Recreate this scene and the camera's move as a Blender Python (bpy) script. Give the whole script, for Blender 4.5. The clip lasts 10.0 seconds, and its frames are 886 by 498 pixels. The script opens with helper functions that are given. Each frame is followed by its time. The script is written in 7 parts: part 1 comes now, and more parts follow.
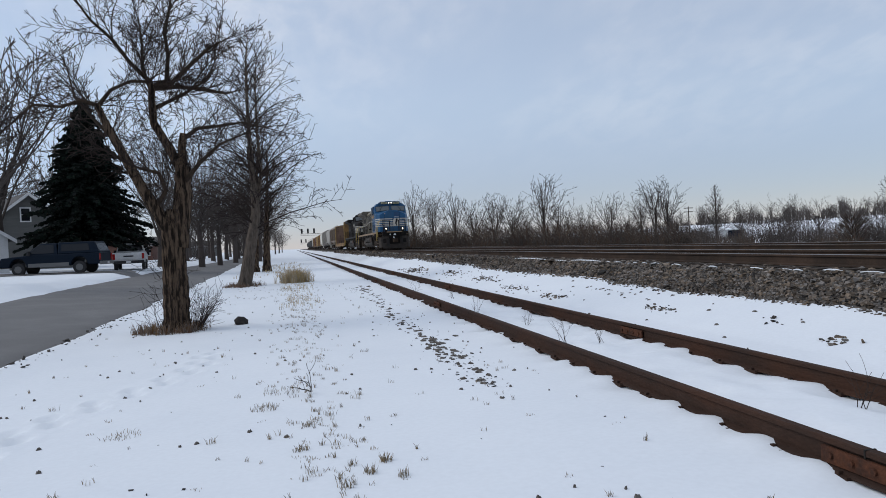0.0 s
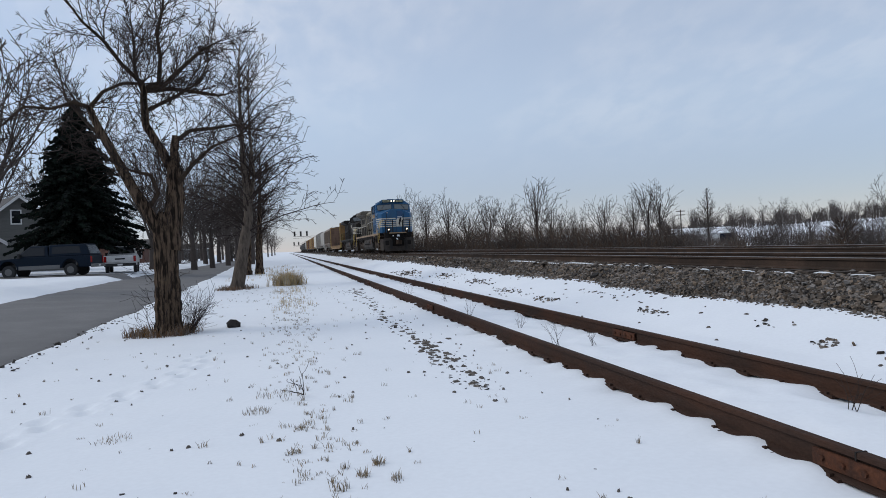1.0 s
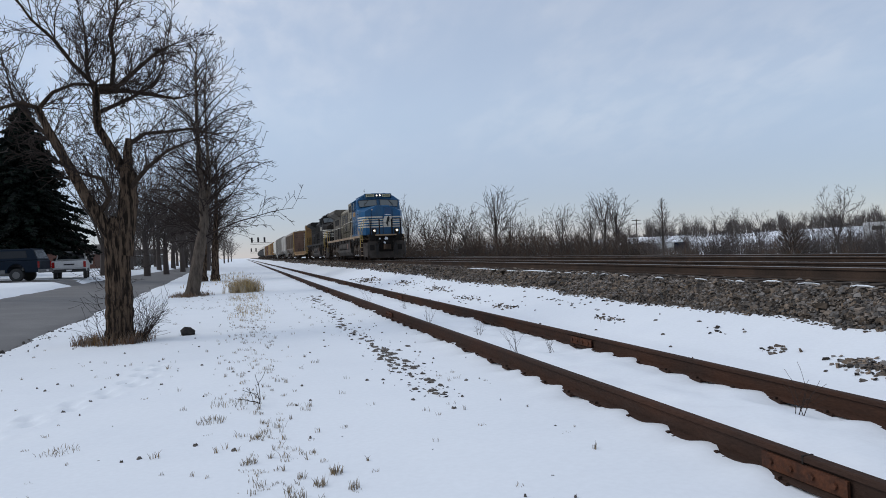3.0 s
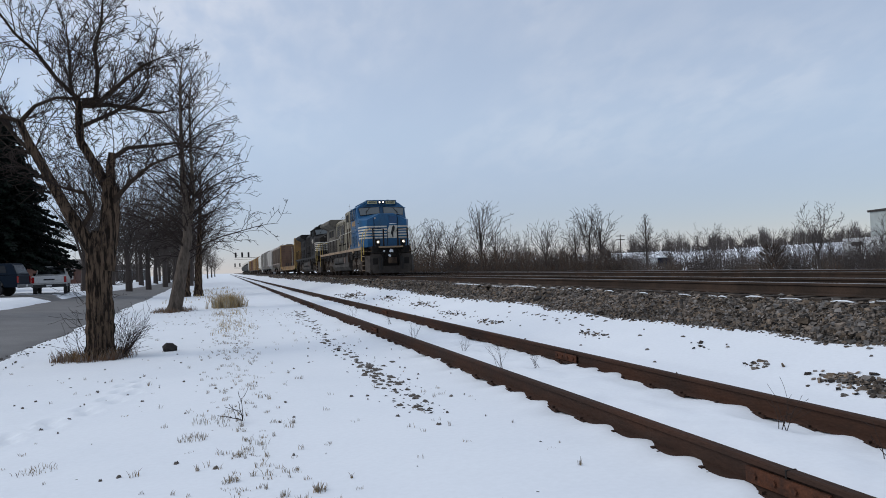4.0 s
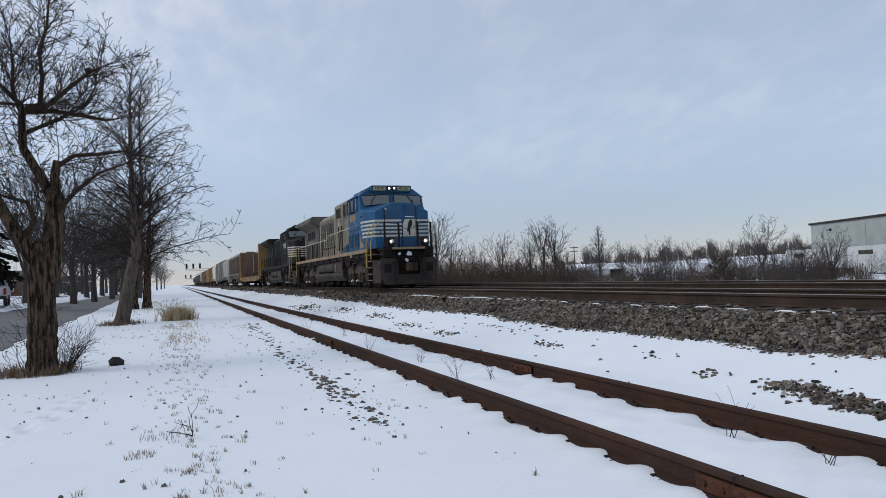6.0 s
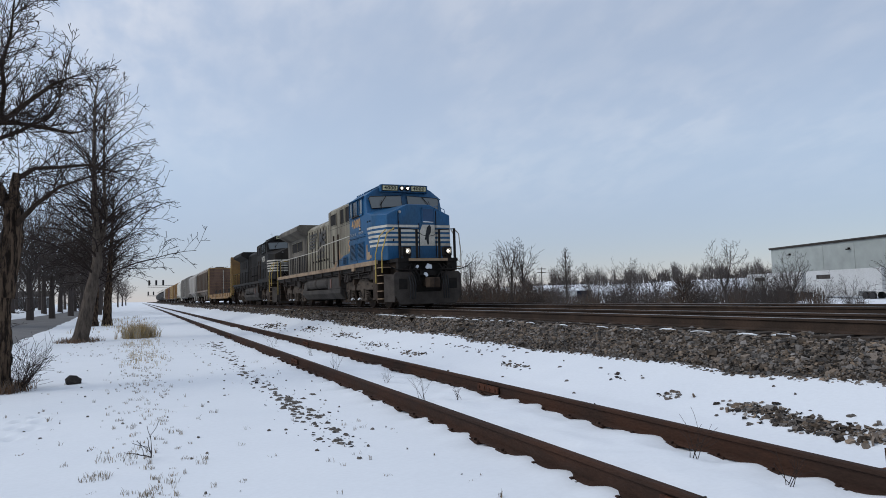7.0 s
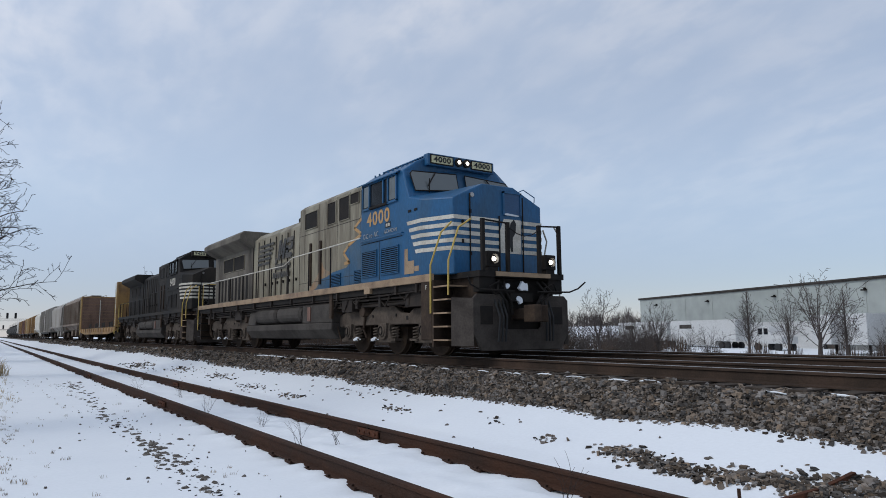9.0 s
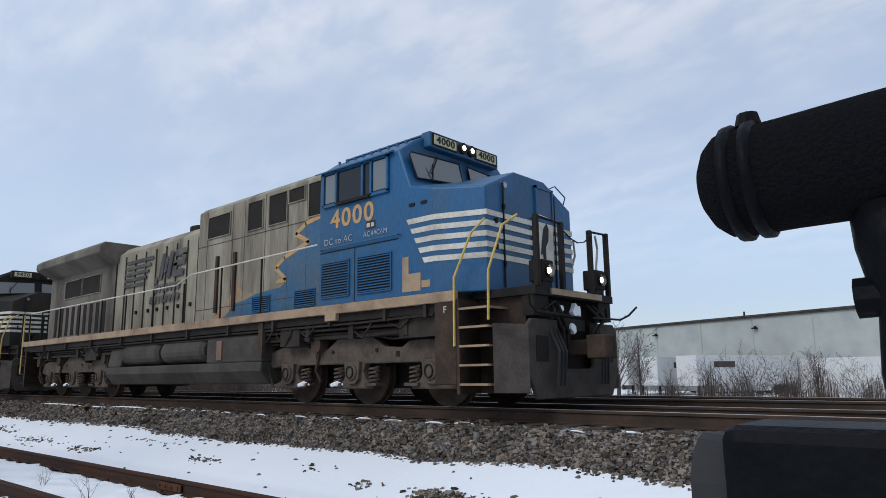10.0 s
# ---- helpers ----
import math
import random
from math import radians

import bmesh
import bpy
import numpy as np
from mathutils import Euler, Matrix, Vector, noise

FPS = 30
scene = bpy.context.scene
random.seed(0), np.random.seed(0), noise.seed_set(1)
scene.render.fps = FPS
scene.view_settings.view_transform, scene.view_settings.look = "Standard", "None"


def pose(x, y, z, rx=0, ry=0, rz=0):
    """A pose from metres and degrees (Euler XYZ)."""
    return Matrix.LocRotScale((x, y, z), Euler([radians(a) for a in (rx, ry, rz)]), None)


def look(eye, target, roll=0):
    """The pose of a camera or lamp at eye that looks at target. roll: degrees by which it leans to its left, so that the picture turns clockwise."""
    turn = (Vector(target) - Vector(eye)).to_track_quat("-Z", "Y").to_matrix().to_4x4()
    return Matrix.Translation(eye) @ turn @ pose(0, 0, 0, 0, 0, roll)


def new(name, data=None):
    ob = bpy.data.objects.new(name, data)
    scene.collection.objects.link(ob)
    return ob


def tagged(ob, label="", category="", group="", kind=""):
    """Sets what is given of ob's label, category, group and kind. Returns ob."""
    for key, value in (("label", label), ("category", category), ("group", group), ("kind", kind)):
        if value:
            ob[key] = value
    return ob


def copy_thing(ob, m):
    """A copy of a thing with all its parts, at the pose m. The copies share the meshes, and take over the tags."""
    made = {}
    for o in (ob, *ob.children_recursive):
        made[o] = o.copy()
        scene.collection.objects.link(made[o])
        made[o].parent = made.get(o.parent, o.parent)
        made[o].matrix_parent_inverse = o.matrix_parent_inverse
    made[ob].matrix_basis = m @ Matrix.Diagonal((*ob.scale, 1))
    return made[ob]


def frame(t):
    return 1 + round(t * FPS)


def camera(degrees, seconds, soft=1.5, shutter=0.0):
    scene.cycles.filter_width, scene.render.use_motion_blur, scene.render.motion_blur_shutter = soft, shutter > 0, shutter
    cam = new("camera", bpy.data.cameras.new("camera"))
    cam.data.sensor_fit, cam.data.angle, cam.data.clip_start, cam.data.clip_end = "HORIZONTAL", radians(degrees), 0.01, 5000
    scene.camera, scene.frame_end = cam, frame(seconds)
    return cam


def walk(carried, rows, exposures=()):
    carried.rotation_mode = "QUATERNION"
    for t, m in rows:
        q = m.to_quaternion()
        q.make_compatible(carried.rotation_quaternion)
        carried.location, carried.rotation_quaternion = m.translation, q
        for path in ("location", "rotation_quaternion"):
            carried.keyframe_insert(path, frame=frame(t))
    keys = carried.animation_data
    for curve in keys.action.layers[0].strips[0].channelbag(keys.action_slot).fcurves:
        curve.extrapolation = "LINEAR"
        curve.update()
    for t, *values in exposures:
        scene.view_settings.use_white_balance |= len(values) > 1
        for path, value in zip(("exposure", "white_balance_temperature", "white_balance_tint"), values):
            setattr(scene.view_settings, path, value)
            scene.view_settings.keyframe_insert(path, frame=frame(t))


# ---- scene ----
cam = camera(66.0, 10.0, 0.9)

EYE = (0.0, 0.0, 1.5)
# the phone swings a little to the right at the very end
SWING = {9.5: (0.015, -0.02, 1.5), 10.0: (0.05, -0.07, 1.5)}
# seconds, yaw, pitch, roll
TURNS = (
    (0.0, -12.33, -0.59, 2.77), (0.5, -12.24, -0.52, 2.95), (1.0, -12.91, -0.38, 2.73), (1.5, -14.18, -0.05, 2.27),
    (2.0, -15.38, 0.01, 2.19), (3.5, -16.74, 0.30, 2.38), (4.0, -17.55, 1.31, 2.33), (4.5, -18.35, 2.18, 2.40),
    (5.0, -19.05, 2.41, 2.53), (6.5, -22.59, 2.12, 2.00), (7.0, -23.93, 3.68, 1.72), (7.5, -25.30, 5.35, 1.32),
    (8.0, -27.05, 6.35, 0.91), (8.5, -29.58, 6.64, 0.56), (9.0, -33.62, 7.01, 0.44), (9.5, -39.50, 8.31, 0.46),
    (10.0, -48.05, 10.43, 0.78),
)
walk(cam, [(t, pose(*SWING.get(t, EYE), 90 + p, r, y)) for t, y, p, r in TURNS],
     [(0.0, -0.10), (8.0, -0.10), (9.0, -0.08), (9.5, -0.02), (10.0, 0.12)])

# ---- light: an overcast winter sky, a wide pale sun behind the cloud ----
SUN_ELEV, SUN_AZ = 40.0, 282.0
world = bpy.data.worlds.new("winter_sky")
scene.world = world
world.use_nodes = True


def sky_nodes():
    nt = world.node_tree
    nt.nodes.clear()
    out = nt.nodes.new("ShaderNodeOutputWorld")
    bg = nt.nodes.new("ShaderNodeBackground")
    sky = nt.nodes.new("ShaderNodeTexSky")
    sky.sky_type = "NISHITA"
    sky.sun_disc = False
    sky.sun_elevation = radians(SUN_ELEV)
    sky.sun_rotation = radians(SUN_AZ)
    sky.dust_density, sky.ozone_density = 0.0, 3.0
    bg0 = nt.nodes.new("ShaderNodeBackground")
    bg0.inputs["Strength"].default_value = 0.05
    nt.links.new(sky.outputs[0], bg0.inputs["Color"])
    tc = nt.nodes.new("ShaderNodeTexCoord")
    sep = nt.nodes.new("ShaderNodeSeparateXYZ")
    nt.links.new(tc.outputs["Generated"], sep.inputs[0])
    # cloud sheet: directions laid out on a plane overhead
    zc = nt.nodes.new("ShaderNodeMath"); zc.operation = "MAXIMUM"; zc.inputs[1].default_value = 0.0
    nt.links.new(sep.outputs["Z"], zc.inputs[0])
    za = nt.nodes.new("ShaderNodeMath"); za.operation = "ADD"; za.inputs[1].default_value = 0.30
    nt.links.new(zc.outputs[0], za.inputs[0])
    dv = nt.nodes.new("ShaderNodeVectorMath"); dv.operation = "DIVIDE"
    nt.links.new(tc.outputs["Generated"], dv.inputs[0])
    cmb = nt.nodes.new("ShaderNodeCombineXYZ")
    for i in range(3):
        nt.links.new(za.outputs[0], cmb.inputs[i])
    nt.links.new(cmb.outputs[0], dv.inputs[1])
    mp = nt.nodes.new("ShaderNodeMapping")
    mp.inputs["Rotation"].default_value = (0, 0, radians(-8))
    mp.inputs["Scale"].default_value = (1.40, 0.80, 0.0)
    nt.links.new(dv.outputs[0], mp.inputs[0])
    def cloud(scale, detail, rough, lo, hi, dist=0.0):
        n = nt.nodes.new("ShaderNodeTexNoise")
        n.inputs["Scale"].default_value = scale
        n.inputs["Detail"].default_value = detail
        n.inputs["Roughness"].default_value = rough
        n.inputs["Distortion"].default_value = dist
        nt.links.new(mp.outputs[0], n.inputs["Vector"])
        r = nt.nodes.new("ShaderNodeMapRange")
        r.interpolation_type = "SMOOTHSTEP"
        r.inputs["From Min"].default_value = lo
        r.inputs["From Max"].default_value = hi
        nt.links.new(n.outputs["Fac"], r.inputs["Value"])
        return r.outputs[0]
    big = cloud(1.15, 4, 0.55, 0.30, 0.66, 0.3)
    small = cloud(8.0, 4, 0.52, 0.32, 0.68, 0.2)
    mul = nt.nodes.new("ShaderNodeMath"); mul.operation = "MULTIPLY"
    nt.links.new(big, mul.inputs[0]); nt.links.new(small, mul.inputs[1])
    mixv = nt.nodes.new("ShaderNodeMath"); mixv.operation = "MULTIPLY_ADD"; mixv.inputs[1].default_value = 0.80
    half = nt.nodes.new("ShaderNodeMath"); half.operation = "MULTIPLY"; half.inputs[1].default_value = 0.20
    nt.links.new(big, half.inputs[0])
    nt.links.new(mul.outputs[0], mixv.inputs[0]); nt.links.new(half.outputs[0], mixv.inputs[2])
    # the cloud pattern melts into an even haze towards the horizon
    haze = nt.nodes.new("ShaderNodeMapRange"); haze.interpolation_type = "SMOOTHSTEP"
    haze.inputs["From Min"].default_value = 0.02
    haze.inputs["From Max"].default_value = 0.34
    nt.links.new(sep.outputs["Z"], haze.inputs["Value"])
    even = nt.nodes.new("ShaderNodeMix"); even.data_type = "FLOAT"
    even.inputs["A"].default_value = 0.12
    nt.links.new(haze.outputs[0], even.inputs["Factor"])
    nt.links.new(mixv.outputs[0], even.inputs["B"])
    # grey-blue gaps and pale cloud
    mix = nt.nodes.new("ShaderNodeMix"); mix.data_type = "RGBA"
    mix.inputs["A"].default_value = (0.356, 0.408, 0.496, 1)
    mix.inputs["B"].default_value = (0.556, 0.563, 0.590, 1)
    nt.links.new(even.outputs[0], mix.inputs["Factor"])
    # overcast skies brighten towards the zenith
    zen = nt.nodes.new("ShaderNodeMapRange")
    zen.inputs["From Min"].default_value = 0.35
    zen.inputs["From Max"].default_value = 1.0
    zen.inputs["To Min"].default_value = 1.0
    zen.inputs["To Max"].default_value = 1.45
    nt.links.new(sep.outputs["Z"], zen.inputs["Value"])
    # a blue-grey veil over the horizon
    veil = nt.nodes.new("ShaderNodeMapRange"); veil.interpolation_type = "SMOOTHSTEP"
    veil.inputs["From Min"].default_value = 0.0
    veil.inputs["From Max"].default_value = 0.20
    nt.links.new(sep.outputs["Z"], veil.inputs["Value"])
    lowmix = nt.nodes.new("ShaderNodeMix"); lowmix.data_type = "RGBA"
    lowmix.inputs["A"].default_value = (0.330, 0.347, 0.500, 1)
    nt.links.new(veil.outputs[0], lowmix.inputs["Factor"])
    nt.links.new(mix.outputs["Result"], lowmix.inputs["B"])
    nt.links.new(lowmix.outputs["Result"], bg.inputs["Color"])
    low = nt.nodes.new("ShaderNodeMapRange"); low.interpolation_type = "SMOOTHSTEP"
    low.inputs["From Min"].default_value = 0.0
    low.inputs["From Max"].default_value = 0.22
    low.inputs["To Min"].default_value = 0.64
    nt.links.new(sep.outputs["Z"], low.inputs["Value"])
    level = nt.nodes.new("ShaderNodeMath"); level.operation = "MULTIPLY"
    nt.links.new(zen.outputs[0], level.inputs[0]); nt.links.new(low.outputs[0], level.inputs[1])
    # the cloud is a little brighter on the sun's side
    lean = nt.nodes.new("ShaderNodeVectorMath"); lean.operation = "DOT_PRODUCT"
    lean.inputs[1].default_value = (-0.13, 0.10, 0.0)
    nt.links.new(tc.outputs["Generated"], lean.inputs[0])
    tilt = nt.nodes.new("ShaderNodeMath"); tilt.operation = "ADD"; tilt.inputs[1].default_value = 1.0
    nt.links.new(lean.outputs["Value"], tilt.inputs[0])
    side = nt.nodes.new("ShaderNodeMath"); side.operation = "MULTIPLY"
    nt.links.new(level.outputs[0], side.inputs[0]); nt.links.new(tilt.outputs[0], side.inputs[1])
    nt.links.new(side.outputs[0], bg.inputs["Strength"])
    add = nt.nodes.new("ShaderNodeAddShader")
    nt.links.new(bg0.outputs[0], add.inputs[0]); nt.links.new(bg.outputs[0], add.inputs[1])
    nt.links.new(add.outputs[0], out.inputs["Surface"])


sky_nodes()
sun_data = bpy.data.lights.new("sun", "SUN")
sun_data.energy = 1.15
sun_data.angle = radians(25)
sun_data.color = (1.0, 0.95, 0.88)
sun = new("sun", sun_data)
sun.matrix_basis = look((math.sin(radians(SUN_AZ)) * 50, math.cos(radians(SUN_AZ)) * 50, 50 * math.tan(radians(SUN_ELEV))), (0, 0, 0))

# ---- materials ----
def mat(name, color, rough=0.7, metal=0.0, other=None, amount=0.5, scale=3.0, fine=40.0, bump=0.15, lo=0.42, hi=0.66, stretch=(1, 1, 1), island=0.0, spec=0.5, depth=0.02, grain=0.14):
    """A surface of one colour with grain, blotches of a second colour and fine relief."""
    m = bpy.data.materials.new(name)
    m.use_nodes = True
    nt = m.node_tree
    b = nt.nodes["Principled BSDF"]
    other = other or tuple(c * 0.7 for c in color)
    tc = nt.nodes.new("ShaderNodeTexCoord")
    mp = nt.nodes.new("ShaderNodeMapping")
    mp.inputs["Scale"].default_value = stretch
    nt.links.new(tc.outputs["Object"], mp.inputs[0])
    n1 = nt.nodes.new("ShaderNodeTexNoise")
    n1.inputs["Scale"].default_value = scale
    n1.inputs["Detail"].default_value = 6
    n1.inputs["Roughness"].default_value = 0.62
    n2 = nt.nodes.new("ShaderNodeTexNoise")
    n2.inputs["Scale"].default_value = fine
    n2.inputs["Detail"].default_value = 3
    for n in (n1, n2):
        nt.links.new(mp.outputs[0], n.inputs["Vector"])
    r = nt.nodes.new("ShaderNodeMapRange")
    r.inputs["From Min"].default_value = lo
    r.inputs["From Max"].default_value = hi
    r.inputs["To Max"].default_value = amount
    nt.links.new(n1.outputs["Fac"], r.inputs["Value"])
    mix = nt.nodes.new("ShaderNodeMix"); mix.data_type = "RGBA"
    mix.inputs["A"].default_value = (*color, 1)
    mix.inputs["B"].default_value = (*other, 1)
    nt.links.new(r.outputs[0], mix.inputs["Factor"])
    g = nt.nodes.new("ShaderNodeMapRange")
    g.inputs["From Min"].default_value, g.inputs["From Max"].default_value = 0.3, 0.7
    g.inputs["To Min"].default_value, g.inputs["To Max"].default_value = 1 - grain, 1 + grain
    nt.links.new(n2.outputs["Fac"], g.inputs["Value"])
    hs = nt.nodes.new("ShaderNodeHueSaturation")
    nt.links.new(mix.outputs["Result"], hs.inputs["Color"])
    if island:
        geo = nt.nodes.new("ShaderNodeNewGeometry")
        gi = nt.nodes.new("ShaderNodeMapRange")
        gi.inputs["To Min"].default_value, gi.inputs["To Max"].default_value = 1 - island, 1 + island
        nt.links.new(geo.outputs["Random Per Island"], gi.inputs["Value"])
        hue = nt.nodes.new("ShaderNodeMath"); hue.operation = "MULTIPLY"; hue.inputs[1].default_value = 7.31
        fr = nt.nodes.new("ShaderNodeMath"); fr.operation = "FRACT"
        sat = nt.nodes.new("ShaderNodeMapRange")
        sat.inputs["To Min"].default_value, sat.inputs["To Max"].default_value = 0.35, 1.5
        nt.links.new(geo.outputs["Random Per Island"], hue.inputs[0]); nt.links.new(hue.outputs[0], fr.inputs[0])
        nt.links.new(fr.outputs[0], sat.inputs["Value"]); nt.links.new(sat.outputs[0], hs.inputs["Saturation"])
        mu = nt.nodes.new("ShaderNodeMath"); mu.operation = "MULTIPLY"
        nt.links.new(g.outputs[0], mu.inputs[0]); nt.links.new(gi.outputs[0], mu.inputs[1])
        nt.links.new(mu.outputs[0], hs.inputs["Value"])
    else:
        nt.links.new(g.outputs[0], hs.inputs["Value"])
    nt.links.new(hs.outputs[0], b.inputs["Base Color"])
    rr = nt.nodes.new("ShaderNodeMapRange")
    rr.inputs["To Min"].default_value, rr.inputs["To Max"].default_value = max(rough - 0.12, 0.03), min(rough + 0.12, 1)
    nt.links.new(n1.outputs["Fac"], rr.inputs["Value"])
    nt.links.new(rr.outputs[0], b.inputs["Roughness"])
    b.inputs["Metallic"].default_value = metal
    b.inputs["Specular IOR Level"].default_value = spec
    if bump:
        bp = nt.nodes.new("ShaderNodeBump")
        bp.inputs["Strength"].default_value = bump
        bp.inputs["Distance"].default_value = depth
        nt.links.new(n2.outputs["Fac"], bp.inputs["Height"])
        nt.links.new(bp.outputs[0], b.inputs["Normal"])
    return m


def glow(name, color, strength):
    m = bpy.data.materials.new(name)
    m.use_nodes = True
    b = m.node_tree.nodes["Principled BSDF"]
    b.inputs["Base Color"].default_value = (*color, 1)
    b.inputs["Emission Color"].default_value = (*color, 1)
    b.inputs["Emission Strength"].default_value = strength
    return m


def glass(name, color=(0.010, 0.011, 0.013), rough=0.08, spec=0.3):
    m = bpy.data.materials.new(name)
    m.use_nodes = True
    b = m.node_tree.nodes["Principled BSDF"]
    b.inputs["Base Color"].default_value = (*color, 1)
    b.inputs["Roughness"].default_value = rough
    b.inputs["Specular IOR Level"].default_value = spec
    return m


SNOW = mat("snow", (0.742, 0.772, 0.80), 0.75, other=(0.705, 0.738, 0.772), amount=0.7, scale=0.6, fine=22, bump=0.015, spec=0.15, grain=0.02)
ASPHALT = mat("asphalt", (0.125, 0.122, 0.12), 0.9, other=(0.175, 0.172, 0.168), amount=0.7, scale=0.7, fine=60, bump=0.3)
GRAVEL = mat("ballast_stone", (0.152, 0.126, 0.104), 0.9, spec=0.2, other=(0.064, 0.052, 0.042), amount=0.8, scale=2.2, fine=30, bump=0.4, island=0.85)
BEDDING = mat("ballast_bed", (0.055, 0.048, 0.042), 0.95, other=(0.12, 0.105, 0.09), amount=0.8, scale=9, fine=45, bump=0.8)
RUST = mat("rusty_steel", (0.038, 0.022, 0.016), 0.85, 0.0, spec=0.15, other=(0.066, 0.030, 0.018), amount=0.7, scale=2.5, fine=55, bump=0.35, stretch=(1, 0.35, 1))
RAILTOP = mat("polished_rail", (0.42, 0.41, 0.40), 0.32, 0.9, other=(0.25, 0.22, 0.2), amount=0.5, bump=0.03)
RAILDARKISH = mat("dull_reflector_metal", (0.16, 0.155, 0.15), 0.35, 0.9, other=(0.10, 0.095, 0.09), amount=0.5, bump=0.02)
RAILDARK = mat("main_rail_steel", (0.042, 0.030, 0.023), 0.85, 0.0, spec=0.15, other=(0.085, 0.055, 0.04), amount=0.7, scale=1.6, fine=50, bump=0.3)
TIE = mat("creosoted_wood", (0.07, 0.055, 0.045), 0.9, spec=0.15, other=(0.03, 0.025, 0.02), amount=0.8, scale=6, bump=0.5)
BARK = mat("bark", (0.112, 0.077, 0.053), 0.95, spec=0.12, other=(0.017, 0.012, 0.009), amount=1.0, scale=18, fine=34, bump=1.0, stretch=(1, 1, 0.13), lo=0.44, hi=0.56, depth=0.06)
LIMB = mat("dark_limb_bark", (0.048, 0.034, 0.025), 0.95, spec=0.12, other=(0.020, 0.015, 0.012), amount=0.9, scale=9, fine=40, bump=0.6, stretch=(1, 1, 0.4))
GREYBARK = mat("grey_bark", (0.115, 0.092, 0.074), 0.95, spec=0.12, other=(0.045, 0.036, 0.030), amount=0.9, scale=10, fine=30, bump=0.7, stretch=(1, 1, 0.25), depth=0.03)
TWIG = mat("twig_bark", (0.036, 0.026, 0.022), 0.9, spec=0.15, other=(0.022, 0.017, 0.015), amount=0.6, scale=2, bump=0.0)
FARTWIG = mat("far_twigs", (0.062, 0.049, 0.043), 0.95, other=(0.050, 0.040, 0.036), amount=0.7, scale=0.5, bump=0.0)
BRUSH = mat("brush_stems", (0.085, 0.062, 0.048), 0.95, spec=0.15, other=(0.042, 0.033, 0.028), amount=0.8, scale=0.3, bump=0.0, island=0.35)
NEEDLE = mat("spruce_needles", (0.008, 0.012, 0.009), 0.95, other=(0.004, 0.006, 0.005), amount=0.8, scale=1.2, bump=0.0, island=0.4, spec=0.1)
STRAW = mat("dry_grass", (0.42, 0.33, 0.19), 0.9, other=(0.26, 0.18, 0.09), amount=0.7, scale=3, bump=0.0, island=0.3)
DULLGRASS = mat("dull_grass", (0.22, 0.165, 0.10), 0.9, other=(0.10, 0.082, 0.058), amount=0.7, scale=3, bump=0.0, island=0.4)
BLUE = mat("weathered_blue_paint", (0.011, 0.086, 0.200), 0.45, spec=0.35, other=(0.026, 0.070, 0.120), amount=0.75, scale=1.1, fine=26, bump=0.05, stretch=(1, 1, 0.35))
CREAM = mat("dirty_cream_paint", (0.262, 0.236, 0.174), 0.6, spec=0.3, other=(0.080, 0.061, 0.041), amount=0.9, scale=1.0, fine=14, bump=0.06, stretch=(1, 1.5, 0.22))
GREYP = mat("sooty_grey_paint", (0.150, 0.132, 0.106), 0.7, spec=0.25, other=(0.050, 0.042, 0.034), amount=0.95, scale=0.8, fine=22, bump=0.08, stretch=(1, 1, 0.4))
BLACKP = mat("sooty_black_paint", (0.011, 0.0105, 0.010), 0.75, spec=0.25, other=(0.036, 0.028, 0.021), amount=0.8, scale=0.9, fine=20, bump=0.08, stretch=(1, 1, 0.4))
GRIME = mat("grimy_steel", (0.034, 0.023, 0.017), 0.85, 0.0, spec=0.2, other=(0.074, 0.051, 0.035), amount=0.8, scale=2.5, fine=30, bump=0.3)
DARKSTEEL = mat("dark_steel", (0.009, 0.0075, 0.0065), 0.8, 0.0, spec=0.25, other=(0.026, 0.020, 0.016), amount=0.7, scale=3, bump=0.2)
TANK = mat("dusty_tank_paint", (0.066, 0.058, 0.051), 0.85, spec=0.2, other=(0.030, 0.026, 0.023), amount=0.8, scale=1.2, fine=25, bump=0.12)
WHITEP = mat("dirty_white_paint", (0.56, 0.53, 0.46), 0.55, other=(0.34, 0.30, 0.24), amount=0.8, scale=1.6, fine=25, bump=0.04)
ORANGEP = mat("faded_orange_paint", (0.46, 0.25, 0.085), 0.65, other=(0.30, 0.22, 0.13), amount=0.9, scale=5, bump=0.05)
TANP = mat("tan_primer", (0.31, 0.215, 0.13), 0.65, other=(0.14, 0.088, 0.056), amount=0.9, scale=1.6, bump=0.05)
YELLOWP = mat("yellow_handrail_paint", (0.52, 0.37, 0.08), 0.55, other=(0.30, 0.19, 0.06), amount=0.7, scale=5, bump=0.05)
CARYELLOW = mat("worn_yellow_paint", (0.29, 0.165, 0.055), 0.7, other=(0.11, 0.065, 0.038), amount=0.8, scale=0.9, bump=0.08)
BROWNP = mat("oxide_brown_paint", (0.20, 0.105, 0.075), 0.75, other=(0.12, 0.07, 0.055), amount=0.8, scale=0.8, bump=0.1)
BOARD = mat("yellowed_board", (0.48, 0.45, 0.27), 0.5, other=(0.36, 0.35, 0.24), amount=0.5, scale=6)
FADEDW = mat("faded_white_letters", (0.34, 0.34, 0.33), 0.6, other=(0.12, 0.16, 0.22), amount=0.9, scale=9, bump=0.0)
FADEDBLACK = mat("worn_black_lettering", (0.030, 0.029, 0.028), 0.6, other=(0.115, 0.10, 0.08), amount=0.8, scale=2.6, fine=25, bump=0.03)
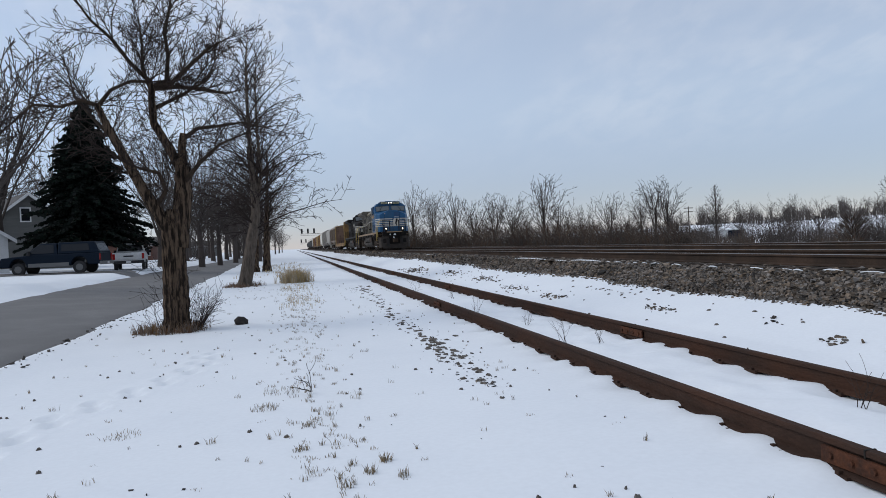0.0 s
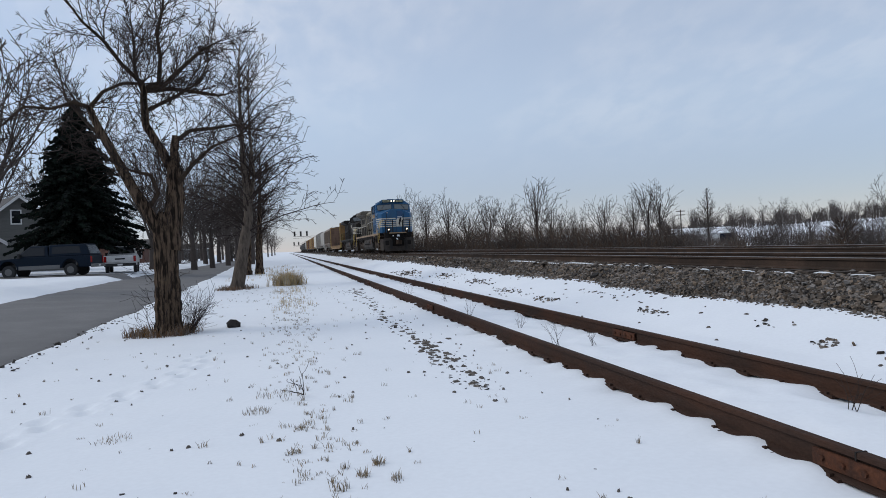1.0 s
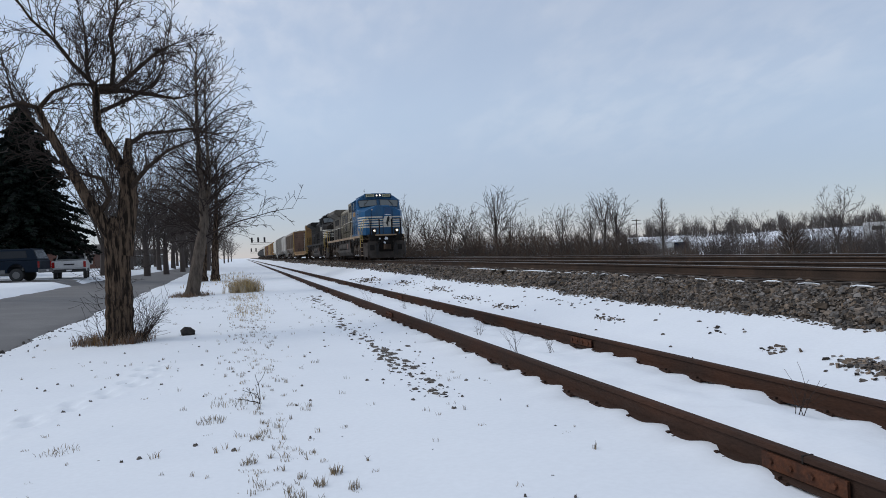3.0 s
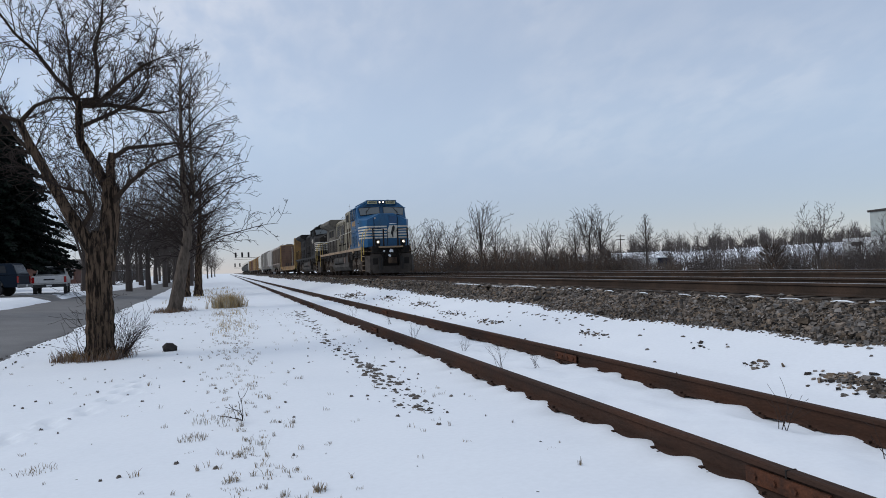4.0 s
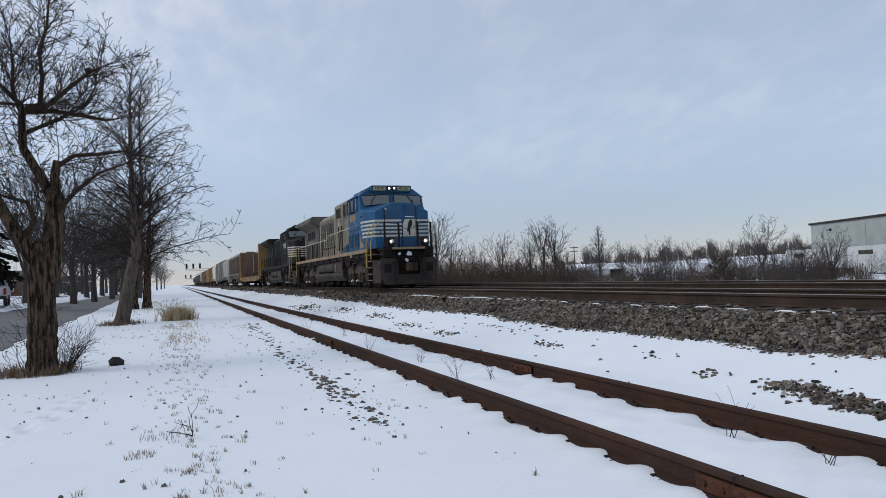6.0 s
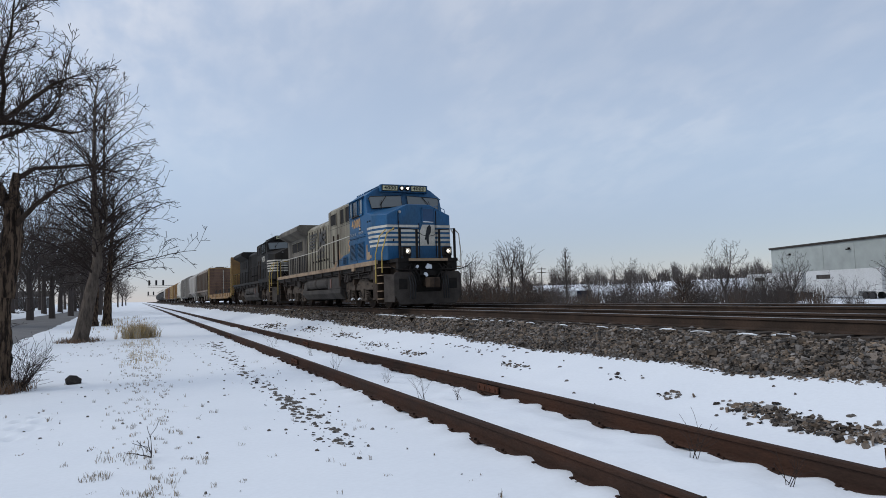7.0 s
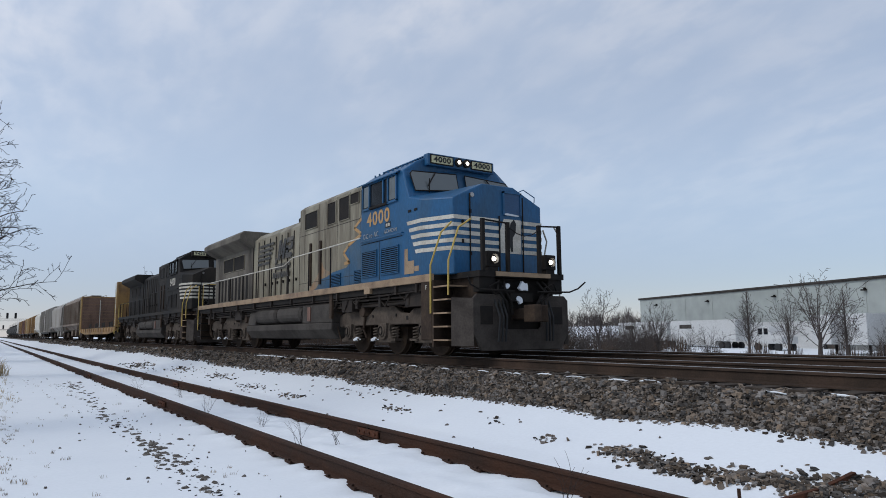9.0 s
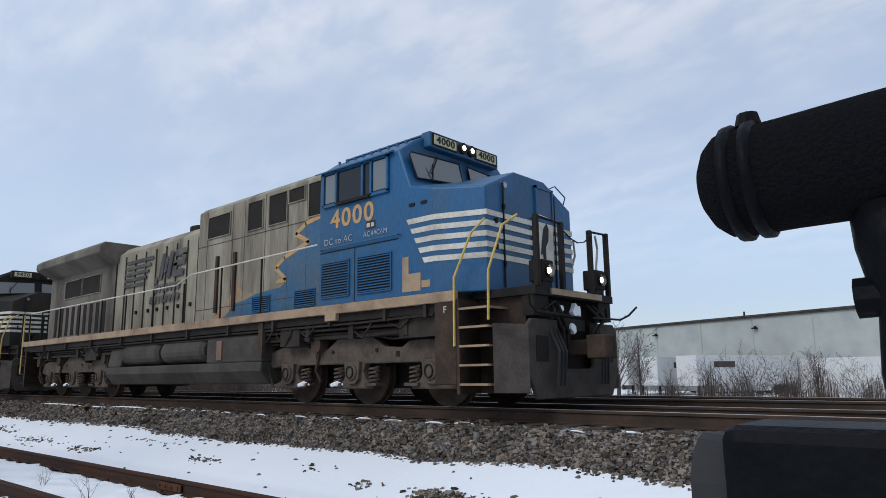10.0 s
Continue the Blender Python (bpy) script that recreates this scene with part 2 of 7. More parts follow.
# darker copy of the blue, with the nose recess's shade in it
DARKBLUE = mat("deep_blue_paint", (0.008, 0.055, 0.14), 0.4, other=(0.006, 0.035, 0.09), amount=0.6, scale=2, bump=0.03)
FADEDBLUE = mat("faded_blue_paint", (0.030, 0.098, 0.185), 0.5, spec=0.3, other=(0.085, 0.110, 0.125), amount=0.9, scale=0.7, fine=20, bump=0.05, stretch=(1, 1, 0.6))
RUSTBLOOM = mat("rusty_primer_bloom", (0.30, 0.185, 0.105), 0.75, other=(0.24, 0.20, 0.145), amount=0.9, scale=3.0, fine=18, bump=0.06, stretch=(1, 1, 0.5))
TRUCKDUST = mat("dusty_truck_casting", (0.098, 0.078, 0.062), 0.92, spec=0.15, other=(0.045, 0.035, 0.028), amount=0.85, scale=2.2, fine=26, bump=0.25)
# shade under the walkway is put into this dark pipe colour
UNDERPIPE = mat("oily_pipework", (0.020, 0.015, 0.012), 0.75, spec=0.25, other=(0.050, 0.038, 0.029), amount=0.7, scale=3.5, bump=0.15)
PLOUGH = mat("scuffed_plough_paint", (0.062, 0.052, 0.045), 0.8, spec=0.2, other=(0.034, 0.028, 0.024), amount=0.9, scale=2.5, fine=30, bump=0.12)
GLASS = glass("dark_window_glass")
# part of the sky's reflection is put into the pale base colour
SCREEN = glass("sky_lit_window_glass", (0.105, 0.118, 0.118), 0.10, 0.9)
LAMP = glow("lit_headlamp", (1.0, 0.93, 0.80), 4.0)
ROCKD = mat("dark_stone", (0.022, 0.018, 0.016), 0.95, other=(0.04, 0.034, 0.03), amount=0.7, scale=12, bump=0.6)
SOIL = mat("bare_soil", (0.082, 0.070, 0.060), 0.95, spec=0.1, other=(0.20, 0.185, 0.17), amount=0.9, scale=14, fine=60, bump=0.6)
RUBBER = mat("black_rubber", (0.018, 0.018, 0.019), 0.85, other=(0.03, 0.03, 0.03), amount=0.5, bump=0.1)


# ---- mesh helpers ----
class Shape:
    """A mesh in the making: points and faces."""

    def __init__(self):
        self.v, self.f = [], []

    def add(self, pts, faces):
        k = len(self.v)
        self.v += [tuple(p) for p in pts]
        self.f += [tuple(k + i for i in q) for q in faces]
        return self

    def box(self, x0, x1, y0, y1, z0, z1):
        x0, x1, y0, y1, z0, z1 = min(x0, x1), max(x0, x1), min(y0, y1), max(y0, y1), min(z0, z1), max(z0, z1)
        p = [(x, y, z) for z in (z0, z1) for y in (y0, y1) for x in (x0, x1)]
        return self.add(p, [(0, 2, 3, 1), (4, 5, 7, 6), (0, 1, 5, 4), (2, 6, 7, 3), (0, 4, 6, 2), (1, 3, 7, 5)])

    def prism(self, outline, axis, a, b):
        """An outline of points, drawn out along an axis from a to b."""
        put = {"x": lambda p, s: (s, p[0], p[1]), "y": lambda p, s: (p[0], s, p[1]), "z": lambda p, s: (p[0], p[1], s)}[axis]
        n = len(outline)
        pts = [put(p, a) for p in outline] + [put(p, b) for p in outline]
        return self.add(pts, [tuple(range(n))[::-1], tuple(range(n, 2 * n))] + [(i, (i + 1) % n, n + (i + 1) % n, n + i) for i in range(n)])

    def tube(self, pts, radii, n=6, cap=True):
        """A round bar through the points."""
        pts = [Vector(p) for p in pts]
        if not isinstance(radii, (list, tuple)):
            radii = [radii] * len(pts)
        k = len(self.v)
        side = None
        for i, p in enumerate(pts):
            d = (pts[min(i + 1, len(pts) - 1)] - pts[max(i - 1, 0)])
            d = d.normalized() if d.length > 1e-9 else Vector((0, 0, 1))
            if side is None:
                side = d.orthogonal().normalized()
            else:
                side = (side - d * side.dot(d))
                side = side.normalized() if side.length > 1e-6 else d.orthogonal().normalized()
            up = d.cross(side)
            for j in range(n):
                a = 2 * math.pi * j / n
                self.v.append(tuple(p + (side * math.cos(a) + up * math.sin(a)) * radii[i]))
        for i in range(len(pts) - 1):
            for j in range(n):
                a, b = k + i * n + j, k + i * n + (j + 1) % n
                self.f.append((a, b, b + n, a + n))
        if cap:
            self.f.append(tuple(range(k, k + n))[::-1])
            self.f.append(tuple(range(k + (len(pts) - 1) * n, k + len(pts) * n)))
        return self

    def mesh(self, name, material, smooth=False):
        me = bpy.data.meshes.new(name)
        me.from_pydata(self.v, [], self.f)
        me.materials.append(material)
        if smooth:
            me.polygons.foreach_set("use_smooth", [True] * len(me.polygons))
        me.update()
        return me


def part(name, shape, material, parent=None, label="", bevel=0.0, smooth=False, fix=False, at=None):
    me = shape.mesh(name, material, smooth)
    if fix:
        bm = bmesh.new()
        bm.from_mesh(me)
        bmesh.ops.recalc_face_normals(bm, faces=bm.faces)
        bm.to_mesh(me)
        bm.free()
    ob = new(name, me)
    if parent:
        ob.parent = parent
    if at:
        ob.location = at
    if label:
        ob["label"] = label
    if bevel:
        md = ob.modifiers.new("edges", "BEVEL")
        md.width, md.segments, md.limit_method, md.angle_limit = bevel, 2, "ANGLE", radians(40)
    return ob


def empty(name, at=(0, 0, 0)):
    ob = new(name)
    ob.empty_display_size = 0.3
    ob.location = at
    return ob


def lettering(name, words, material, parent, m, size, label="", bold=0.0, wide=1.0):
    """Words in the built-in font as a thin mesh at the pose m."""
    cu = bpy.data.curves.new(name, "FONT")
    cu.body, cu.size, cu.extrude, cu.align_x, cu.align_y, cu.offset = words, size, 0.004, "CENTER", "CENTER", bold
    cu.resolution_u, cu.space_character = 3, 1.08 + 6 * bold
    tmp = bpy.data.objects.new(name, cu)
    me = bpy.data.meshes.new_from_object(tmp)
    bpy.data.objects.remove(tmp)
    me.materials.clear()
    me.materials.append(material)
    ob = new(name, me)
    ob.parent = parent
    ob.matrix_basis = m @ Matrix.Diagonal((wide, 1.0, 1.0, 1.0))
    if label:
        ob["label"] = label
    return ob


def hashed(i, j, seed):
    h = (i.astype(np.int64) * 374761393 + j.astype(np.int64) * 668265263 + seed * 974711) & 0xFFFFFFFF
    h = ((h ^ (h >> 13)) * 1274126177) & 0xFFFFFFFF
    return ((h ^ (h >> 16)) & 0xFFFF) / 65535.0


def wobble(x, y, size, seed=0):
    """Smooth noise from -1 to 1 with features of that size."""
    x, y = np.asarray(x, float) / size, np.asarray(y, float) / size
    i, j = np.floor(x), np.floor(y)
    u, v = x - i, y - j
    u, v = u * u * (3 - 2 * u), v * v * (3 - 2 * v)
    a = hashed(i, j, seed) * (1 - u) + hashed(i + 1, j, seed) * u
    b = hashed(i, j + 1, seed) * (1 - u) + hashed(i + 1, j + 1, seed) * u
    return 2 * (a * (1 - v) + b * v) - 1

# ---- the plan: tracks run along y, x to the right of the siding ----
SIDING, MAIN, FARMAIN = 3.90, 9.10, 13.20
SIDING_TOP, MAIN_TOP = 0.20, 1.00
GAUGE = 0.7525


def road_edges(y):
    """The road's near and far edge: it bends slowly away from the tracks."""
    bend = np.maximum(np.asarray(y, float) - 15, 0)
    near = -4.22 - 0.019 * bend - 0.00012 * bend ** 2
    return near, near - 4.3 - 0.012 * bend


def height(x, y):
    """The lie of the land."""
    x, y = np.asarray(x, float), np.asarray(y, float)
    near, far = road_edges(np.clip(y, -50, 260))
    z = np.zeros(np.broadcast(x, y).shape)
    # up from the road to the yards
    z = z + np.interp(-x, [0, 3.5, 5.0, 9.2, 10.2, 13.0, 20.0, 60.0, 400.0], [0, 0, 0.08, 0.30, 0.62, 0.70, 0.85, 1.0, 1.5])
    # beyond the tracks: down to the field, then up a far hill
    z = z + np.interp(x, [15.5, 19.0, 30, 60, 170, 280, 330, 700, 3000], [0, -0.45, -0.8, -1.0, -1.0, 4.2, 5.0, 6.0, 8.0])
    r = np.hypot(x, y)
    soft = np.clip(r / 300, 0, 1)
    z = z + 0.026 * wobble(x, y, 2.3, 1) + 0.0022 * wobble(x, y, 0.9, 2) + 0.0003 * wobble(x, y, 0.33, 3)
    z = z + soft * np.clip((np.abs(x) - 14) / 40, 0, 1) * 1.2 * wobble(x, y, 90, 4)
    # the snow climbs from the siding to the ballast
    z = z + np.where(x < 8, np.interp(x, [4.9, 5.6, 7.0, 7.6], [0, 0.06, 0.38, 0.46]), 0)
    z = z + np.where(x < 8, np.interp(x, [5.6, 7.0, 7.5], [0, 0.05, 0.12]) * np.clip((y - 12) / 22, 0, 1), 0)
    # a trail of footprints towards the road
    for k in range(26):
        fx, fy = -1.9 - 0.62 * math.sin(k * 0.21) + (0.11 if k % 2 else -0.11), 4.0 + 0.27 * k
        d = ((x - fx) / 0.085) ** 2 + ((y - fy) / 0.15) ** 2
        z = z - 0.045 * np.exp(-d ** 2) + 0.014 * np.exp(-(np.sqrt(d) - 1.5) ** 2 * 4)
    # under the siding the snow lies close to the rails, in scallops from tie to tie
    tr = np.abs(np.abs(x - SIDING) - GAUGE)
    bank = np.exp(-(tr / 0.28) ** 2)
    z = z * (1 - 0.7 * bank) + bank * (0.008 + 0.016 * np.sin(y * 2 * math.pi / 0.56 + 2.0 * wobble(y, y * 0, 2.3, 6)) + 0.034 * wobble(x, y, 0.5, 7))
    inside = np.exp(-((x - SIDING) / 0.6) ** 4)
    z = z + inside * (0.03 + 0.034 * wobble(x, y, 0.32, 8) + 0.010 * wobble(x, y, 0.15, 9))
    # the embankment's core stays under the ballast
    z = np.where((x > 7.65) & (x < 15.5), np.minimum(z, -0.15), z)
    # the road's bed stays under the asphalt
    inroad = (x < near + 0.03) & (x > far - 0.03)
    z = np.where(inroad, z - 0.12, z)
    return z


def sheet(name, xs, ys, zfun, material, lift=0.0):
    X, Y = np.meshgrid(xs, ys)
    Z = zfun(X, Y) + lift
    me = bpy.data.meshes.new(name)
    nx, ny = len(xs), len(ys)
    idx = np.arange(nx * ny).reshape(ny, nx)
    q = np.stack([idx[:-1, :-1], idx[:-1, 1:], idx[1:, 1:], idx[1:, :-1]], -1).reshape(-1, 4)
    me.from_pydata(np.stack([X, Y, Z], -1).reshape(-1, 3).tolist(), [], q.tolist())
    me.materials.append(material)
    me.polygons.foreach_set("use_smooth", [True] * len(me.polygons))
    me.update()
    return new(name, me)


def steps(*spans):
    """Coordinates with spans of (start, end, step)."""
    out = []
    for a, b, s in spans:
        out += list(np.arange(a, b, s))
    return np.array(out + [spans[-1][1]])


ground = sheet("ground", steps((-3000, -400, 400), (-400, -60, 20), (-60, -14, 1.5), (-14, -6, 0.25), (-6, -4, 0.12), (-4, 7.7, 0.065), (7.7, 16, 0.5), (16, 40, 1.2), (40, 200, 6), (200, 700, 25), (700, 3000, 300)),
               steps((-600, -60, 60), (-60, -6, 3), (-6, 2, 0.4), (2, 14, 0.065), (14, 36, 0.2), (36, 80, 0.6), (80, 300, 5), (300, 900, 30), (900, 4000, 300)), height, SNOW)
tagged(ground, "snow-covered ground with thin patchy snow beside the tracks", "snow", kind="structure")


def road_height(x, y):
    return np.interp(-x, [0, 3.5, 5.0, 9.2, 13.0, 20.0, 60.0], [0, 0.0, 0.08, 0.30, 0.40, 0.5, 1.0]) + 0.012 * wobble(x, y, 1.5, 31)


def build_road():
    ys = steps((-30, 2, 2), (2, 60, 0.5), (60, 260, 4))
    us = np.linspace(0, 1, 14)
    s = Shape()
    rows = []
    for y in ys:
        a, b = road_edges(y)
        ra = a + 0.10 * float(wobble(y, 3.0, 0.9, 21)) + 0.05 * float(wobble(y, 9.0, 0.3, 22))
        rb = b + 0.10 * float(wobble(y, 5.0, 0.9, 23))
        xs = ra + (rb - ra) * us
        row = [(float(x), float(y), float(road_height(x, y)) + 0.02) for x in xs]
        # the edges dip under the snow
        rows.append([(row[0][0] + 0.16, row[0][1], row[0][2] - 0.07)] + row + [(row[-1][0] - 0.16, row[-1][1], row[-1][2] - 0.07)])
    n = len(us) + 2
    s.add([p for r in rows for p in r], [(i * n + j, (i + 1) * n + j, (i + 1) * n + j + 1, i * n + j + 1) for i in range(len(ys) - 1) for j in range(n - 1)])
    ob = part("road", s, ASPHALT, smooth=True, fix=True)
    tagged(ob, "grey asphalt street with snowy verges", "road", kind="structure")


build_road()


def rail_outline(x, top, h=0.185):
    return [(x - 0.075, top - h), (x + 0.075, top - h), (x + 0.075, top - h + 0.018), (x + 0.012, top - h + 0.035), (x + 0.012, top - 0.045),
            (x + 0.037, top - 0.036), (x + 0.037, top - 0.008), (x + 0.028, top), (x - 0.028, top), (x - 0.037, top - 0.008),
            (x - 0.037, top - 0.036), (x - 0.012, top - 0.045), (x - 0.012, top - h + 0.035), (x - 0.075, top - h + 0.018)]


def build_track(name, x, top, material, label, shiny, y0=-60, y1=900):
    tr = empty(name)
    tagged(tr, label, "railway track", kind="structure")
    for sx in (-1, 1):
        part("rail", Shape().prism(rail_outline(x + sx * GAUGE, top), "y", y0, y1), material, tr, fix=True)
        if shiny:
            part("running_surface", Shape().box(x + sx * GAUGE - 0.027, x + sx * GAUGE + 0.027, y0, y1, top - 0.002, top + 0.003), RAILTOP, tr, "worn shiny rail head")
    return tr


siding = build_track("siding_track", SIDING, SIDING_TOP, RUST, "rusty unused siding track half buried in snow", False)
main_track = build_track("main_track", MAIN, MAIN_TOP, RAILDARK, "main line track with worn rails on ballast", True)
far_track = build_track("second_main_track", FARMAIN, MAIN_TOP, RAILDARK, "second main line track behind the first", True)


def bank_height(x, y):
    foot = 0.14 * wobble(y, y * 0 + 3, 1.7, 51) + 0.09 * wobble(y, y * 0 + 7, 0.6, 52) + 0.26 * np.clip((y - 12) / 22, 0, 1)
    shift = np.where(x < 7.55, foot, foot * np.clip((7.8 - x) / 0.25, 0, 1))
    z = np.interp(x - shift, [6.4, 7.05, 7.62, 7.85, 14.4, 15.0, 16.4, 17.0], [0.05, 0.40, 0.74, 0.76, 0.76, 0.70, -0.5, -0.9])
    return z + 0.02 * wobble(x, y, 0.25, 53)


bank = sheet("ballast_bank", steps((6.4, 8.2, 0.1), (8.2, 14.4, 0.4), (14.4, 17.0, 0.3)), steps((-60, -2, 2), (-2, 40, 0.2), (40, 120, 1), (120, 900, 20)), bank_height, BEDDING)
tagged(bank, "grey-brown crushed stone bank under the main tracks", "ballast", kind="structure")
# ---- the train ----
TRAIN, WHEELS = [], []


def wheelset(parent, y, r, gauge=GAUGE):
    """An axle with its two wheels, which turns."""
    s = Shape()
    s.tube([(-gauge - 0.12, 0, 0), (gauge + 0.12, 0, 0)], 0.085, 8)
    for sx in (-1, 1):
        a, b = sx * (gauge - 0.075), sx * (gauge + 0.065)
        s.tube([(a, 0, 0), (a + sx * 0.03, 0, 0), (a + sx * 0.035, 0, 0), (b, 0, 0)], [r + 0.028, r + 0.028, r, r - 0.004], 28)
        s.tube([(b, 0, 0), (b + sx * 0.012, 0, 0)], [r * 0.42, r * 0.36], 14)
        for k in range(3):
            c = 2 * math.pi * k / 3
            s.tube([(b, math.cos(c) * r * 0.68, math.sin(c) * r * 0.68), (b + sx * 0.008, math.cos(c) * r * 0.68, math.sin(c) * r * 0.68)], r * 0.09, 8)
    ob = part("wheelset", s, GRIME, parent, "steel wheels with worn treads", fix=True)
    WHEELS.append((ob, y, r, r))
    return ob


def loco_truck(parent, yc):
    for dy in (-1.86, 0.0, 1.86):
        wheelset(parent, yc + dy, 0.515)
    for sx in (-1, 1):
        # one casting: a beam with a flared pedestal over each axle
        low = []
        for dy in (1.86, 0.0, -1.86):
            low += [(dy + 0.27, 0.70), (dy + 0.22, 0.56), (dy + 0.30, 0.42), (dy + 0.50, 0.36), (dy + 0.48, 0.28), (dy - 0.48, 0.28), (dy - 0.50, 0.36), (dy - 0.30, 0.42), (dy - 0.22, 0.56), (dy - 0.27, 0.70)]
        out = [(-2.62, 0.72), (-2.50, 0.98), (-2.10, 1.06), (-1.35, 1.06), (-1.15, 0.95), (-0.75, 0.98), (-0.45, 1.16), (0.45, 1.16), (0.75, 0.98), (1.15, 0.95), (1.35, 1.06), (2.10, 1.06), (2.50, 0.98), (2.62, 0.72), (2.40, 0.66)] + low + [(-2.40, 0.66)]
        fr = part("truck_frame", Shape().prism([(yc + p[0], p[1]) for p in out], "x", sx * 1.02, sx * 1.17), TRUCKDUST, parent, "dusty brown cast truck side frame", 0.025, fix=True)
        for dy in (-1.86, 0.0, 1.86):
            s = Shape()
            s.prism([(yc + dy - 0.20, 0.74), (yc + dy - 0.17, 0.44), (yc + dy - 0.08, 0.36), (yc + dy + 0.08, 0.36), (yc + dy + 0.17, 0.44), (yc + dy + 0.20, 0.74)], "x", sx * 1.15, sx * 1.24)
            s.tube([(sx * 1.23, yc + dy, 0.56), (sx * 1.27, yc + dy, 0.56), (sx * 1.275, yc + dy, 0.56)], [0.15, 0.14, 0.10], 14)
            part("journal_box", s, TRUCKDUST, fr, bevel=0.015, fix=True)
            part("axle_lift_eye", Shape().tube([(sx * 1.285, yc + dy + 0.085 * math.cos(a), 0.56 + 0.10 * math.sin(a)) for a in [k * math.pi / 5 for k in range(11)]], 0.014, 5), DARKSTEEL, fr)
        for dy in (-1.42, -0.46, 0.46, 1.42):
            pts, n = [], 30
            for i in range(n + 1):
                a = i / n * 2 * math.pi * 4
                pts.append((sx * 1.12 + 0.085 * math.cos(a), yc + dy + 0.085 * math.sin(a), 0.38 + 0.27 * i / n))
            part("spring", Shape().tube(pts, 0.021, 5), TRUCKDUST, fr)
            part("spring_seat", Shape().box(sx * 1.03, sx * 1.23, yc + dy - 0.15, yc + dy + 0.15, 0.33, 0.38), TRUCKDUST, fr)
        for dy in (-1.05, 1.05):
            part("frame_hole", Shape().box(sx * 1.168, sx * 1.176, yc + dy - 0.07, yc + dy + 0.02, 0.80, 0.89), DARKSTEEL, fr)
            part("bolt_boss", Shape().tube([(sx * 1.16, yc + dy * 0.55, 0.92), (sx * 1.19, yc + dy * 0.55, 0.92)], 0.035, 8), DARKSTEEL, fr)
        for dy, sgn in ((-2.30, -1), (0.93, 1), (2.62, 1)):
            s = Shape().tube([(sx * 1.10, yc + dy, 1.05), (sx * 1.30, yc + dy, 1.05)], [0.15, 0.14], 14)
            s.tube([(sx * 1.20, yc + dy, 0.95), (sx * 1.20, yc + dy + 0.1 * sgn, 0.60), (sx * 1.16, yc + dy, 0.40)], 0.028, 6)
            part("brake_cylinder", s, GRIME, fr)
        part("sand_pipe", Shape().tube([(sx * 1.22, yc - 2.5, 1.30), (sx * 1.26, yc - 2.5, 0.8), (sx * 1.15, yc - 2.40, 0.28)], 0.02, 5).tube([(sx * 1.22, yc + 2.55, 1.30), (sx * 1.26, yc + 2.52, 0.8), (sx * 1.15, yc + 2.40, 0.28)], 0.02, 5), GRIME, fr)
        part("brake_line", Shape().tube([(sx * 1.20, yc - 2.4, 1.12), (sx * 1.21, yc - 1.0, 1.09), (sx * 1.22, yc - 0.2, 1.22), (sx * 1.22, yc + 0.5, 1.20), (sx * 1.21, yc + 1.3, 1.10), (sx * 1.20, yc + 2.4, 1.12)], 0.016, 5), GRIME, fr)
        for dy in (0.46, 1.42):
            part("snow_clump", Shape().tube([(sx * 1.17, yc + dy - 0.17, 0.35), (sx * 1.21, yc + dy - 0.06, 0.37), (sx * 1.22, yc + dy + 0.08, 0.34), (sx * 1.17, yc + dy + 0.18, 0.36)], [0.015, 0.048, 0.036, 0.012], 6), SNOW, fr, "packed snow on the spring seat")
    part("bolster", Shape().box(-0.9, 0.9, yc - 0.5, yc + 0.5, 0.65, 1.2), DARKSTEEL, parent)
    part("traction_motor", Shape().box(-0.55, 0.55, yc - 2.2, yc + 2.2, 0.28, 0.75), DARKSTEEL, parent)


def grille(parent, x, sx, y0, y1, z0, z1, slats, back, slat):
    """A louvred panel on a side wall: dark backing, frame and slats."""
    p = part("grille", Shape().box(x, x + sx * 0.012, y0, y1, z0, z1), back, parent)
    if slats:
        s = Shape()
        for i in range(slats):
            z = z0 + (i + 0.5) * (z1 - z0) / slats
            h = (z1 - z0) / slats * 0.3
            s.add([(x + sx * 0.012, y0, z + h), (x + sx * 0.012, y1, z + h), (x + sx * 0.035, y1, z - h), (x + sx * 0.035, y0, z - h)], [(0, 1, 2, 3)])
        part("louvre", s, slat, p)
    fr = Shape()
    for a, b, c, d in ((y0 - 0.02, y0, z0 - 0.02, z1 + 0.02), (y1, y1 + 0.02, z0 - 0.02, z1 + 0.02), (y0, y1, z0 - 0.02, z0), (y0, y1, z1, z1 + 0.02)):
        fr.box(x, x + sx * 0.03, a, b, c, d)
    part("grille_frame", fr, slat, p)
    return p


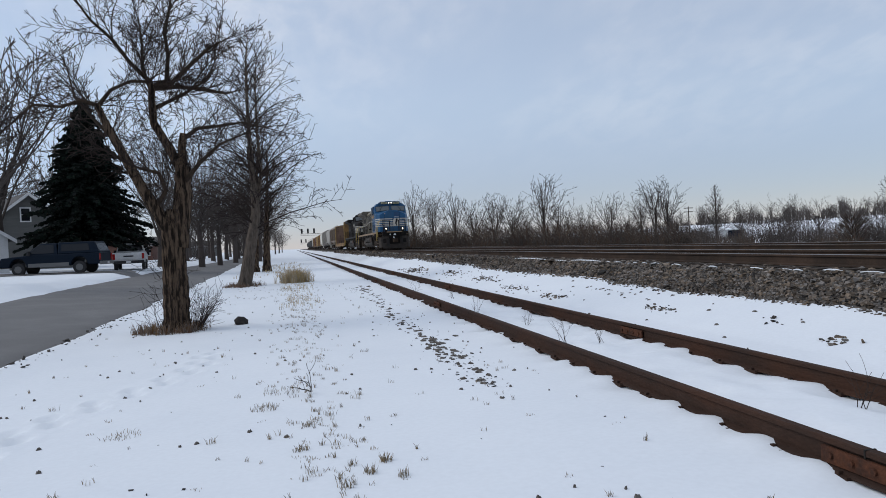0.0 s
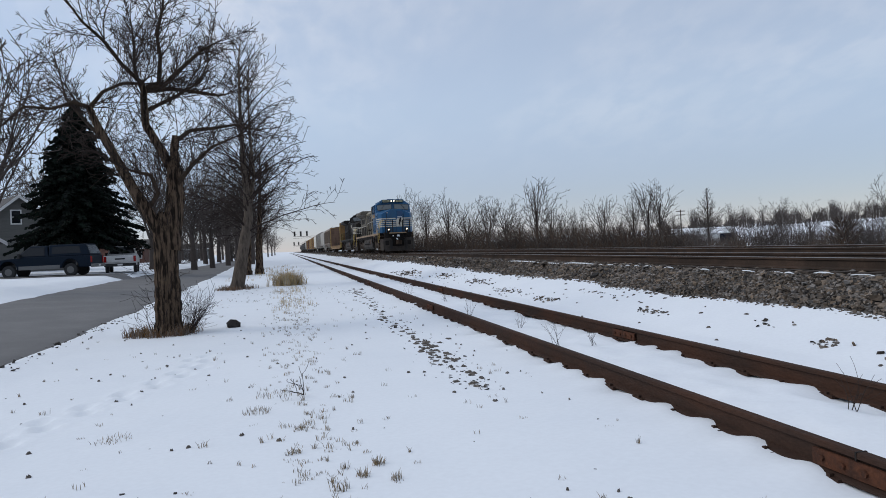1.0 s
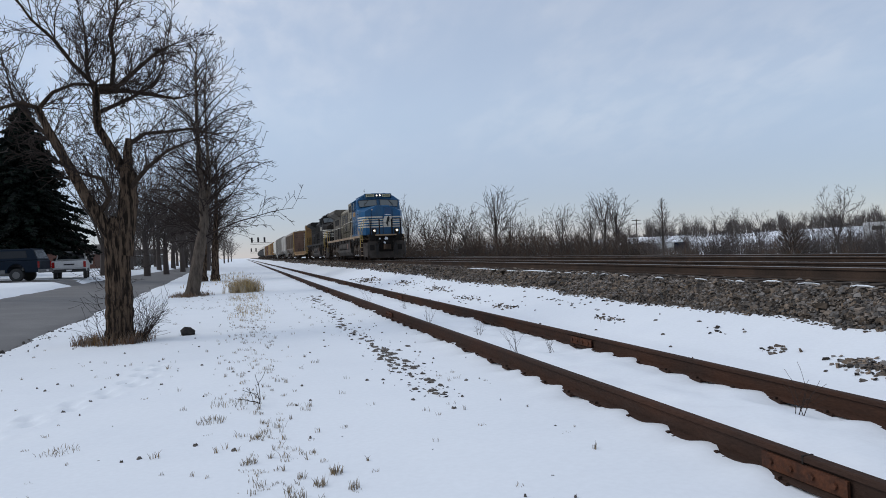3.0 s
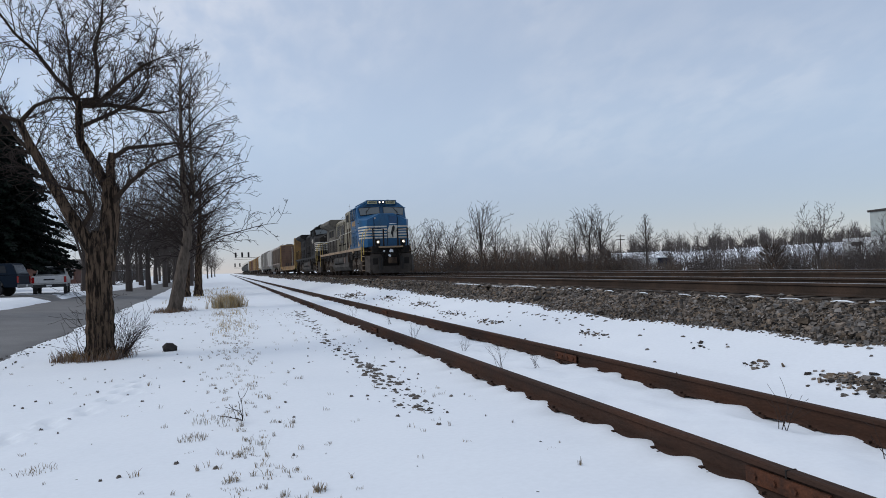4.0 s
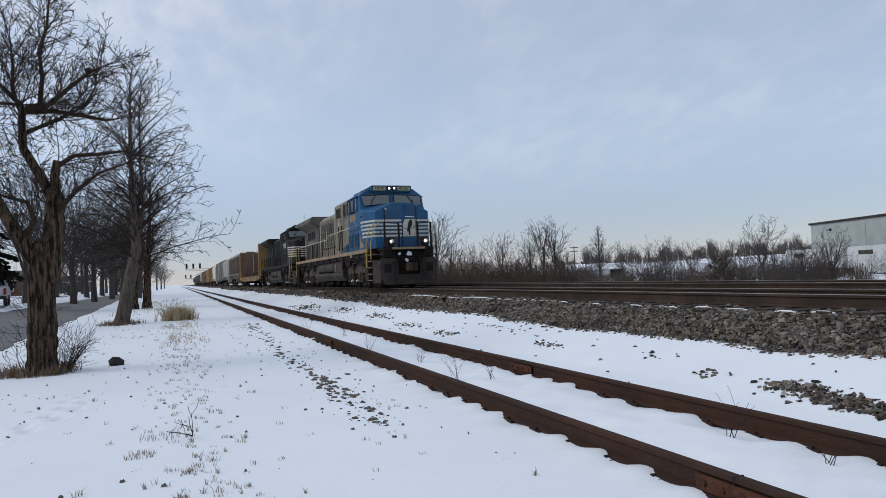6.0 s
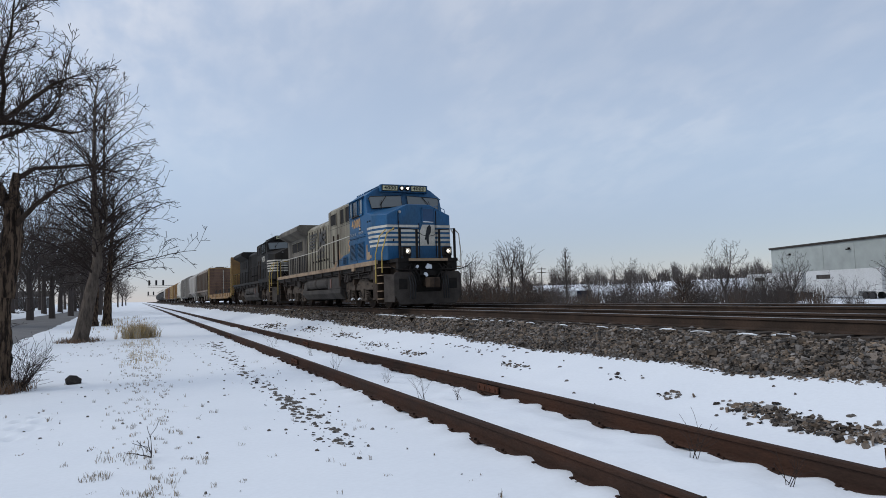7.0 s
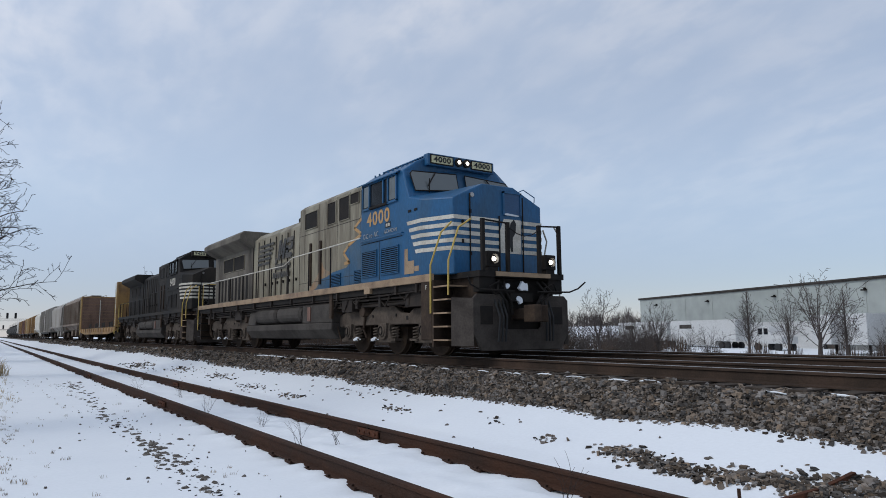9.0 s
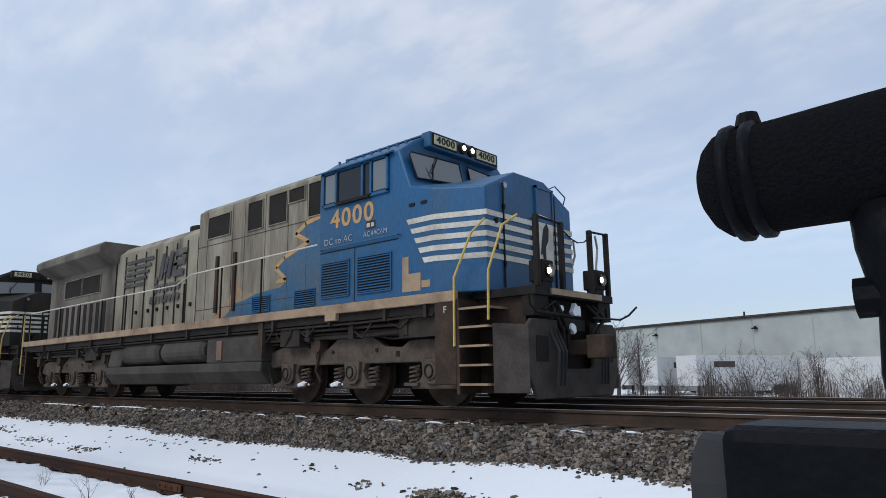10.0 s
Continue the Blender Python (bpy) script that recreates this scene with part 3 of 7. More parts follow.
def locomotive(front, hood, sill, number, lead):
    """A six-axle road diesel. Its front is at y = 0, it faces -y, and z = 0 is the rail head."""
    L = empty("locomotive")
    # underframe, walkways
    part("underframe", Shape().box(-1.44, 1.44, 2.0, 20.7, 1.42, 1.68).box(-0.9, 0.9, 1.2, 20.9, 1.10, 1.42), DARKSTEEL, L)
    for sx in (-1, 1):
        part("side_sill", Shape().box(sx * 1.44, sx * 1.52, 2.0, 20.7, 1.56, 1.72), sill, L, "tan-painted walkway edge" if lead else "black walkway edge", 0.01)
        s = Shape()
        for i in range(3):
            s.tube([(sx * (1.36 - 0.09 * i), 2.4, 1.30 - 0.07 * i), (sx * (1.36 - 0.09 * i), 9.5, 1.32 - 0.07 * i), (sx * (1.30 - 0.05 * i), 20.0, 1.33 - 0.05 * i)], 0.028, 6)
        for y in (3.1, 4.4, 5.6, 7.0, 14.9, 16.3, 18.6):
            s.box(sx * 1.1, sx * 1.4, y, y + 0.12, 1.12, 1.43)
        s.box(sx * 1.05, sx * 1.40, 5.9, 6.5, 1.05, 1.40).box(sx * 1.0, sx * 1.38, 2.5, 3.3, 1.08, 1.40).box(sx * 1.05, sx * 1.36, 15.1, 15.9, 1.02, 1.4)
        for z, x0, r in ((1.50, 1.40, 0.030), (1.40, 1.44, 0.020), (1.20, 1.30, 0.035)):
            s.tube([(sx * x0, 2.5, z), (sx * x0, 4.2, z - 0.03), (sx * (x0 - 0.03), 7.2, z - 0.02), (sx * (x0 - 0.02), 14.4, z - 0.03), (sx * (x0 - 0.02), 20.2, z)], r, 6)
        for y, dz in ((3.0, 0.22), (3.9, 0.34), (5.4, 0.26), (6.1, 0.40), (6.7, 0.30), (14.8, 0.30), (15.7, 0.24), (18.9, 0.32)):
            s.tube([(sx * 1.38, y, 1.48), (sx * 1.43, y + 0.05, 1.46 - dz * 0.5), (sx * 1.40, y + 0.25, 1.46 - dz), (sx * 1.36, y + 0.55, 1.47 - dz * 0.6), (sx * 1.36, y + 0.6, 1.46)], 0.018, 5)
        for y in (2.6, 3.5, 4.9, 6.6, 8.2, 9.9, 11.6, 13.3, 15.2, 17.0, 18.8):
            s.box(sx * 1.40, sx * 1.50, y, y + 0.06, 1.36, 1.58)
        part("jacking_pad", Shape().box(sx * 1.44, sx * 1.525, 4.72, 5.02, 1.44, 1.60), sill, L, bevel=0.01)
        part("hanger_bracket", Shape().box(sx * 1.40, sx * 1.47, 7.0, 7.14, 0.9, 1.56), GRIME, L)
        part("underframe_piping", s, UNDERPIPE, L, "grimy pipes and conduit under the walkway, darkened for its shade")
    part("walkway", Shape().box(-1.44, 1.44, 2.0, 20.7, 1.68, 1.70), GRIME, L)
    # nose
    nz = [(-1.5, 2.42), (-1.2, 1.62), (1.2, 1.62), (1.5, 2.42)]
    s = Shape()
    lo = [(x, y, 1.70) for x, y in nz] + [(1.5, 2.9, 1.70), (-1.5, 2.9, 1.70)]
    hi = [(-1.5, 2.42, 3.36), (-1.2, 1.63, 3.30), (-0.42, 1.64, 3.68), (0.42, 1.64, 3.68), (1.2, 1.63, 3.30), (1.5, 2.42, 3.36), (1.5, 2.95, 3.46), (0.5, 2.85, 3.72), (-0.5, 2.85, 3.72), (-1.5, 2.95, 3.50)]
    s.add(lo + hi, [(0, 1, 7, 6), (1, 2, 10, 9, 8, 7), (2, 3, 11, 10), (3, 4, 12, 11), (5, 0, 6, 15), (6, 7, 8, 14, 15), (8, 9, 13, 14), (9, 10, 11, 12, 13), (5, 4, 3, 2, 1, 0), (4, 5, 15, 14, 13, 12)])
    part("nose", s, front, L, bevel=0.025, fix=True)
    # cab with sloping windscreen and a chamfered roof
    sec = [(-1.5, 1.70), (1.5, 1.70), (1.5, 4.16), (1.14, 4.42), (0.80, 4.58), (-0.80, 4.58), (-1.14, 4.42), (-1.5, 4.16)]
    fy = [2.9, 2.9, 3.18, 3.16, 3.12, 3.12, 3.16, 3.18]
    s = Shape()
    pts = [(x, y, z) for (x, z), y in zip(sec, fy)] + [(-1.5, 2.9, 3.46), (1.5, 2.9, 3.46)] + [(x, 5.24, z) for x, z in sec]
    s.add(pts, [(0, 1, 9, 8), (8, 9, 2, 3, 4, 5, 6, 7), (1, 11, 12, 2, 9), (2, 12, 13, 3), (3, 13, 14, 4), (4, 14, 15, 5), (5, 15, 16, 6), (6, 16, 17, 7), (7, 17, 10, 0, 8), (0, 10, 11, 1), (10, 17, 16, 15, 14, 13, 12, 11)])
    cab = part("cab", s, front, L, bevel=0.025, fix=True)
    part("roof_edge", Shape().box(-0.86, 0.86, 3.04, 5.3, 4.58, 4.605), front, L)
    for sx in (-1, 1):
        part("roof_eave", Shape().add([(sx * 1.49, 3.3, 4.165), (sx * 1.60, 3.3, 4.11), (sx * 1.60, 5.28, 4.11), (sx * 1.49, 5.28, 4.165), (sx * 1.49, 3.3, 4.19), (sx * 1.60, 3.3, 4.135), (sx * 1.60, 5.28, 4.135), (sx * 1.49, 5.28, 4.19)],
                                     [(0, 1, 2, 3), (4, 5, 6, 7), (0, 1, 5, 4), (1, 2, 6, 5), (2, 3, 7, 6), (3, 0, 4, 7)]), front, L, fix=True)
    s = Shape().tube([(-0.35, 3.8, 4.60), (-0.35, 3.8, 4.67), (0.2, 3.8, 4.67), (0.2, 3.8, 4.60)], 0.02, 6)
    part("roof_vent", Shape().box(-0.2, 0.2, 4.3, 5.0, 4.59, 4.65), front, L)
    part("roof_lug", Shape().box(0.45, 0.6, 3.4, 3.7, 4.59, 4.66), front, L)
    part("roof_aerial", s, front, L)
    for i in range(9):
        part("roof_lug", Shape().tube([(-1.2, 3.3 + 0.22 * i, 4.37), (-1.2, 3.3 + 0.22 * i, 4.43)], 0.025, 5), front, L)
    # windscreens
    def screen_pt(x, z):
        k = (z - 3.46) / (4.5 - 3.46)
        return (x, 2.9 + 0.27 * k, z)
    for sx in (-1, 1):
        q = [(0.12, 3.78), (1.32, 3.66), (1.40, 4.06), (1.34, 4.13), (0.12, 4.19)]
        base = [screen_pt(sx * x, z) for x, z in q]
        f, g = [(x, y - 0.022, z) for x, y, z in base], [(x, y - 0.008, z) for x, y, z in base]
        p = part("windscreen", Shape().add(f, [(0, 1, 2, 3, 4)]), SCREEN, L, "sky-reflecting windscreen pane, paled with painted reflection", fix=True)
        fr = Shape().tube(f + [f[0], f[1]], 0.014, 5)
        part("window_frame", fr, DARKSTEEL, p)
        a, b = screen_pt(sx * 0.72, 4.16), screen_pt(sx * (0.98), 3.80)
        part("wiper", Shape().tube([(a[0], a[1] - 0.05, a[2]), (b[0], b[1] - 0.06, b[2])], 0.014, 5).tube([(b[0] - 0.03 * sx, b[1] - 0.06, b[2] + 0.18), (b[0] + 0.03, b[1] - 0.06, b[2] - 0.15)], 0.012, 4), DARKSTEEL, p)
    # headlamp housing and number boards
    part("number_board_housing", Shape().box(-0.95, 0.95, 2.99, 3.2, 4.31, 4.595), front, L, bevel=0.03)
    for sx in (-1, 1):
        b = part("number_board", Shape().box(sx * 0.28, sx * 0.86, 2.965, 2.995, 4.37, 4.54), BOARD, L, "pale number board with black digits", 0.008)
        part("board_frame", Shape().box(sx * 0.25, sx * 0.89, 2.975, 2.992, 4.345, 4.565), DARKSTEEL, b)
        lettering("digits", number, RUBBER, b, pose(sx * 0.57, 2.96, 4.455, 90), 0.18, "", 0.003, 1.22)
        lamp = part("headlight", Shape().tube([(sx * 0.115, 3.0, 4.46), (sx * 0.115, 2.93, 4.46)], [0.10, 0.10], 16), DARKSTEEL, L, "lit round headlight")
        part("lens", Shape().tube([(sx * 0.115, 2.94, 4.46), (sx * 0.115, 2.915, 4.46)], [0.05, 0.04], 14), LAMP if lead else GLASS, lamp)
    # side windows
    for sx in (-1, 1):
        x = sx * 1.5
        p = part("side_window", Shape().box(x, x + sx * 0.012, 3.42, 5.10, 3.52, 4.10), GLASS, L, "open cab side window, dark inside")
        fr = Shape()
        for y in (3.40, 3.80, 4.02, 4.72, 5.08):
            fr.box(x, x + sx * 0.045, y, y + 0.045, 3.50, 4.12)
        fr.box(x, x + sx * 0.045, 3.40, 5.12, 3.48, 3.53).box(x, x + sx * 0.045, 3.40, 5.12, 4.09, 4.14)
        part("window_frame", fr, front, p)
        part("pane", Shape().box(x, x + sx * 0.02, 3.46, 3.78, 3.56, 4.07), SCREEN, p)
        part("pane", Shape().box(x, x + sx * 0.02, 4.76, 5.06, 3.56, 4.07), SCREEN, p)
        part("arm_rest", Shape().box(x, x + sx * 0.07, 3.85, 4.7, 3.47, 3.52), DARKSTEEL, p)
        # cab flank: louvres, grab iron
        for y0, y1 in ((3.36, 4.15), (4.40, 5.12)):
            grille(L, x, sx, y0, y1, 1.86, 2.46, 13, DARKSTEEL, front)
        part("grab_iron", Shape().tube([(x, 3.15, 2.72), (x + sx * 0.06, 3.15, 2.72), (x + sx * 0.06, 5.15, 2.72), (x, 5.15, 2.72)], 0.014, 5), front, L)
        part("door_seam", Shape().box(x, x + sx * 0.006, 4.245, 4.26, 1.75, 2.66).box(x, x + sx * 0.006, 3.2, 5.2, 2.655, 2.67), DARKSTEEL, L)
    # nose stripes on flank, corner and front
    for i in range(5):
        z0, z1 = 2.20 + 0.163 * i, 2.285 + 0.163 * i
        y_end0, y_end1 = 2.62 + 0.085 * i, 2.665 + 0.085 * i
        for sx in (-1, 1):
            e = 0.006
            c = [(sx * (1.2 + e), 1.62 - e), (sx * (1.5 + e), 2.42 - e / 2)]
            s = Shape()
            s.add([(sx * (1.5 + e), y_end0, z0), c[1] + (z0,), c[1] + (z1,), (sx * (1.5 + e), y_end1, z1)], [(0, 1, 2, 3)])
            s.add([c[1] + (z0,), c[0] + (z0,), c[0] + (z1,), c[1] + (z1,)], [(0, 1, 2, 3)])
            if sx < 0:
                s.add([c[0] + (z0,), (0.0, 1.62 - e, z0), (0.0, 1.62 - e, z1), c[0] + (z1,)], [(0, 1, 2, 3)])
            else:
                s.add([(0.62, 1.62 - e, z0), c[0] + (z0,), c[0] + (z1,), (0.62, 1.62 - e, z1)], [(0, 1, 2, 3)])
            part("nose_stripe", s, WHITEP, L, "dirty white painted stripe")
    part("emblem_panel", Shape().add([(0.02, 1.612, 2.20), (0.60, 1.612, 2.20), (0.60, 1.612, 2.95), (0.12, 1.612, 2.95), (0.02, 1.612, 2.7)], [(0, 1, 2, 3, 4)]), WHITEP, L, "white panel on the nose")
    em = Shape().add([(0.30, 1.607, 2.24), (0.36, 1.607, 2.24), (0.36, 1.607, 2.55), (0.44, 1.607, 2.66), (0.46, 1.607, 2.86), (0.40, 1.607, 2.96), (0.30, 1.607, 2.86), (0.24, 1.607, 2.62), (0.20, 1.607, 2.40), (0.26, 1.607, 2.42)], [tuple(range(10))])
    part("emblem", em, RUBBER, L, "plain black emblem shape")
    # the leader's door recess is a plate with shade in its colour
    door = part("nose_door", Shape().box(0.14, 0.58, 1.612, 1.66, 3.06, 3.52), DARKBLUE if lead else front, L, "darker window panel painted as a shaded recess in the nose door")
    part("door_surround", Shape().box(0.10, 0.14, 1.595, 1.64, 3.04, 3.56).box(0.58, 0.62, 1.595, 1.64, 3.04, 3.56).box(0.10, 0.62, 1.595, 1.64, 3.52, 3.56), front, door)
    part("nose_grab", Shape().tube([(0.60, 1.66, 3.60), (0.66, 1.58, 3.64), (0.98, 1.58, 3.50), (1.04, 1.66, 3.40)], 0.012, 5), front, L)
    for y0 in (2.56, 2.82):
        part("nose_bracket", Shape().box(-1.515, -1.495, y0, y0 + 0.12, 3.14, 3.19), DARKSTEEL, L)
    part("class_light", Shape().tube([(-0.72, 1.66, 3.40), (-0.72, 1.61, 3.40)], [0.06, 0.05], 10), RAILTOP, L)
    for x0, z1 in ((-0.80, 3.42), (0.64, 3.46), (-0.02, 3.0)):
        part("door_frame", Shape().box(x0, x0 + 0.02, 1.595, 1.62, 1.78, z1), DARKSTEEL, door)
    for x0, z0 in ((-1.0, 2.35), (-1.0, 2.75), (-0.8, 3.0), (-0.8, 2.1)):
        part("nose_hinge", Shape().box(x0, x0 + 0.04, 1.585, 1.63, z0, z0 + 0.08), DARKSTEEL, L)
    part("snow_ledge", Shape().tube([(0.14, 1.595, 3.05), (0.3, 1.64, 3.06), (0.5, 1.64, 3.05), (0.60, 1.65, 3.05)], [0.015, 0.035, 0.03, 0.012], 6), SNOW, L, "snow lying on the nose step")
    if lead:
        part("paint_patch", Shape().box(-1.507, -1.5, 2.96, 3.10, 1.98, 2.34).box(-1.508, -1.5, 2.70, 3.10, 1.78, 2.06).box(-1.507, -1.5, 2.50, 2.68, 1.82, 1.93), TANP, L, "bare cream paint patch")
        lettering("road_number", number, ORANGEP, L, pose(-1.506, 4.34, 3.22, 90, 0, -90), 0.46, "faded orange road number", 0.010, 1.12)
        lettering("slogan", "DC to AC", FADEDW, L, pose(-1.506, 4.70, 2.84, 90, 0, -90), 0.17, "small white words")
        lettering("slogan_tail", "AC44C6M", FADEDW, L, pose(-1.506, 3.74, 2.84, 90, 0, -90), 0.13, "small faded words")
        lettering("end_letter", "F", WHITEP, L, pose(-1.515, 2.20, 1.44, 90, 0, -90), 0.14)
        part("reporting_plate", Shape().box(-1.507, -1.5, 3.74, 3.98, 2.93, 3.06), RUBBER, L)
        part("plate_mark", Shape().box(-1.509, -1.507, 3.77, 3.84, 2.96, 3.03).box(-1.509, -1.507, 3.87, 3.95, 2.96, 3.03), WHITEP, L)
    else:
        lettering("road_number", number, WHITEP, L, pose(-1.506, 4.32, 3.1, 90, 0, -90), 0.50, "white road number", 0.01)
    # hood: tall compartment, engine hood, radiator end
    part("equipment_hood", Shape().prism([(-0.95, 1.70), (0.95, 1.70), (0.95, 4.40), (0.80, 4.52), (-0.80, 4.52), (-0.95, 4.40)], "y", 5.24, 10.62), hood, L, "dirty cream equipment hood" if lead else "", 0.02, fix=True)
    part("engine_hood", Shape().prism([(-0.92, 1.70), (0.92, 1.70), (0.92, 3.95), (0.70, 4.16), (-0.70, 4.16), (-0.92, 3.95)], "y", 10.62, 15.2), hood, L, "sooty cream engine hood" if lead else "", 0.02, fix=True)
    part("radiator_hood", Shape().prism([(-0.95, 1.70), (0.95, 1.70), (0.95, 3.75), (-0.95, 3.75)], "y", 15.2, 20.2), GREYP if lead else BLACKP, L, "", 0.02, fix=True)
    part("radiator_wing", Shape().prism([(-1.5, 4.00), (-0.95, 3.72), (0.95, 3.72), (1.5, 4.00), (1.5, 4.20), (1.34, 4.32), (-1.34, 4.32), (-1.5, 4.20)], "y", 15.1, 20.1), GREYP if lead else BLACKP, L, "sooty overhanging radiator housing", 0.03, fix=True)
    part("exhaust_stack", Shape().tube([(0, 12.0, 4.1), (0, 12.0, 4.42)], [0.42, 0.42], 16), DARKSTEEL, L)
    part("hood_vent", Shape().box(-0.3, 0.3, 11.0, 11.4, 4.12, 4.24), DARKSTEEL, L)
    part("hood_vent", Shape().box(-0.5, 0.5, 12.8, 13.5, 4.12, 4.22), DARKSTEEL, L)
    for sx in (-1, 1):
        x = sx * 0.95
        for y0, y1, z0, z1 in ((9.2, 10.15, 3.72, 4.22), (7.9, 8.45, 3.66, 4.28), (7.02, 7.65, 3.66, 4.30), (6.42, 6.95, 4.02, 4.30), (5.75, 6.28, 3.62, 4.30)):
            grille(L, x, sx, y0, y1, z0, z1, 0, DARKSTEEL, hood)
        s = Shape()
        for y in (5.7, 6.35, 6.98, 7.8, 8.6, 9.1, 10.2, 10.62, 11.15, 11.7, 12.25, 12.8, 13.4, 14.0, 14.6, 15.2):
            s.box(x - sx * 0.03, x + sx * 0.006, y, y + 0.009, 1.74, 4.38 if y < 10.62 else 3.85)
        for z in (3.55, 2.05):
            s.box(x - sx * 0.03, x + sx * 0.007, 5.3, 10.6, z, z + 0.014)
        part("panel_seam", s, TANK, L)
        # dark raised strips stand in for the shade of recessed slots
        s = Shape()
        for y in (9.62, 8.88):
            s.box(x, x + sx * 0.05, y, y + 0.10, 1.95, 3.25)
        part("conduit_cover", s, GRIME, L, "dark strip standing in for a shaded vertical slot")
        for y in (10.9, 11.5, 12.05, 12.6, 13.1, 13.8):
            part("latch", Shape().box(x - sx * 0.03, x + sx * 0.018, y - 0.03, y + 0.03, 2.2, 2.29), DARKSTEEL, L)
        for i in range(9):
            y = 15.75 + 0.46 * i
            part("intake_slot", Shape().box(x, x + sx * 0.01, y, y + 0.22, 1.85, 2.72), DARKSTEEL, L)
        grille(L, x, sx, 16.2, 17.5, 3.02, 3.55, 0, DARKSTEEL, hood)
        grille(L, x, sx, 17.6, 18.9, 3.02, 3.55, 0, DARKSTEEL, hood)
        for y0 in (6.05, 7.55):
            grille(L, x - sx * 0.0, sx, y0, y0 + 0.62, 1.86, 2.16, 7, DARKSTEEL, front)
        # handrail with stanchions along the walkway
        s = Shape().tube([(sx * 1.49, 5.3, 2.85), (sx * 1.47, 9.9, 2.80), (sx * 1.47, 10.6, 2.62), (sx * 1.47, 20.3, 2.62)], 0.017, 6)
        part("handrail", s, WHITEP if lead else BLACKP, L, "thin pale handrail" if lead else "thin handrail")
        for y in (7.1, 8.6, 10.2, 11.7, 13.2, 14.7, 16.2, 17.7, 19.2, 20.3):
            part("stanchion", Shape().tube([(sx * 1.47, y, 1.66), (sx * 1.47, y, 2.82 if y < 10 else 2.62)], 0.02, 6), DARKSTEEL, L)
        if lead:
            e = x + sx * 0.005
            bl = [(5.24, 1.74), (9.70, 1.74), (9.25, 1.86), (8.9, 2.10), (8.5, 2.14), (8.1, 2.24), (7.2, 2.30), (6.95, 2.42), (7.30, 2.70), (7.05, 2.86), (6.20, 3.12), (6.62, 3.34), (6.35, 3.46), (5.7, 3.58), (5.24, 3.60)]
            part("blue_flank", Shape().add([(e, y, z) for y, z in bl], [tuple(range(len(bl)))]), FADEDBLUE, L, "faded grey-blue paint with a jagged edge", fix=True)
            edge = [(7.32, 2.42), (7.02, 2.44), (7.36, 2.72), (7.08, 2.90), (6.28, 3.12), (6.70, 3.34), (6.38, 3.50), (5.7, 3.62)]
            ln = Shape()
            for (ya, za), (yb, zb) in zip(edge[:-1], edge[1:]):
                d = Vector((yb - ya, zb - za)).normalized()
                o = Vector((-d.y, d.x)) * 0.045
                ln.add([(e + sx * 0.004, ya - o.x - d.x * 0.02, za - o.y), (e + sx * 0.004, yb - o.x + d.x * 0.02, zb - o.y), (e + sx * 0.004, yb + o.x + d.x * 0.02, zb + o.y), (e + sx * 0.004, ya + o.x - d.x * 0.02, za + o.y)], [(0, 1, 2, 3)])
            part("lightning_edge", ln, ORANGEP, L, "faded orange zigzag line", fix=True)
            ru = [(9.98, 1.74), (9.70, 1.74), (9.25, 1.86), (8.9, 2.10), (8.5, 2.14), (8.1, 2.24), (8.5, 2.32), (8.72, 2.42), (8.86, 2.62), (8.98, 2.40), (9.3, 2.14)]
            part("rust_bloom", Shape().add([(e - sx * 0.002, y, z) for y, z in ru], [tuple(range(len(ru)))]), RUSTBLOOM, L, "pale rusty primer bloom", fix=True)
            # plain marks in the place of the lettering
            e2 = x + sx * 0.012
            def slanted(y0, y1, z0, z1, lean=0.10):
                return Shape().add([(e2, y0 - lean * (z0 - 2.5), z0), (e2, y1 - lean * (z0 - 2.5), z0), (e2, y1 - lean * (z1 - 2.5), z1), (e2, y0 - lean * (z1 - 2.5), z1)], [(0, 1, 2, 3)])
            for y0, y1, z0, z1 in ((11.45, 12.02, 3.00, 3.17), (11.84, 12.02, 3.17, 3.34), (11.45, 12.02, 3.27, 3.41), (11.45, 11.63, 3.41, 3.55), (11.45, 12.02, 3.51, 3.68), (12.12, 12.32, 3.00, 3.68), (12.36, 12.50, 3.16, 3.56), (12.54, 12.74, 3.00, 3.66), (12.78, 12.92, 2.90, 3.08)):
                part("hood_mark", slanted(y0, y1, z0, z1, 0.28), FADEDBLACK, L, "plain worn black mark on the hood", fix=True)
            for y0, n, z0 in ((11.52, 7, 2.68), (11.46, 8, 2.40)):
                for i in range(n):
                    part("hood_text_bar", slanted(y0 + 0.20 * i, y0 + 0.20 * i + 0.15, z0, z0 + 0.19, 0.28), FADEDBLACK, L, fix=True)
            for i in range(5):
                part("speed_line", Shape().box(x, e2, 12.95 + 0.11 * i, 14.5 + 0.03 * i, 3.60 - 0.16 * i, 3.685 - 0.16 * i), FADEDBLACK, L)
    # fuel tank with air reservoirs
    part("fuel_tank", Shape().prism([(-1.42, 0.62), (-1.22, 0.36), (1.22, 0.36), (1.42, 0.62), (1.42, 0.80), (-1.42, 0.80)], "y", 7.1, 14.3).box(-1.0, 1.0, 7.2, 14.2, 0.8, 1.42)
         .prism([(-1.40, 0.80), (1.40, 0.80), (1.40, 1.30), (1.25, 1.40), (-1.25, 1.40), (-1.40, 1.30)], "y", 7.1, 9.2).prism([(-1.38, 0.80), (1.38, 0.80), (1.3, 1.25), (-1.3, 1.25)], "y", 13.5, 14.3), TANK, L, "dusty grey fuel tank", 0.03, fix=True)
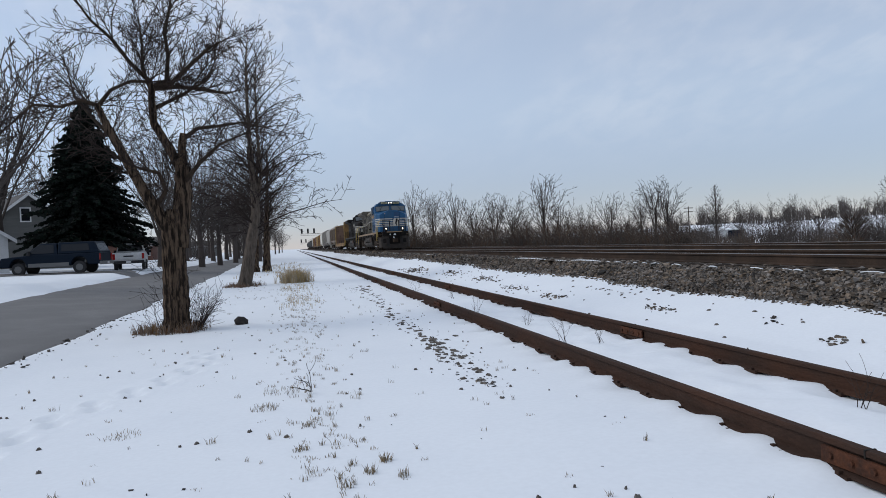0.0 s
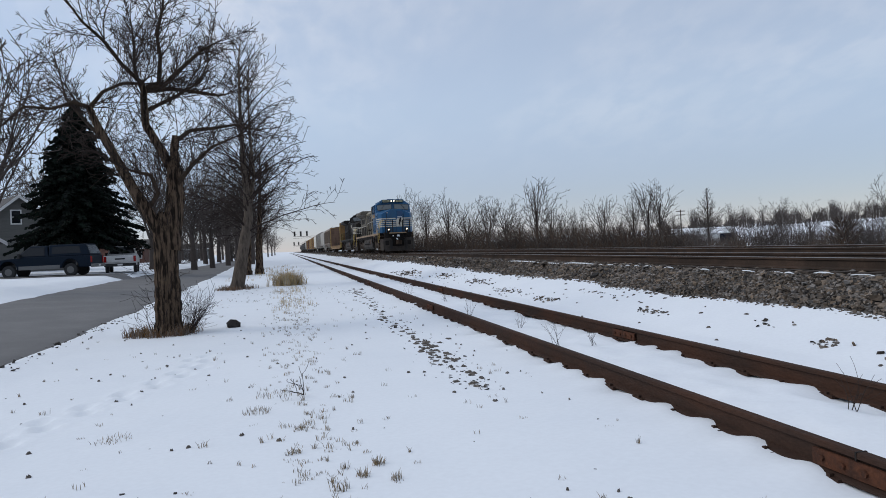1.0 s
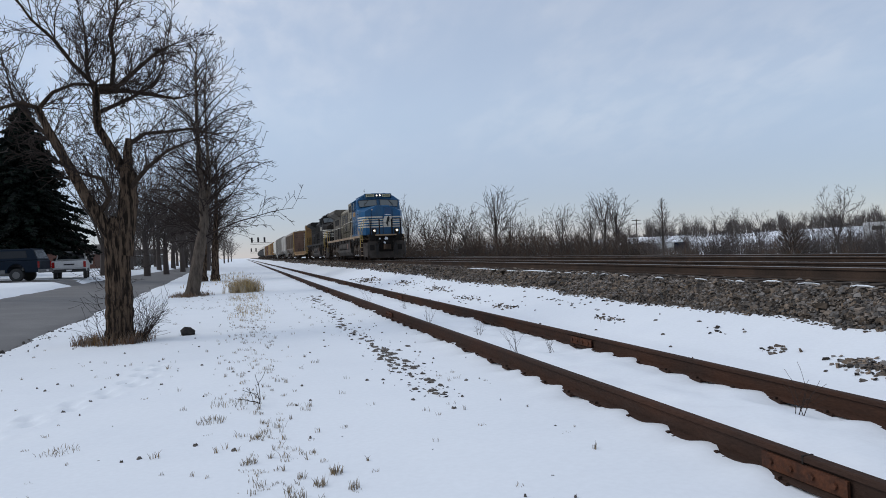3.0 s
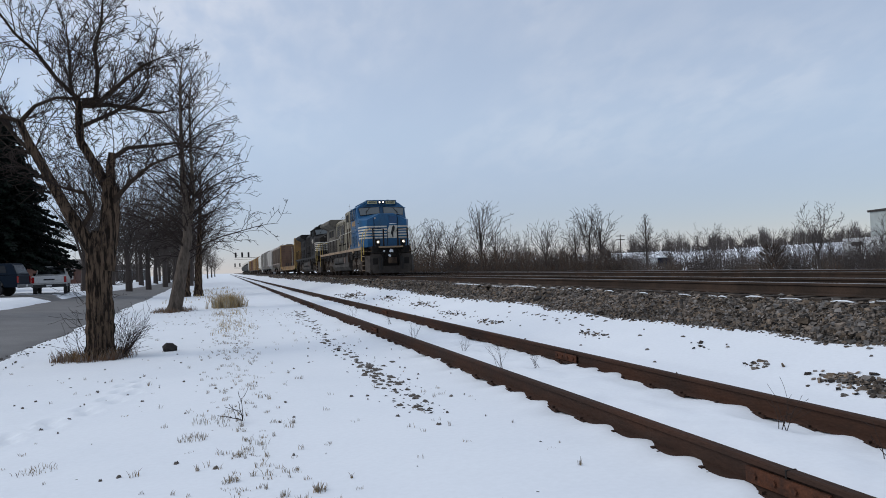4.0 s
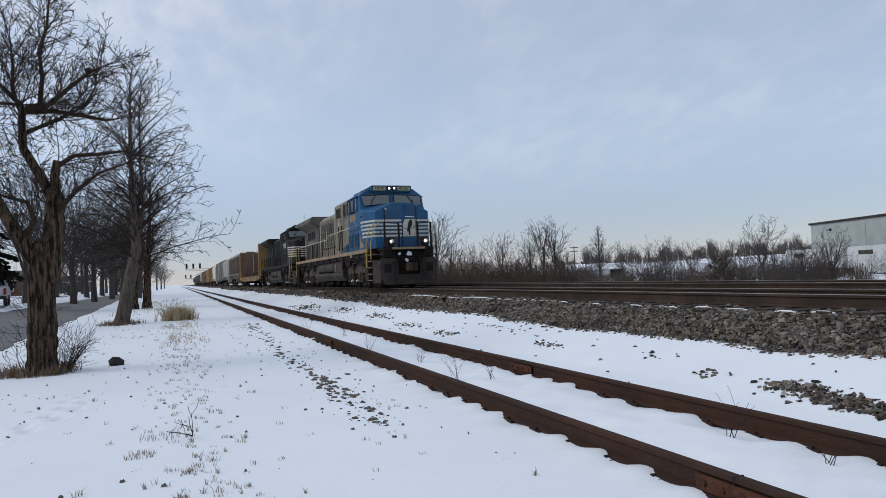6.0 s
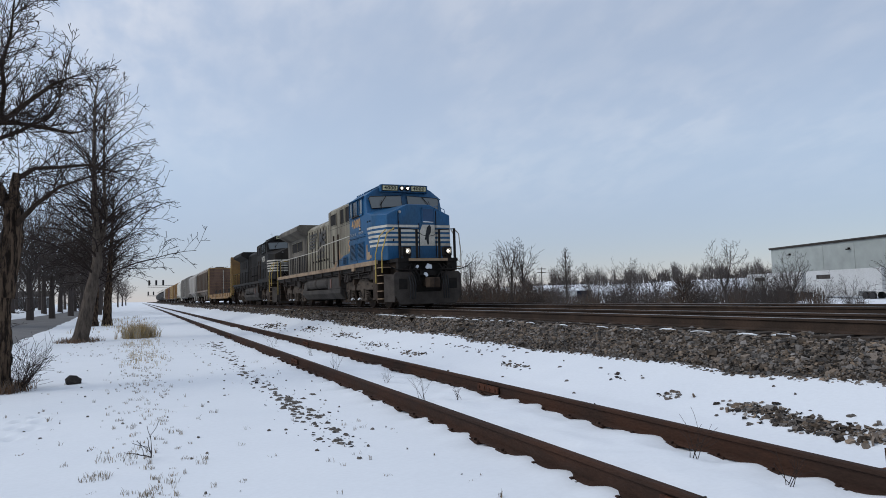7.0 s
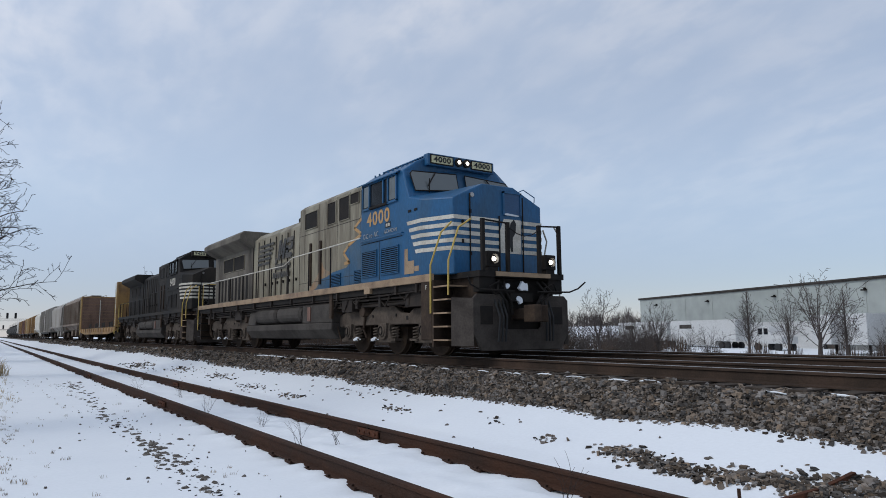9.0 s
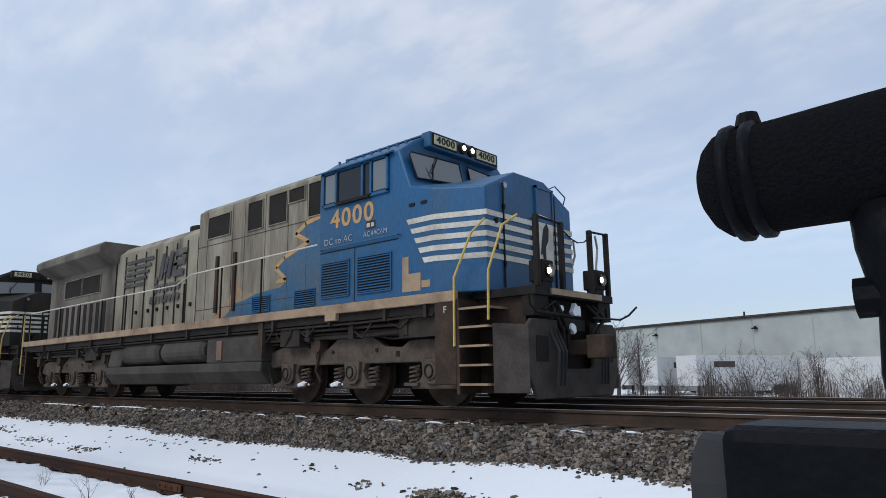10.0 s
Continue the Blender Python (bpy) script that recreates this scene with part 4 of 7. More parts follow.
    for sx in (-1, 1):
        for y0, y1 in ((9.35, 11.3), (11.45, 13.4)):
            part("air_reservoir", Shape().tube([(sx * 1.18, y0, 1.10), (sx * 1.18, y0 + 0.1, 1.10), (sx * 1.18, y1 - 0.1, 1.10), (sx * 1.18, y1, 1.10)], [0.2, 0.27, 0.27, 0.2], 18), TANK, L, smooth=False)
        part("tank_gauge", Shape().box(sx * 1.40, sx * 1.43, 8.55, 8.75, 0.86, 1.26), BROWNP, L, "dull red fuel gauge cover")
    for yc in (4.62, 17.1):
        loco_truck(L, yc)
    # front end: pilot plough, step wells, coupler
    part("front_platform", Shape().box(-1.12, 1.12, 0.86, 2.0, 1.60, 1.72), DARKSTEEL, L)
    part("platform_edge", Shape().box(-0.72, 0.72, 0.83, 0.87, 1.62, 1.71), TANP, L, "worn tan platform edge")
    pl = [(-1.05, 0.14), (1.05, 0.14), (1.26, 0.50), (1.26, 1.16), (1.16, 1.26), (0.50, 1.26), (0.50, 0.62), (0.44, 0.56), (-0.44, 0.56), (-0.50, 0.62), (-0.50, 1.26), (-1.16, 1.26), (-1.26, 1.16), (-1.26, 0.50)]
    part("plough", Shape().prism(pl, "y", 0.90, 0.97), PLOUGH, L, "scuffed dark snow plough", 0.02, fix=True)
    for sx in (-1, 1):
        part("plough_wing", Shape().add([(sx * 1.25, 0.90, 0.24), (sx * 1.46, 1.36, 0.24), (sx * 1.46, 1.36, 1.20), (sx * 1.25, 0.90, 1.17), (sx * 1.19, 0.96, 0.24), (sx * 1.40, 1.39, 0.24), (sx * 1.40, 1.39, 1.20), (sx * 1.19, 0.96, 1.17)],
                                        [(0, 1, 2, 3), (4, 5, 6, 7), (0, 1, 5, 4), (1, 2, 6, 5), (2, 3, 7, 6), (3, 0, 4, 7)]), PLOUGH, L, fix=True)
        part("plough_slot", Shape().box(sx * 0.78, sx * 1.08, 0.888, 0.905, 0.66, 1.02), DARKSTEEL, L)
        s = Shape()
        for k in range(3):
            s.tube([(sx * (0.72 - 0.1 * k), 0.92, 1.16), (sx * (0.70 - 0.09 * k), 0.76, 0.8), (sx * (0.72 - 0.09 * k), 0.80, 0.32)], 0.022, 5)
        part("air_hose", s, RUBBER, L, "hanging rubber air hoses")
        # step well
        w = part("step_well", Shape().box(sx * 0.98, sx * 1.02, 1.10, 2.0, 0.22, 1.60).box(sx * 1.02, sx * 1.5, 1.94, 2.0, 0.22, 1.58), GRIME, L)
        for i in range(5):
            st = part("step", Shape().box(sx * 1.02, sx * 1.50, 1.42, 1.94, 0.34 + 0.27 * i, 0.365 + 0.27 * i), DARKSTEEL, w)
            part("step_edge", Shape().box(sx * 1.48, sx * 1.51, 1.42, 1.94, 0.34 + 0.27 * i, 0.372 + 0.27 * i).box(sx * 1.02, sx * 1.50, 1.405, 1.425, 0.34 + 0.27 * i, 0.372 + 0.27 * i), TANP, st, "tan-painted step edge")
        part("step_side", Shape().box(sx * 1.38, sx * 1.51, 2.0, 2.42, 0.35, 1.58), GRIME, L, bevel=0.02)
        rail = YELLOWP if sx < 0 else WHITEP
        part("corner_handrail", Shape().tube([(sx * 1.52, 2.02, 0.9), (sx * 1.53, 2.0, 1.9), (sx * 1.45, 1.72, 2.55), (sx * 1.25, 1.62, 2.78)], 0.02, 6), rail, L, "yellow bent handrail" if sx < 0 else "white bent handrail")
        part("corner_handrail", Shape().tube([(sx * 1.50, 1.40, 1.25), (sx * 1.50, 1.38, 1.95), (sx * 1.36, 1.22, 2.6), (sx * 1.12, 1.12, 2.78)], 0.02, 6), rail, L, "yellow bent handrail" if sx < 0 else "white bent handrail")
        # ditch lamps
        d = part("ditch_light", Shape().box(sx * 0.76 - 0.15, sx * 0.76 + 0.15, 0.86, 1.10, 1.80, 2.12), DARKSTEEL, L, "boxed ditch light, lit" if lead else "boxed ditch light", 0.02)
        part("lens", Shape().tube([(sx * 0.76, 0.87, 1.96), (sx * 0.76, 0.83, 1.96)], [0.052, 0.04], 16), LAMP if lead else GLASS, d)
        part("reflector", Shape().tube([(sx * 0.76, 0.87, 1.96), (sx * 0.76, 0.81, 1.96)], [0.07, 0.10], 16, False), RAILDARKISH, d, "bright reflector bowl")
        part("lamp_bracket", Shape().box(sx * 0.76 - 0.12, sx * 0.76 + 0.12, 0.88, 1.05, 1.70, 1.81), DARKSTEEL, d)
        # end rail posts and sheet
        part("end_post", Shape().box(sx * 0.42 - 0.035, sx * 0.42 + 0.035, 0.80, 0.87, 1.72, 2.72), DARKSTEEL, L)
        part("end_post", Shape().box(sx * 1.02 - 0.035, sx * 1.02 + 0.035, 0.84, 0.91, 1.72, 2.76), DARKSTEEL, L)
        part("end_rail", Shape().tube([(sx * 1.02, 0.87, 2.74), (sx * 0.42, 0.83, 2.70)], 0.018, 6), DARKSTEEL, L)
        part("cut_lever", Shape().tube([(sx * 0.3, 0.78, 1.32), (sx * 1.2, 0.78, 1.34), (sx * 1.42, 0.74, 1.42), (sx * 1.56, 0.66, 1.56)], 0.018, 5), DARKSTEEL, L)
    part("chain", Shape().tube([(-0.42, 0.82, 2.62), (-0.2, 0.80, 2.50), (0.0, 0.80, 2.46), (0.2, 0.80, 2.50), (0.42, 0.82, 2.62)], 0.012, 4), DARKSTEEL, L)
    cp = Shape().box(-0.14, 0.14, 0.55, 1.3, 0.76, 0.98).prism([(-0.24, 0.60), (-0.20, 0.32), (-0.04, 0.28), (0.02, 0.40), (0.20, 0.35), (0.24, 0.46), (0.12, 0.62)], "z", 0.70, 1.04)
    part("coupler", cp, GRIME, L, "rusty knuckle coupler", 0.02, fix=True)
    s = Shape().box(-1.0, 1.0, 1.1, 1.4, 0.5, 1.6).box(-0.3, 0.3, 0.92, 1.1, 1.12, 1.30).box(-1.1, -0.72, 0.9, 1.1, 1.30, 1.6).box(0.72, 1.1, 0.9, 1.1, 1.30, 1.6)
    for x in (-0.6, -0.45, 0.42, 0.58):
        s.tube([(x, 0.95, 1.55), (x * 1.2, 0.80, 1.35), (x * 0.8, 0.82, 1.1), (x * 0.7, 0.85, 0.85)], 0.028, 6)
    for x in (-0.75, 0.7):
        s.tube([(x - 0.14, 0.86, 1.40), (x + 0.1, 0.83, 1.52), (x + 0.2, 0.86, 1.35), (x, 0.83, 1.26), (x - 0.14, 0.86, 1.40)], 0.02, 5)
    part("end_gear", s, DARKSTEEL, L, "dark hoses and fittings on the end sill", 0.01)
    for i, (x, z, w) in enumerate(((0.04, 1.43, 0.24), (-0.08, 1.16, 0.16), (-0.40, 1.42, 0.12))):
        rnd, s, n = random.Random(i + 3), Shape(), 9
        out = [(x + w * rnd.uniform(0.35, 0.62) * math.cos(2 * math.pi * k / n), z + w * rnd.uniform(0.25, 0.6) * math.sin(2 * math.pi * k / n)) for k in range(n)]
        s.prism(out, "y", 0.885, 0.95)
        part("snow_clump", s, SNOW, L, "snow packed on the end gear")
    # rear end
    part("rear_pilot", Shape().box(-1.35, 1.35, 20.75, 20.85, 0.3, 1.62).box(-0.14, 0.14, 20.8, 21.55, 0.76, 0.98), GRIME, L)
    part("rear_rail", Shape().tube([(-1.3, 20.8, 1.7), (-1.3, 20.8, 2.7), (1.3, 20.8, 2.7), (1.3, 20.8, 1.7)], 0.02, 6), YELLOWP, L)
    for sx in (-1, 1):
        for i in range(4):
            part("rear_step", Shape().box(sx * 1.05, sx * 1.5, 20.25, 20.7, 0.40 + 0.28 * i, 0.43 + 0.28 * i), DARKSTEEL, L)
        part("rear_handrail", Shape().tube([(sx * 1.5, 20.72, 0.7), (sx * 1.5, 20.72, 2.6)], 0.02, 6), YELLOWP, L)
    return L


lead = locomotive(BLUE, CREAM, TANP, "4000", True)
tagged(lead, "blue and dirty cream diesel locomotive with lit headlights", "locomotive", "train")
TRAIN.append((lead, 0.0))
second = locomotive(BLACKP, BLACKP, BLACKP, "9420", False)
tagged(second, "sooty black diesel locomotive with white nose stripes behind the leader", "locomotive", "train")
TRAIN.append((second, 21.55))


# ---- freight cars: y = 0 at the front end, z = 0 at the rail head ----
def car_truck(parent, yc):
    for dy in (-0.88, 0.88):
        wheelset(parent, yc + dy, 0.42)
    for sx in (-1, 1):
        out = [(-1.25, 0.62), (-1.0, 0.66), (-0.45, 0.86), (0.45, 0.86), (1.0, 0.66), (1.25, 0.62), (1.2, 0.38), (0.9, 0.42), (0.4, 0.24), (-0.4, 0.24), (-0.9, 0.42), (-1.2, 0.38)]
        part("truck_frame", Shape().prism([(yc + a, b) for a, b in out], "x", sx * 0.95, sx * 1.08), GRIME, parent, fix=True)
    part("bolster", Shape().box(-1.0, 1.0, yc - 0.25, yc + 0.25, 0.55, 0.95), DARKSTEEL, parent)


def car_base(name, length, inset=1.9):
    c = empty(name)
    for yc in (inset + 0.5, length - inset - 0.5):
        car_truck(c, yc)
    part("centre_sill", Shape().box(-0.25, 0.25, 0.0, length, 0.72, 1.05).box(-0.13, 0.13, -0.35, 0.0, 0.78, 0.98).box(-0.13, 0.13, length, length + 0.35, 0.78, 0.98), DARKSTEEL, c)
    return c


def ladder(parent, x, y, z0, z1, material):
    s = Shape()
    for dx in (-0.2, 0.2):
        s.tube([(x, y + dx, z0), (x, y + dx, z1)], 0.014, 4)
    for i in range(int((z1 - z0) / 0.38)):
        s.tube([(x, y - 0.2, z0 + 0.2 + 0.38 * i), (x, y + 0.2, z0 + 0.2 + 0.38 * i)], 0.011, 4)
    part("ladder", s, material, parent)


RUSTWOOD = mat("rust_stained_boards", (0.17, 0.105, 0.075), 0.9, spec=0.15, other=(0.09, 0.06, 0.045), amount=0.8, scale=1.4, fine=18, bump=0.2, stretch=(1, 1, 0.4))


def bulkhead_flat(length=22.6):
    c = car_base("bulkhead_flat_car", length)
    part("deck", Shape().box(-1.45, 1.45, 0.4, length - 0.4, 1.02, 1.16), TIE, c, "bare wooden deck")
    for sx in (-1, 1):
        part("side_sill", Shape().prism([(0.4, 1.1), (length - 0.4, 1.1), (length - 0.4, 0.85), (length - 4, 0.6), (4, 0.6), (0.4, 0.85)], "x", sx * 1.40, sx * 1.52), CARYELLOW, c, "worn yellow side sill", fix=True)
        for i in range(14):
            part("stake_pocket", Shape().box(sx * 1.52, sx * 1.56, 1.6 + 1.45 * i, 1.75 + 1.45 * i, 0.78, 1.12), CARYELLOW, c)
    for y0, y1, yi in ((0.3, 0.62, 0.64), (length - 0.62, length - 0.3, length - 0.64)):
        b = part("bulkhead", Shape().box(-1.5, 1.5, y0, y1, 1.1, 4.30), CARYELLOW, c, "yellow steel end bulkhead", 0.02)
        for i in range(9):
            part("lining_board", Shape().box(-1.42, 1.42, min(yi, yi - 0.02 * (1 if yi > 10 else -1)), max(yi, yi - 0.02 * (1 if yi > 10 else -1)), 1.2 + 0.335 * i, 1.52 + 0.335 * i), RUSTWOOD, b)
        for x in (-1.46, -0.7, 0.0, 0.7, 1.46):
            part("rib", Shape().box(x - 0.06, x + 0.06, y0 - 0.12 if y0 < 5 else y1, y0 if y0 < 5 else y1 + 0.12, 1.1, 4.2), CARYELLOW, b)
        ladder(c, -1.55, (y0 + y1) / 2, 0.6, 4.2, YELLOWP)
    part("strap", Shape().box(0.1, 0.16, length - 0.70, length - 0.67, 1.16, 4.0), WHITEP, c, "hanging pale strap")
    for i in range(12):
        part("stake", Shape().tube([(-1.2 + 0.1 * (i % 3), 4 + 1.4 * i, 1.16), (-1.2 + 0.1 * (i % 3), 4 + 1.4 * i, 1.55)], 0.05, 5), TANK, c)
    return c


def hopper_car(length, paint, ribs, roof, label, covered=True):
    c = car_base("covered_hopper_car" if covered else "open_hopper_car", length)
    h = 4.45 if covered else 4.05
    sec = [(-1.5, 1.75), (-1.0, 1.1), (1.0, 1.1), (1.5, 1.75), (1.5, h - 0.5), (1.25, h - 0.1), (0.7, h), (-0.7, h), (-1.25, h - 0.1), (-1.5, h - 0.5)]
    body = Shape()
    n = len(sec)
    pts = [(x, 1.0 if z > 2.2 else 2.9, z) for x, z in sec] + [(x, length - (1.0 if z > 2.2 else 2.9), z) for x, z in sec]
    body.add(pts, [tuple(range(n))[::-1], tuple(range(n, 2 * n))] + [(i, (i + 1) % n, n + (i + 1) % n, n + i) for i in range(n)])
    part("hopper_body", body, paint, c, "", 0.03, fix=True)
    for sx in (-1, 1):
        for i in range(ribs):
            y = 1.2 + i * (length - 2.5) / max(ribs - 1, 1)
            part("rib", Shape().box(sx * 1.5, sx * 1.58, y, y + 0.09, 1.75, h - 0.5), paint, c)
        part("side_sill", Shape().box(sx * 1.4, sx * 1.52, 0.3, length - 0.3, 1.55, 1.75), paint, c)
        for y in (0.35, length - 0.45):
            part("end_post", Shape().box(sx * 1.35, sx * 1.45, y, y + 0.1, 1.05, h - 0.4), paint, c)
    for k in range(3):
        y = length * (0.28 + 0.22 * k)
        part("outlet_gate", Shape().prism([(y - 1.3, 1.3), (y + 1.3, 1.3), (y + 0.4, 0.45), (y - 0.4, 0.45)], "x", -0.9, 0.9), paint, c, fix=True)
    for y in (0.4, length - 0.4):
        d = 1 if y < 5 else -1
        part("slope_sheet", Shape().add([(-1.4, y, 2.6), (1.4, y, 2.6), (1.4, y + d * 2.5, 1.2), (-1.4, y + d * 2.5, 1.2), (-1.4, y, 2.55), (1.4, y, 2.55), (1.4, y + d * 2.5, 1.15), (-1.4, y + d * 2.5, 1.15)],
                                        [(0, 1, 2, 3), (4, 5, 6, 7), (0, 1, 5, 4), (1, 2, 6, 5), (2, 3, 7, 6), (3, 0, 4, 7)]), paint, c, fix=True)
    if roof:
        s = Shape()
        for sx in (-1, 1):
            s.tube([(sx * 0.9, 0.6, h + 0.12), (sx * 0.9, length - 0.6, h + 0.12)], 0.02, 4)
            for i in range(8):
                s.tube([(sx * 0.9, 0.6 + i * (length - 1.2) / 7, h - 0.05), (sx * 0.9, 0.6 + i * (length - 1.2) / 7, h + 0.12)], 0.015, 4)
        s.box(-0.45, 0.45, 0.6, length - 0.6, h, h + 0.08)
        part("roof_walk", s, paint, c)
    ladder(c, -1.56, 0.8, 1.0, h - 0.4, paint)
    tagged(c, label, "freight car", "train")
    return c


def box_car(length, h, paint, label):
    c = car_base("box_car", length)
    part("car_body", Shape().prism([(-1.48, 1.05), (1.48, 1.05), (1.48, h - 0.25), (0.9, h), (-0.9, h), (-1.48, h - 0.25)], "y", 0.2, length - 0.2), paint, c, "", 0.03, fix=True)
    for sx in (-1, 1):
        d = part("sliding_door", Shape().box(sx * 1.48, sx * 1.56, length / 2 - 1.5, length / 2 + 1.5, 1.1, h - 0.4), paint, c, "", 0.02)
        for o in (-1.4, 1.3):
            part("door_bar", Shape().box(sx * 1.56, sx * 1.60, length / 2 + o, length / 2 + o + 0.1, 1.2, h - 0.5), DARKSTEEL, d)
        for i in range(16):
            y = 0.4 + i * (length - 0.9) / 15
            if abs(y - length / 2) > 1.6:
                part("rib", Shape().box(sx * 1.48, sx * 1.55, y, y + 0.1, 1.1, h - 0.3), paint, c)
        part("side_sill", Shape().prism([(0.2, 1.06), (length - 0.2, 1.06), (length - 3.5, 0.8), (3.5, 0.8)], "x", sx * 1.40, sx * 1.5), DARKSTEEL, c, fix=True)
    ladder(c, -1.56, 0.75, 0.7, h - 0.4, paint)
    tagged(c, label, "freight car", "train")
    return c


def tank_car(length, label):
    c = car_base("tank_car", length)
    part("tank", Shape().tube([(0, 0.6, 2.55), (0, 0.8, 2.55), (0, 1.1, 2.55), (0, length - 1.1, 2.55), (0, length - 0.8, 2.55), (0, length - 0.6, 2.55)], [0.6, 1.2, 1.5, 1.5, 1.2, 0.6], 24), BLACKP, c, smooth=False)
    part("dome", Shape().tube([(0, length / 2, 3.95), (0, length / 2, 4.45)], [0.55, 0.5], 12), BLACKP, c)
    part("platform", Shape().box(-1.2, 1.2, length / 2 - 1.2, length / 2 + 1.2, 4.02, 4.08), DARKSTEEL, c)
    part("dome_rail", Shape().tube([(-1.2, length / 2 - 1.2, 4.9), (1.2, length / 2 - 1.2, 4.9), (1.2, length / 2 + 1.2, 4.9), (-1.2, length / 2 + 1.2, 4.9), (-1.2, length / 2 - 1.2, 4.9)], 0.02, 4), DARKSTEEL, c)
    ladder(c, -1.5, length / 2, 0.9, 4.2, DARKSTEEL)
    tagged(c, label, "freight car", "train")
    return c


WEATHERTAN = mat("weathered_brown_grey_paint", (0.21, 0.165, 0.125), 0.75, other=(0.12, 0.078, 0.055), amount=0.9, scale=0.8, bump=0.08, stretch=(1, 1, 0.3))
LIGHTGREY = mat("pale_grey_car_paint", (0.31, 0.285, 0.25), 0.65, other=(0.17, 0.145, 0.12), amount=0.8, scale=0.7, bump=0.08, stretch=(1, 1, 0.3))
BUFF = mat("buff_car_paint", (0.42, 0.29, 0.13), 0.65, other=(0.28, 0.17, 0.08), amount=0.8, scale=0.6, bump=0.08, stretch=(1, 1, 0.3))


def build_consist():
    back = 43.1 + 0.05
    flat = tagged(bulkhead_flat(), "empty worn yellow bulkhead flat car with wooden deck", "freight car", "train")
    cars = [(flat, 22.6),
            (hopper_car(17.5, WEATHERTAN, 15, True, "weathered brown-grey ribbed covered hopper car with roof walk"), 17.5),
            (hopper_car(18.0, LIGHTGREY, 0, True, "pale grey smooth-sided covered hopper car with roof walk"), 18.0),
            (box_car(21.0, 4.75, LIGHTGREY, "tall grey ribbed box car with weathered sides"), 21.0),
            (hopper_car(17.0, WHITEP, 0, True, "dirty white covered hopper car with roof walk"), 17.0),
            (box_car(18.0, 4.6, CARYELLOW, "worn yellow box car with sliding door"), 18.0),
            (box_car(18.0, 4.6, BUFF, "faded buff box car with sliding door"), 18.0),
            (box_car(16.5, 4.4, BROWNP, "oxide brown box car with sliding door"), 16.5),
            (box_car(18.0, 4.6, CARYELLOW, "worn yellow box car with rust streaks"), 18.0),
            (hopper_car(17.0, LIGHTGREY, 0, True, "pale grey covered hopper car with roof walk"), 17.0)]
    for _ in range(7):
        cars.append((tank_car(17.0, "sooty black tank car with a top platform"), 17.0))
    for ob, length in cars:
        TRAIN.append((ob, back))
        back += length + 0.75


build_consist()
# ---- trees ----
def turned(d, angle, rnd):
    side = d.orthogonal().normalized()
    side = Matrix.Rotation(rnd.uniform(0, 2 * math.pi), 3, d) @ side
    return (d * math.cos(angle) + side * math.sin(angle)).normalized()


def grow(s, p, d, length, r, level, rnd, lift=0.1, density=1.0, bend=0.22, rmin=0.004):
    """A branch with its twigs."""
    segs = 6 if level > 1 else (5 if level == 1 else 3)
    pts, dirs = [Vector(p)], []
    for i in range(segs):
        d = (d + Vector((rnd.uniform(-bend, bend), rnd.uniform(-bend, bend), rnd.uniform(-bend, bend) + lift))).normalized()
        dirs.append(d.copy())
        pts.append(pts[-1] + d * (length / segs))
    radii = [max(r * (1 - 0.75 * i / segs), rmin) for i in range(segs + 1)]
    s.tube(pts, radii, 5 if r > 0.03 else 3, False)
    if level <= 0:
        return
    n = max(2, int(density * (3 + 2.6 * length)))
    for k in range(n):
        u = rnd.uniform(0.18, 1.0) * segs
        i = min(int(u), segs - 1)
        q = pts[i] + (pts[i + 1] - pts[i]) * (u - i)
        grow(s, q, turned(dirs[i], rnd.uniform(0.5, 1.15), rnd), length * rnd.uniform(0.34, 0.62) * (1.15 - 0.4 * u / segs), max(radii[i] * 0.55, rmin), level - 1, rnd, lift, density, bend, rmin)


def shoot(s, p, d, length, r, level, rnd, lift=0.03, gap=0.14, fine=0.0035, share=(0.28, 0.55), droop=0.0, wild=0.13):
    """A curved branch with side shoots set along it, down to short spurs."""
    segs = max(2, min(9, int(length / (gap * 1.1)) + 1)) if level > 0 else (1 if wild < 0.1 else 2)
    curl = Vector((rnd.uniform(-1, 1), rnd.uniform(-1, 1), rnd.uniform(-0.6, 0.6))) * wild * 0.75
    pts, dirs = [Vector(p)], []
    for i in range(segs):
        u = i / segs
        d = (d + curl + Vector((rnd.uniform(-wild, wild), rnd.uniform(-wild, wild), rnd.uniform(-wild, wild) + lift - droop * u))).normalized()
        dirs.append(d.copy())
        pts.append(pts[-1] + d * (length / segs))
    radii = [max(r * (1 - 0.72 * i / segs), fine) for i in range(segs + 1)]
    s.tube(pts, radii, 4 if r > 0.03 else 3, False)
    if level <= 0:
        return
    n = max(1, int(length / gap))
    for k in range(n):
        u = (0.12 + 0.88 * (k + rnd.random()) / n) * segs
        i = min(int(u), segs - 1)
        q = pts[i].lerp(pts[i + 1], u - i)
        side = turned(dirs[i], rnd.uniform(0.55, 1.05), rnd)
        shoot(s, q, side, length * rnd.uniform(*share) * (1.1 - 0.5 * u / segs), max(radii[i] * 0.5, fine), level - 1, rnd, lift, gap * 0.75, fine, share, droop, wild)


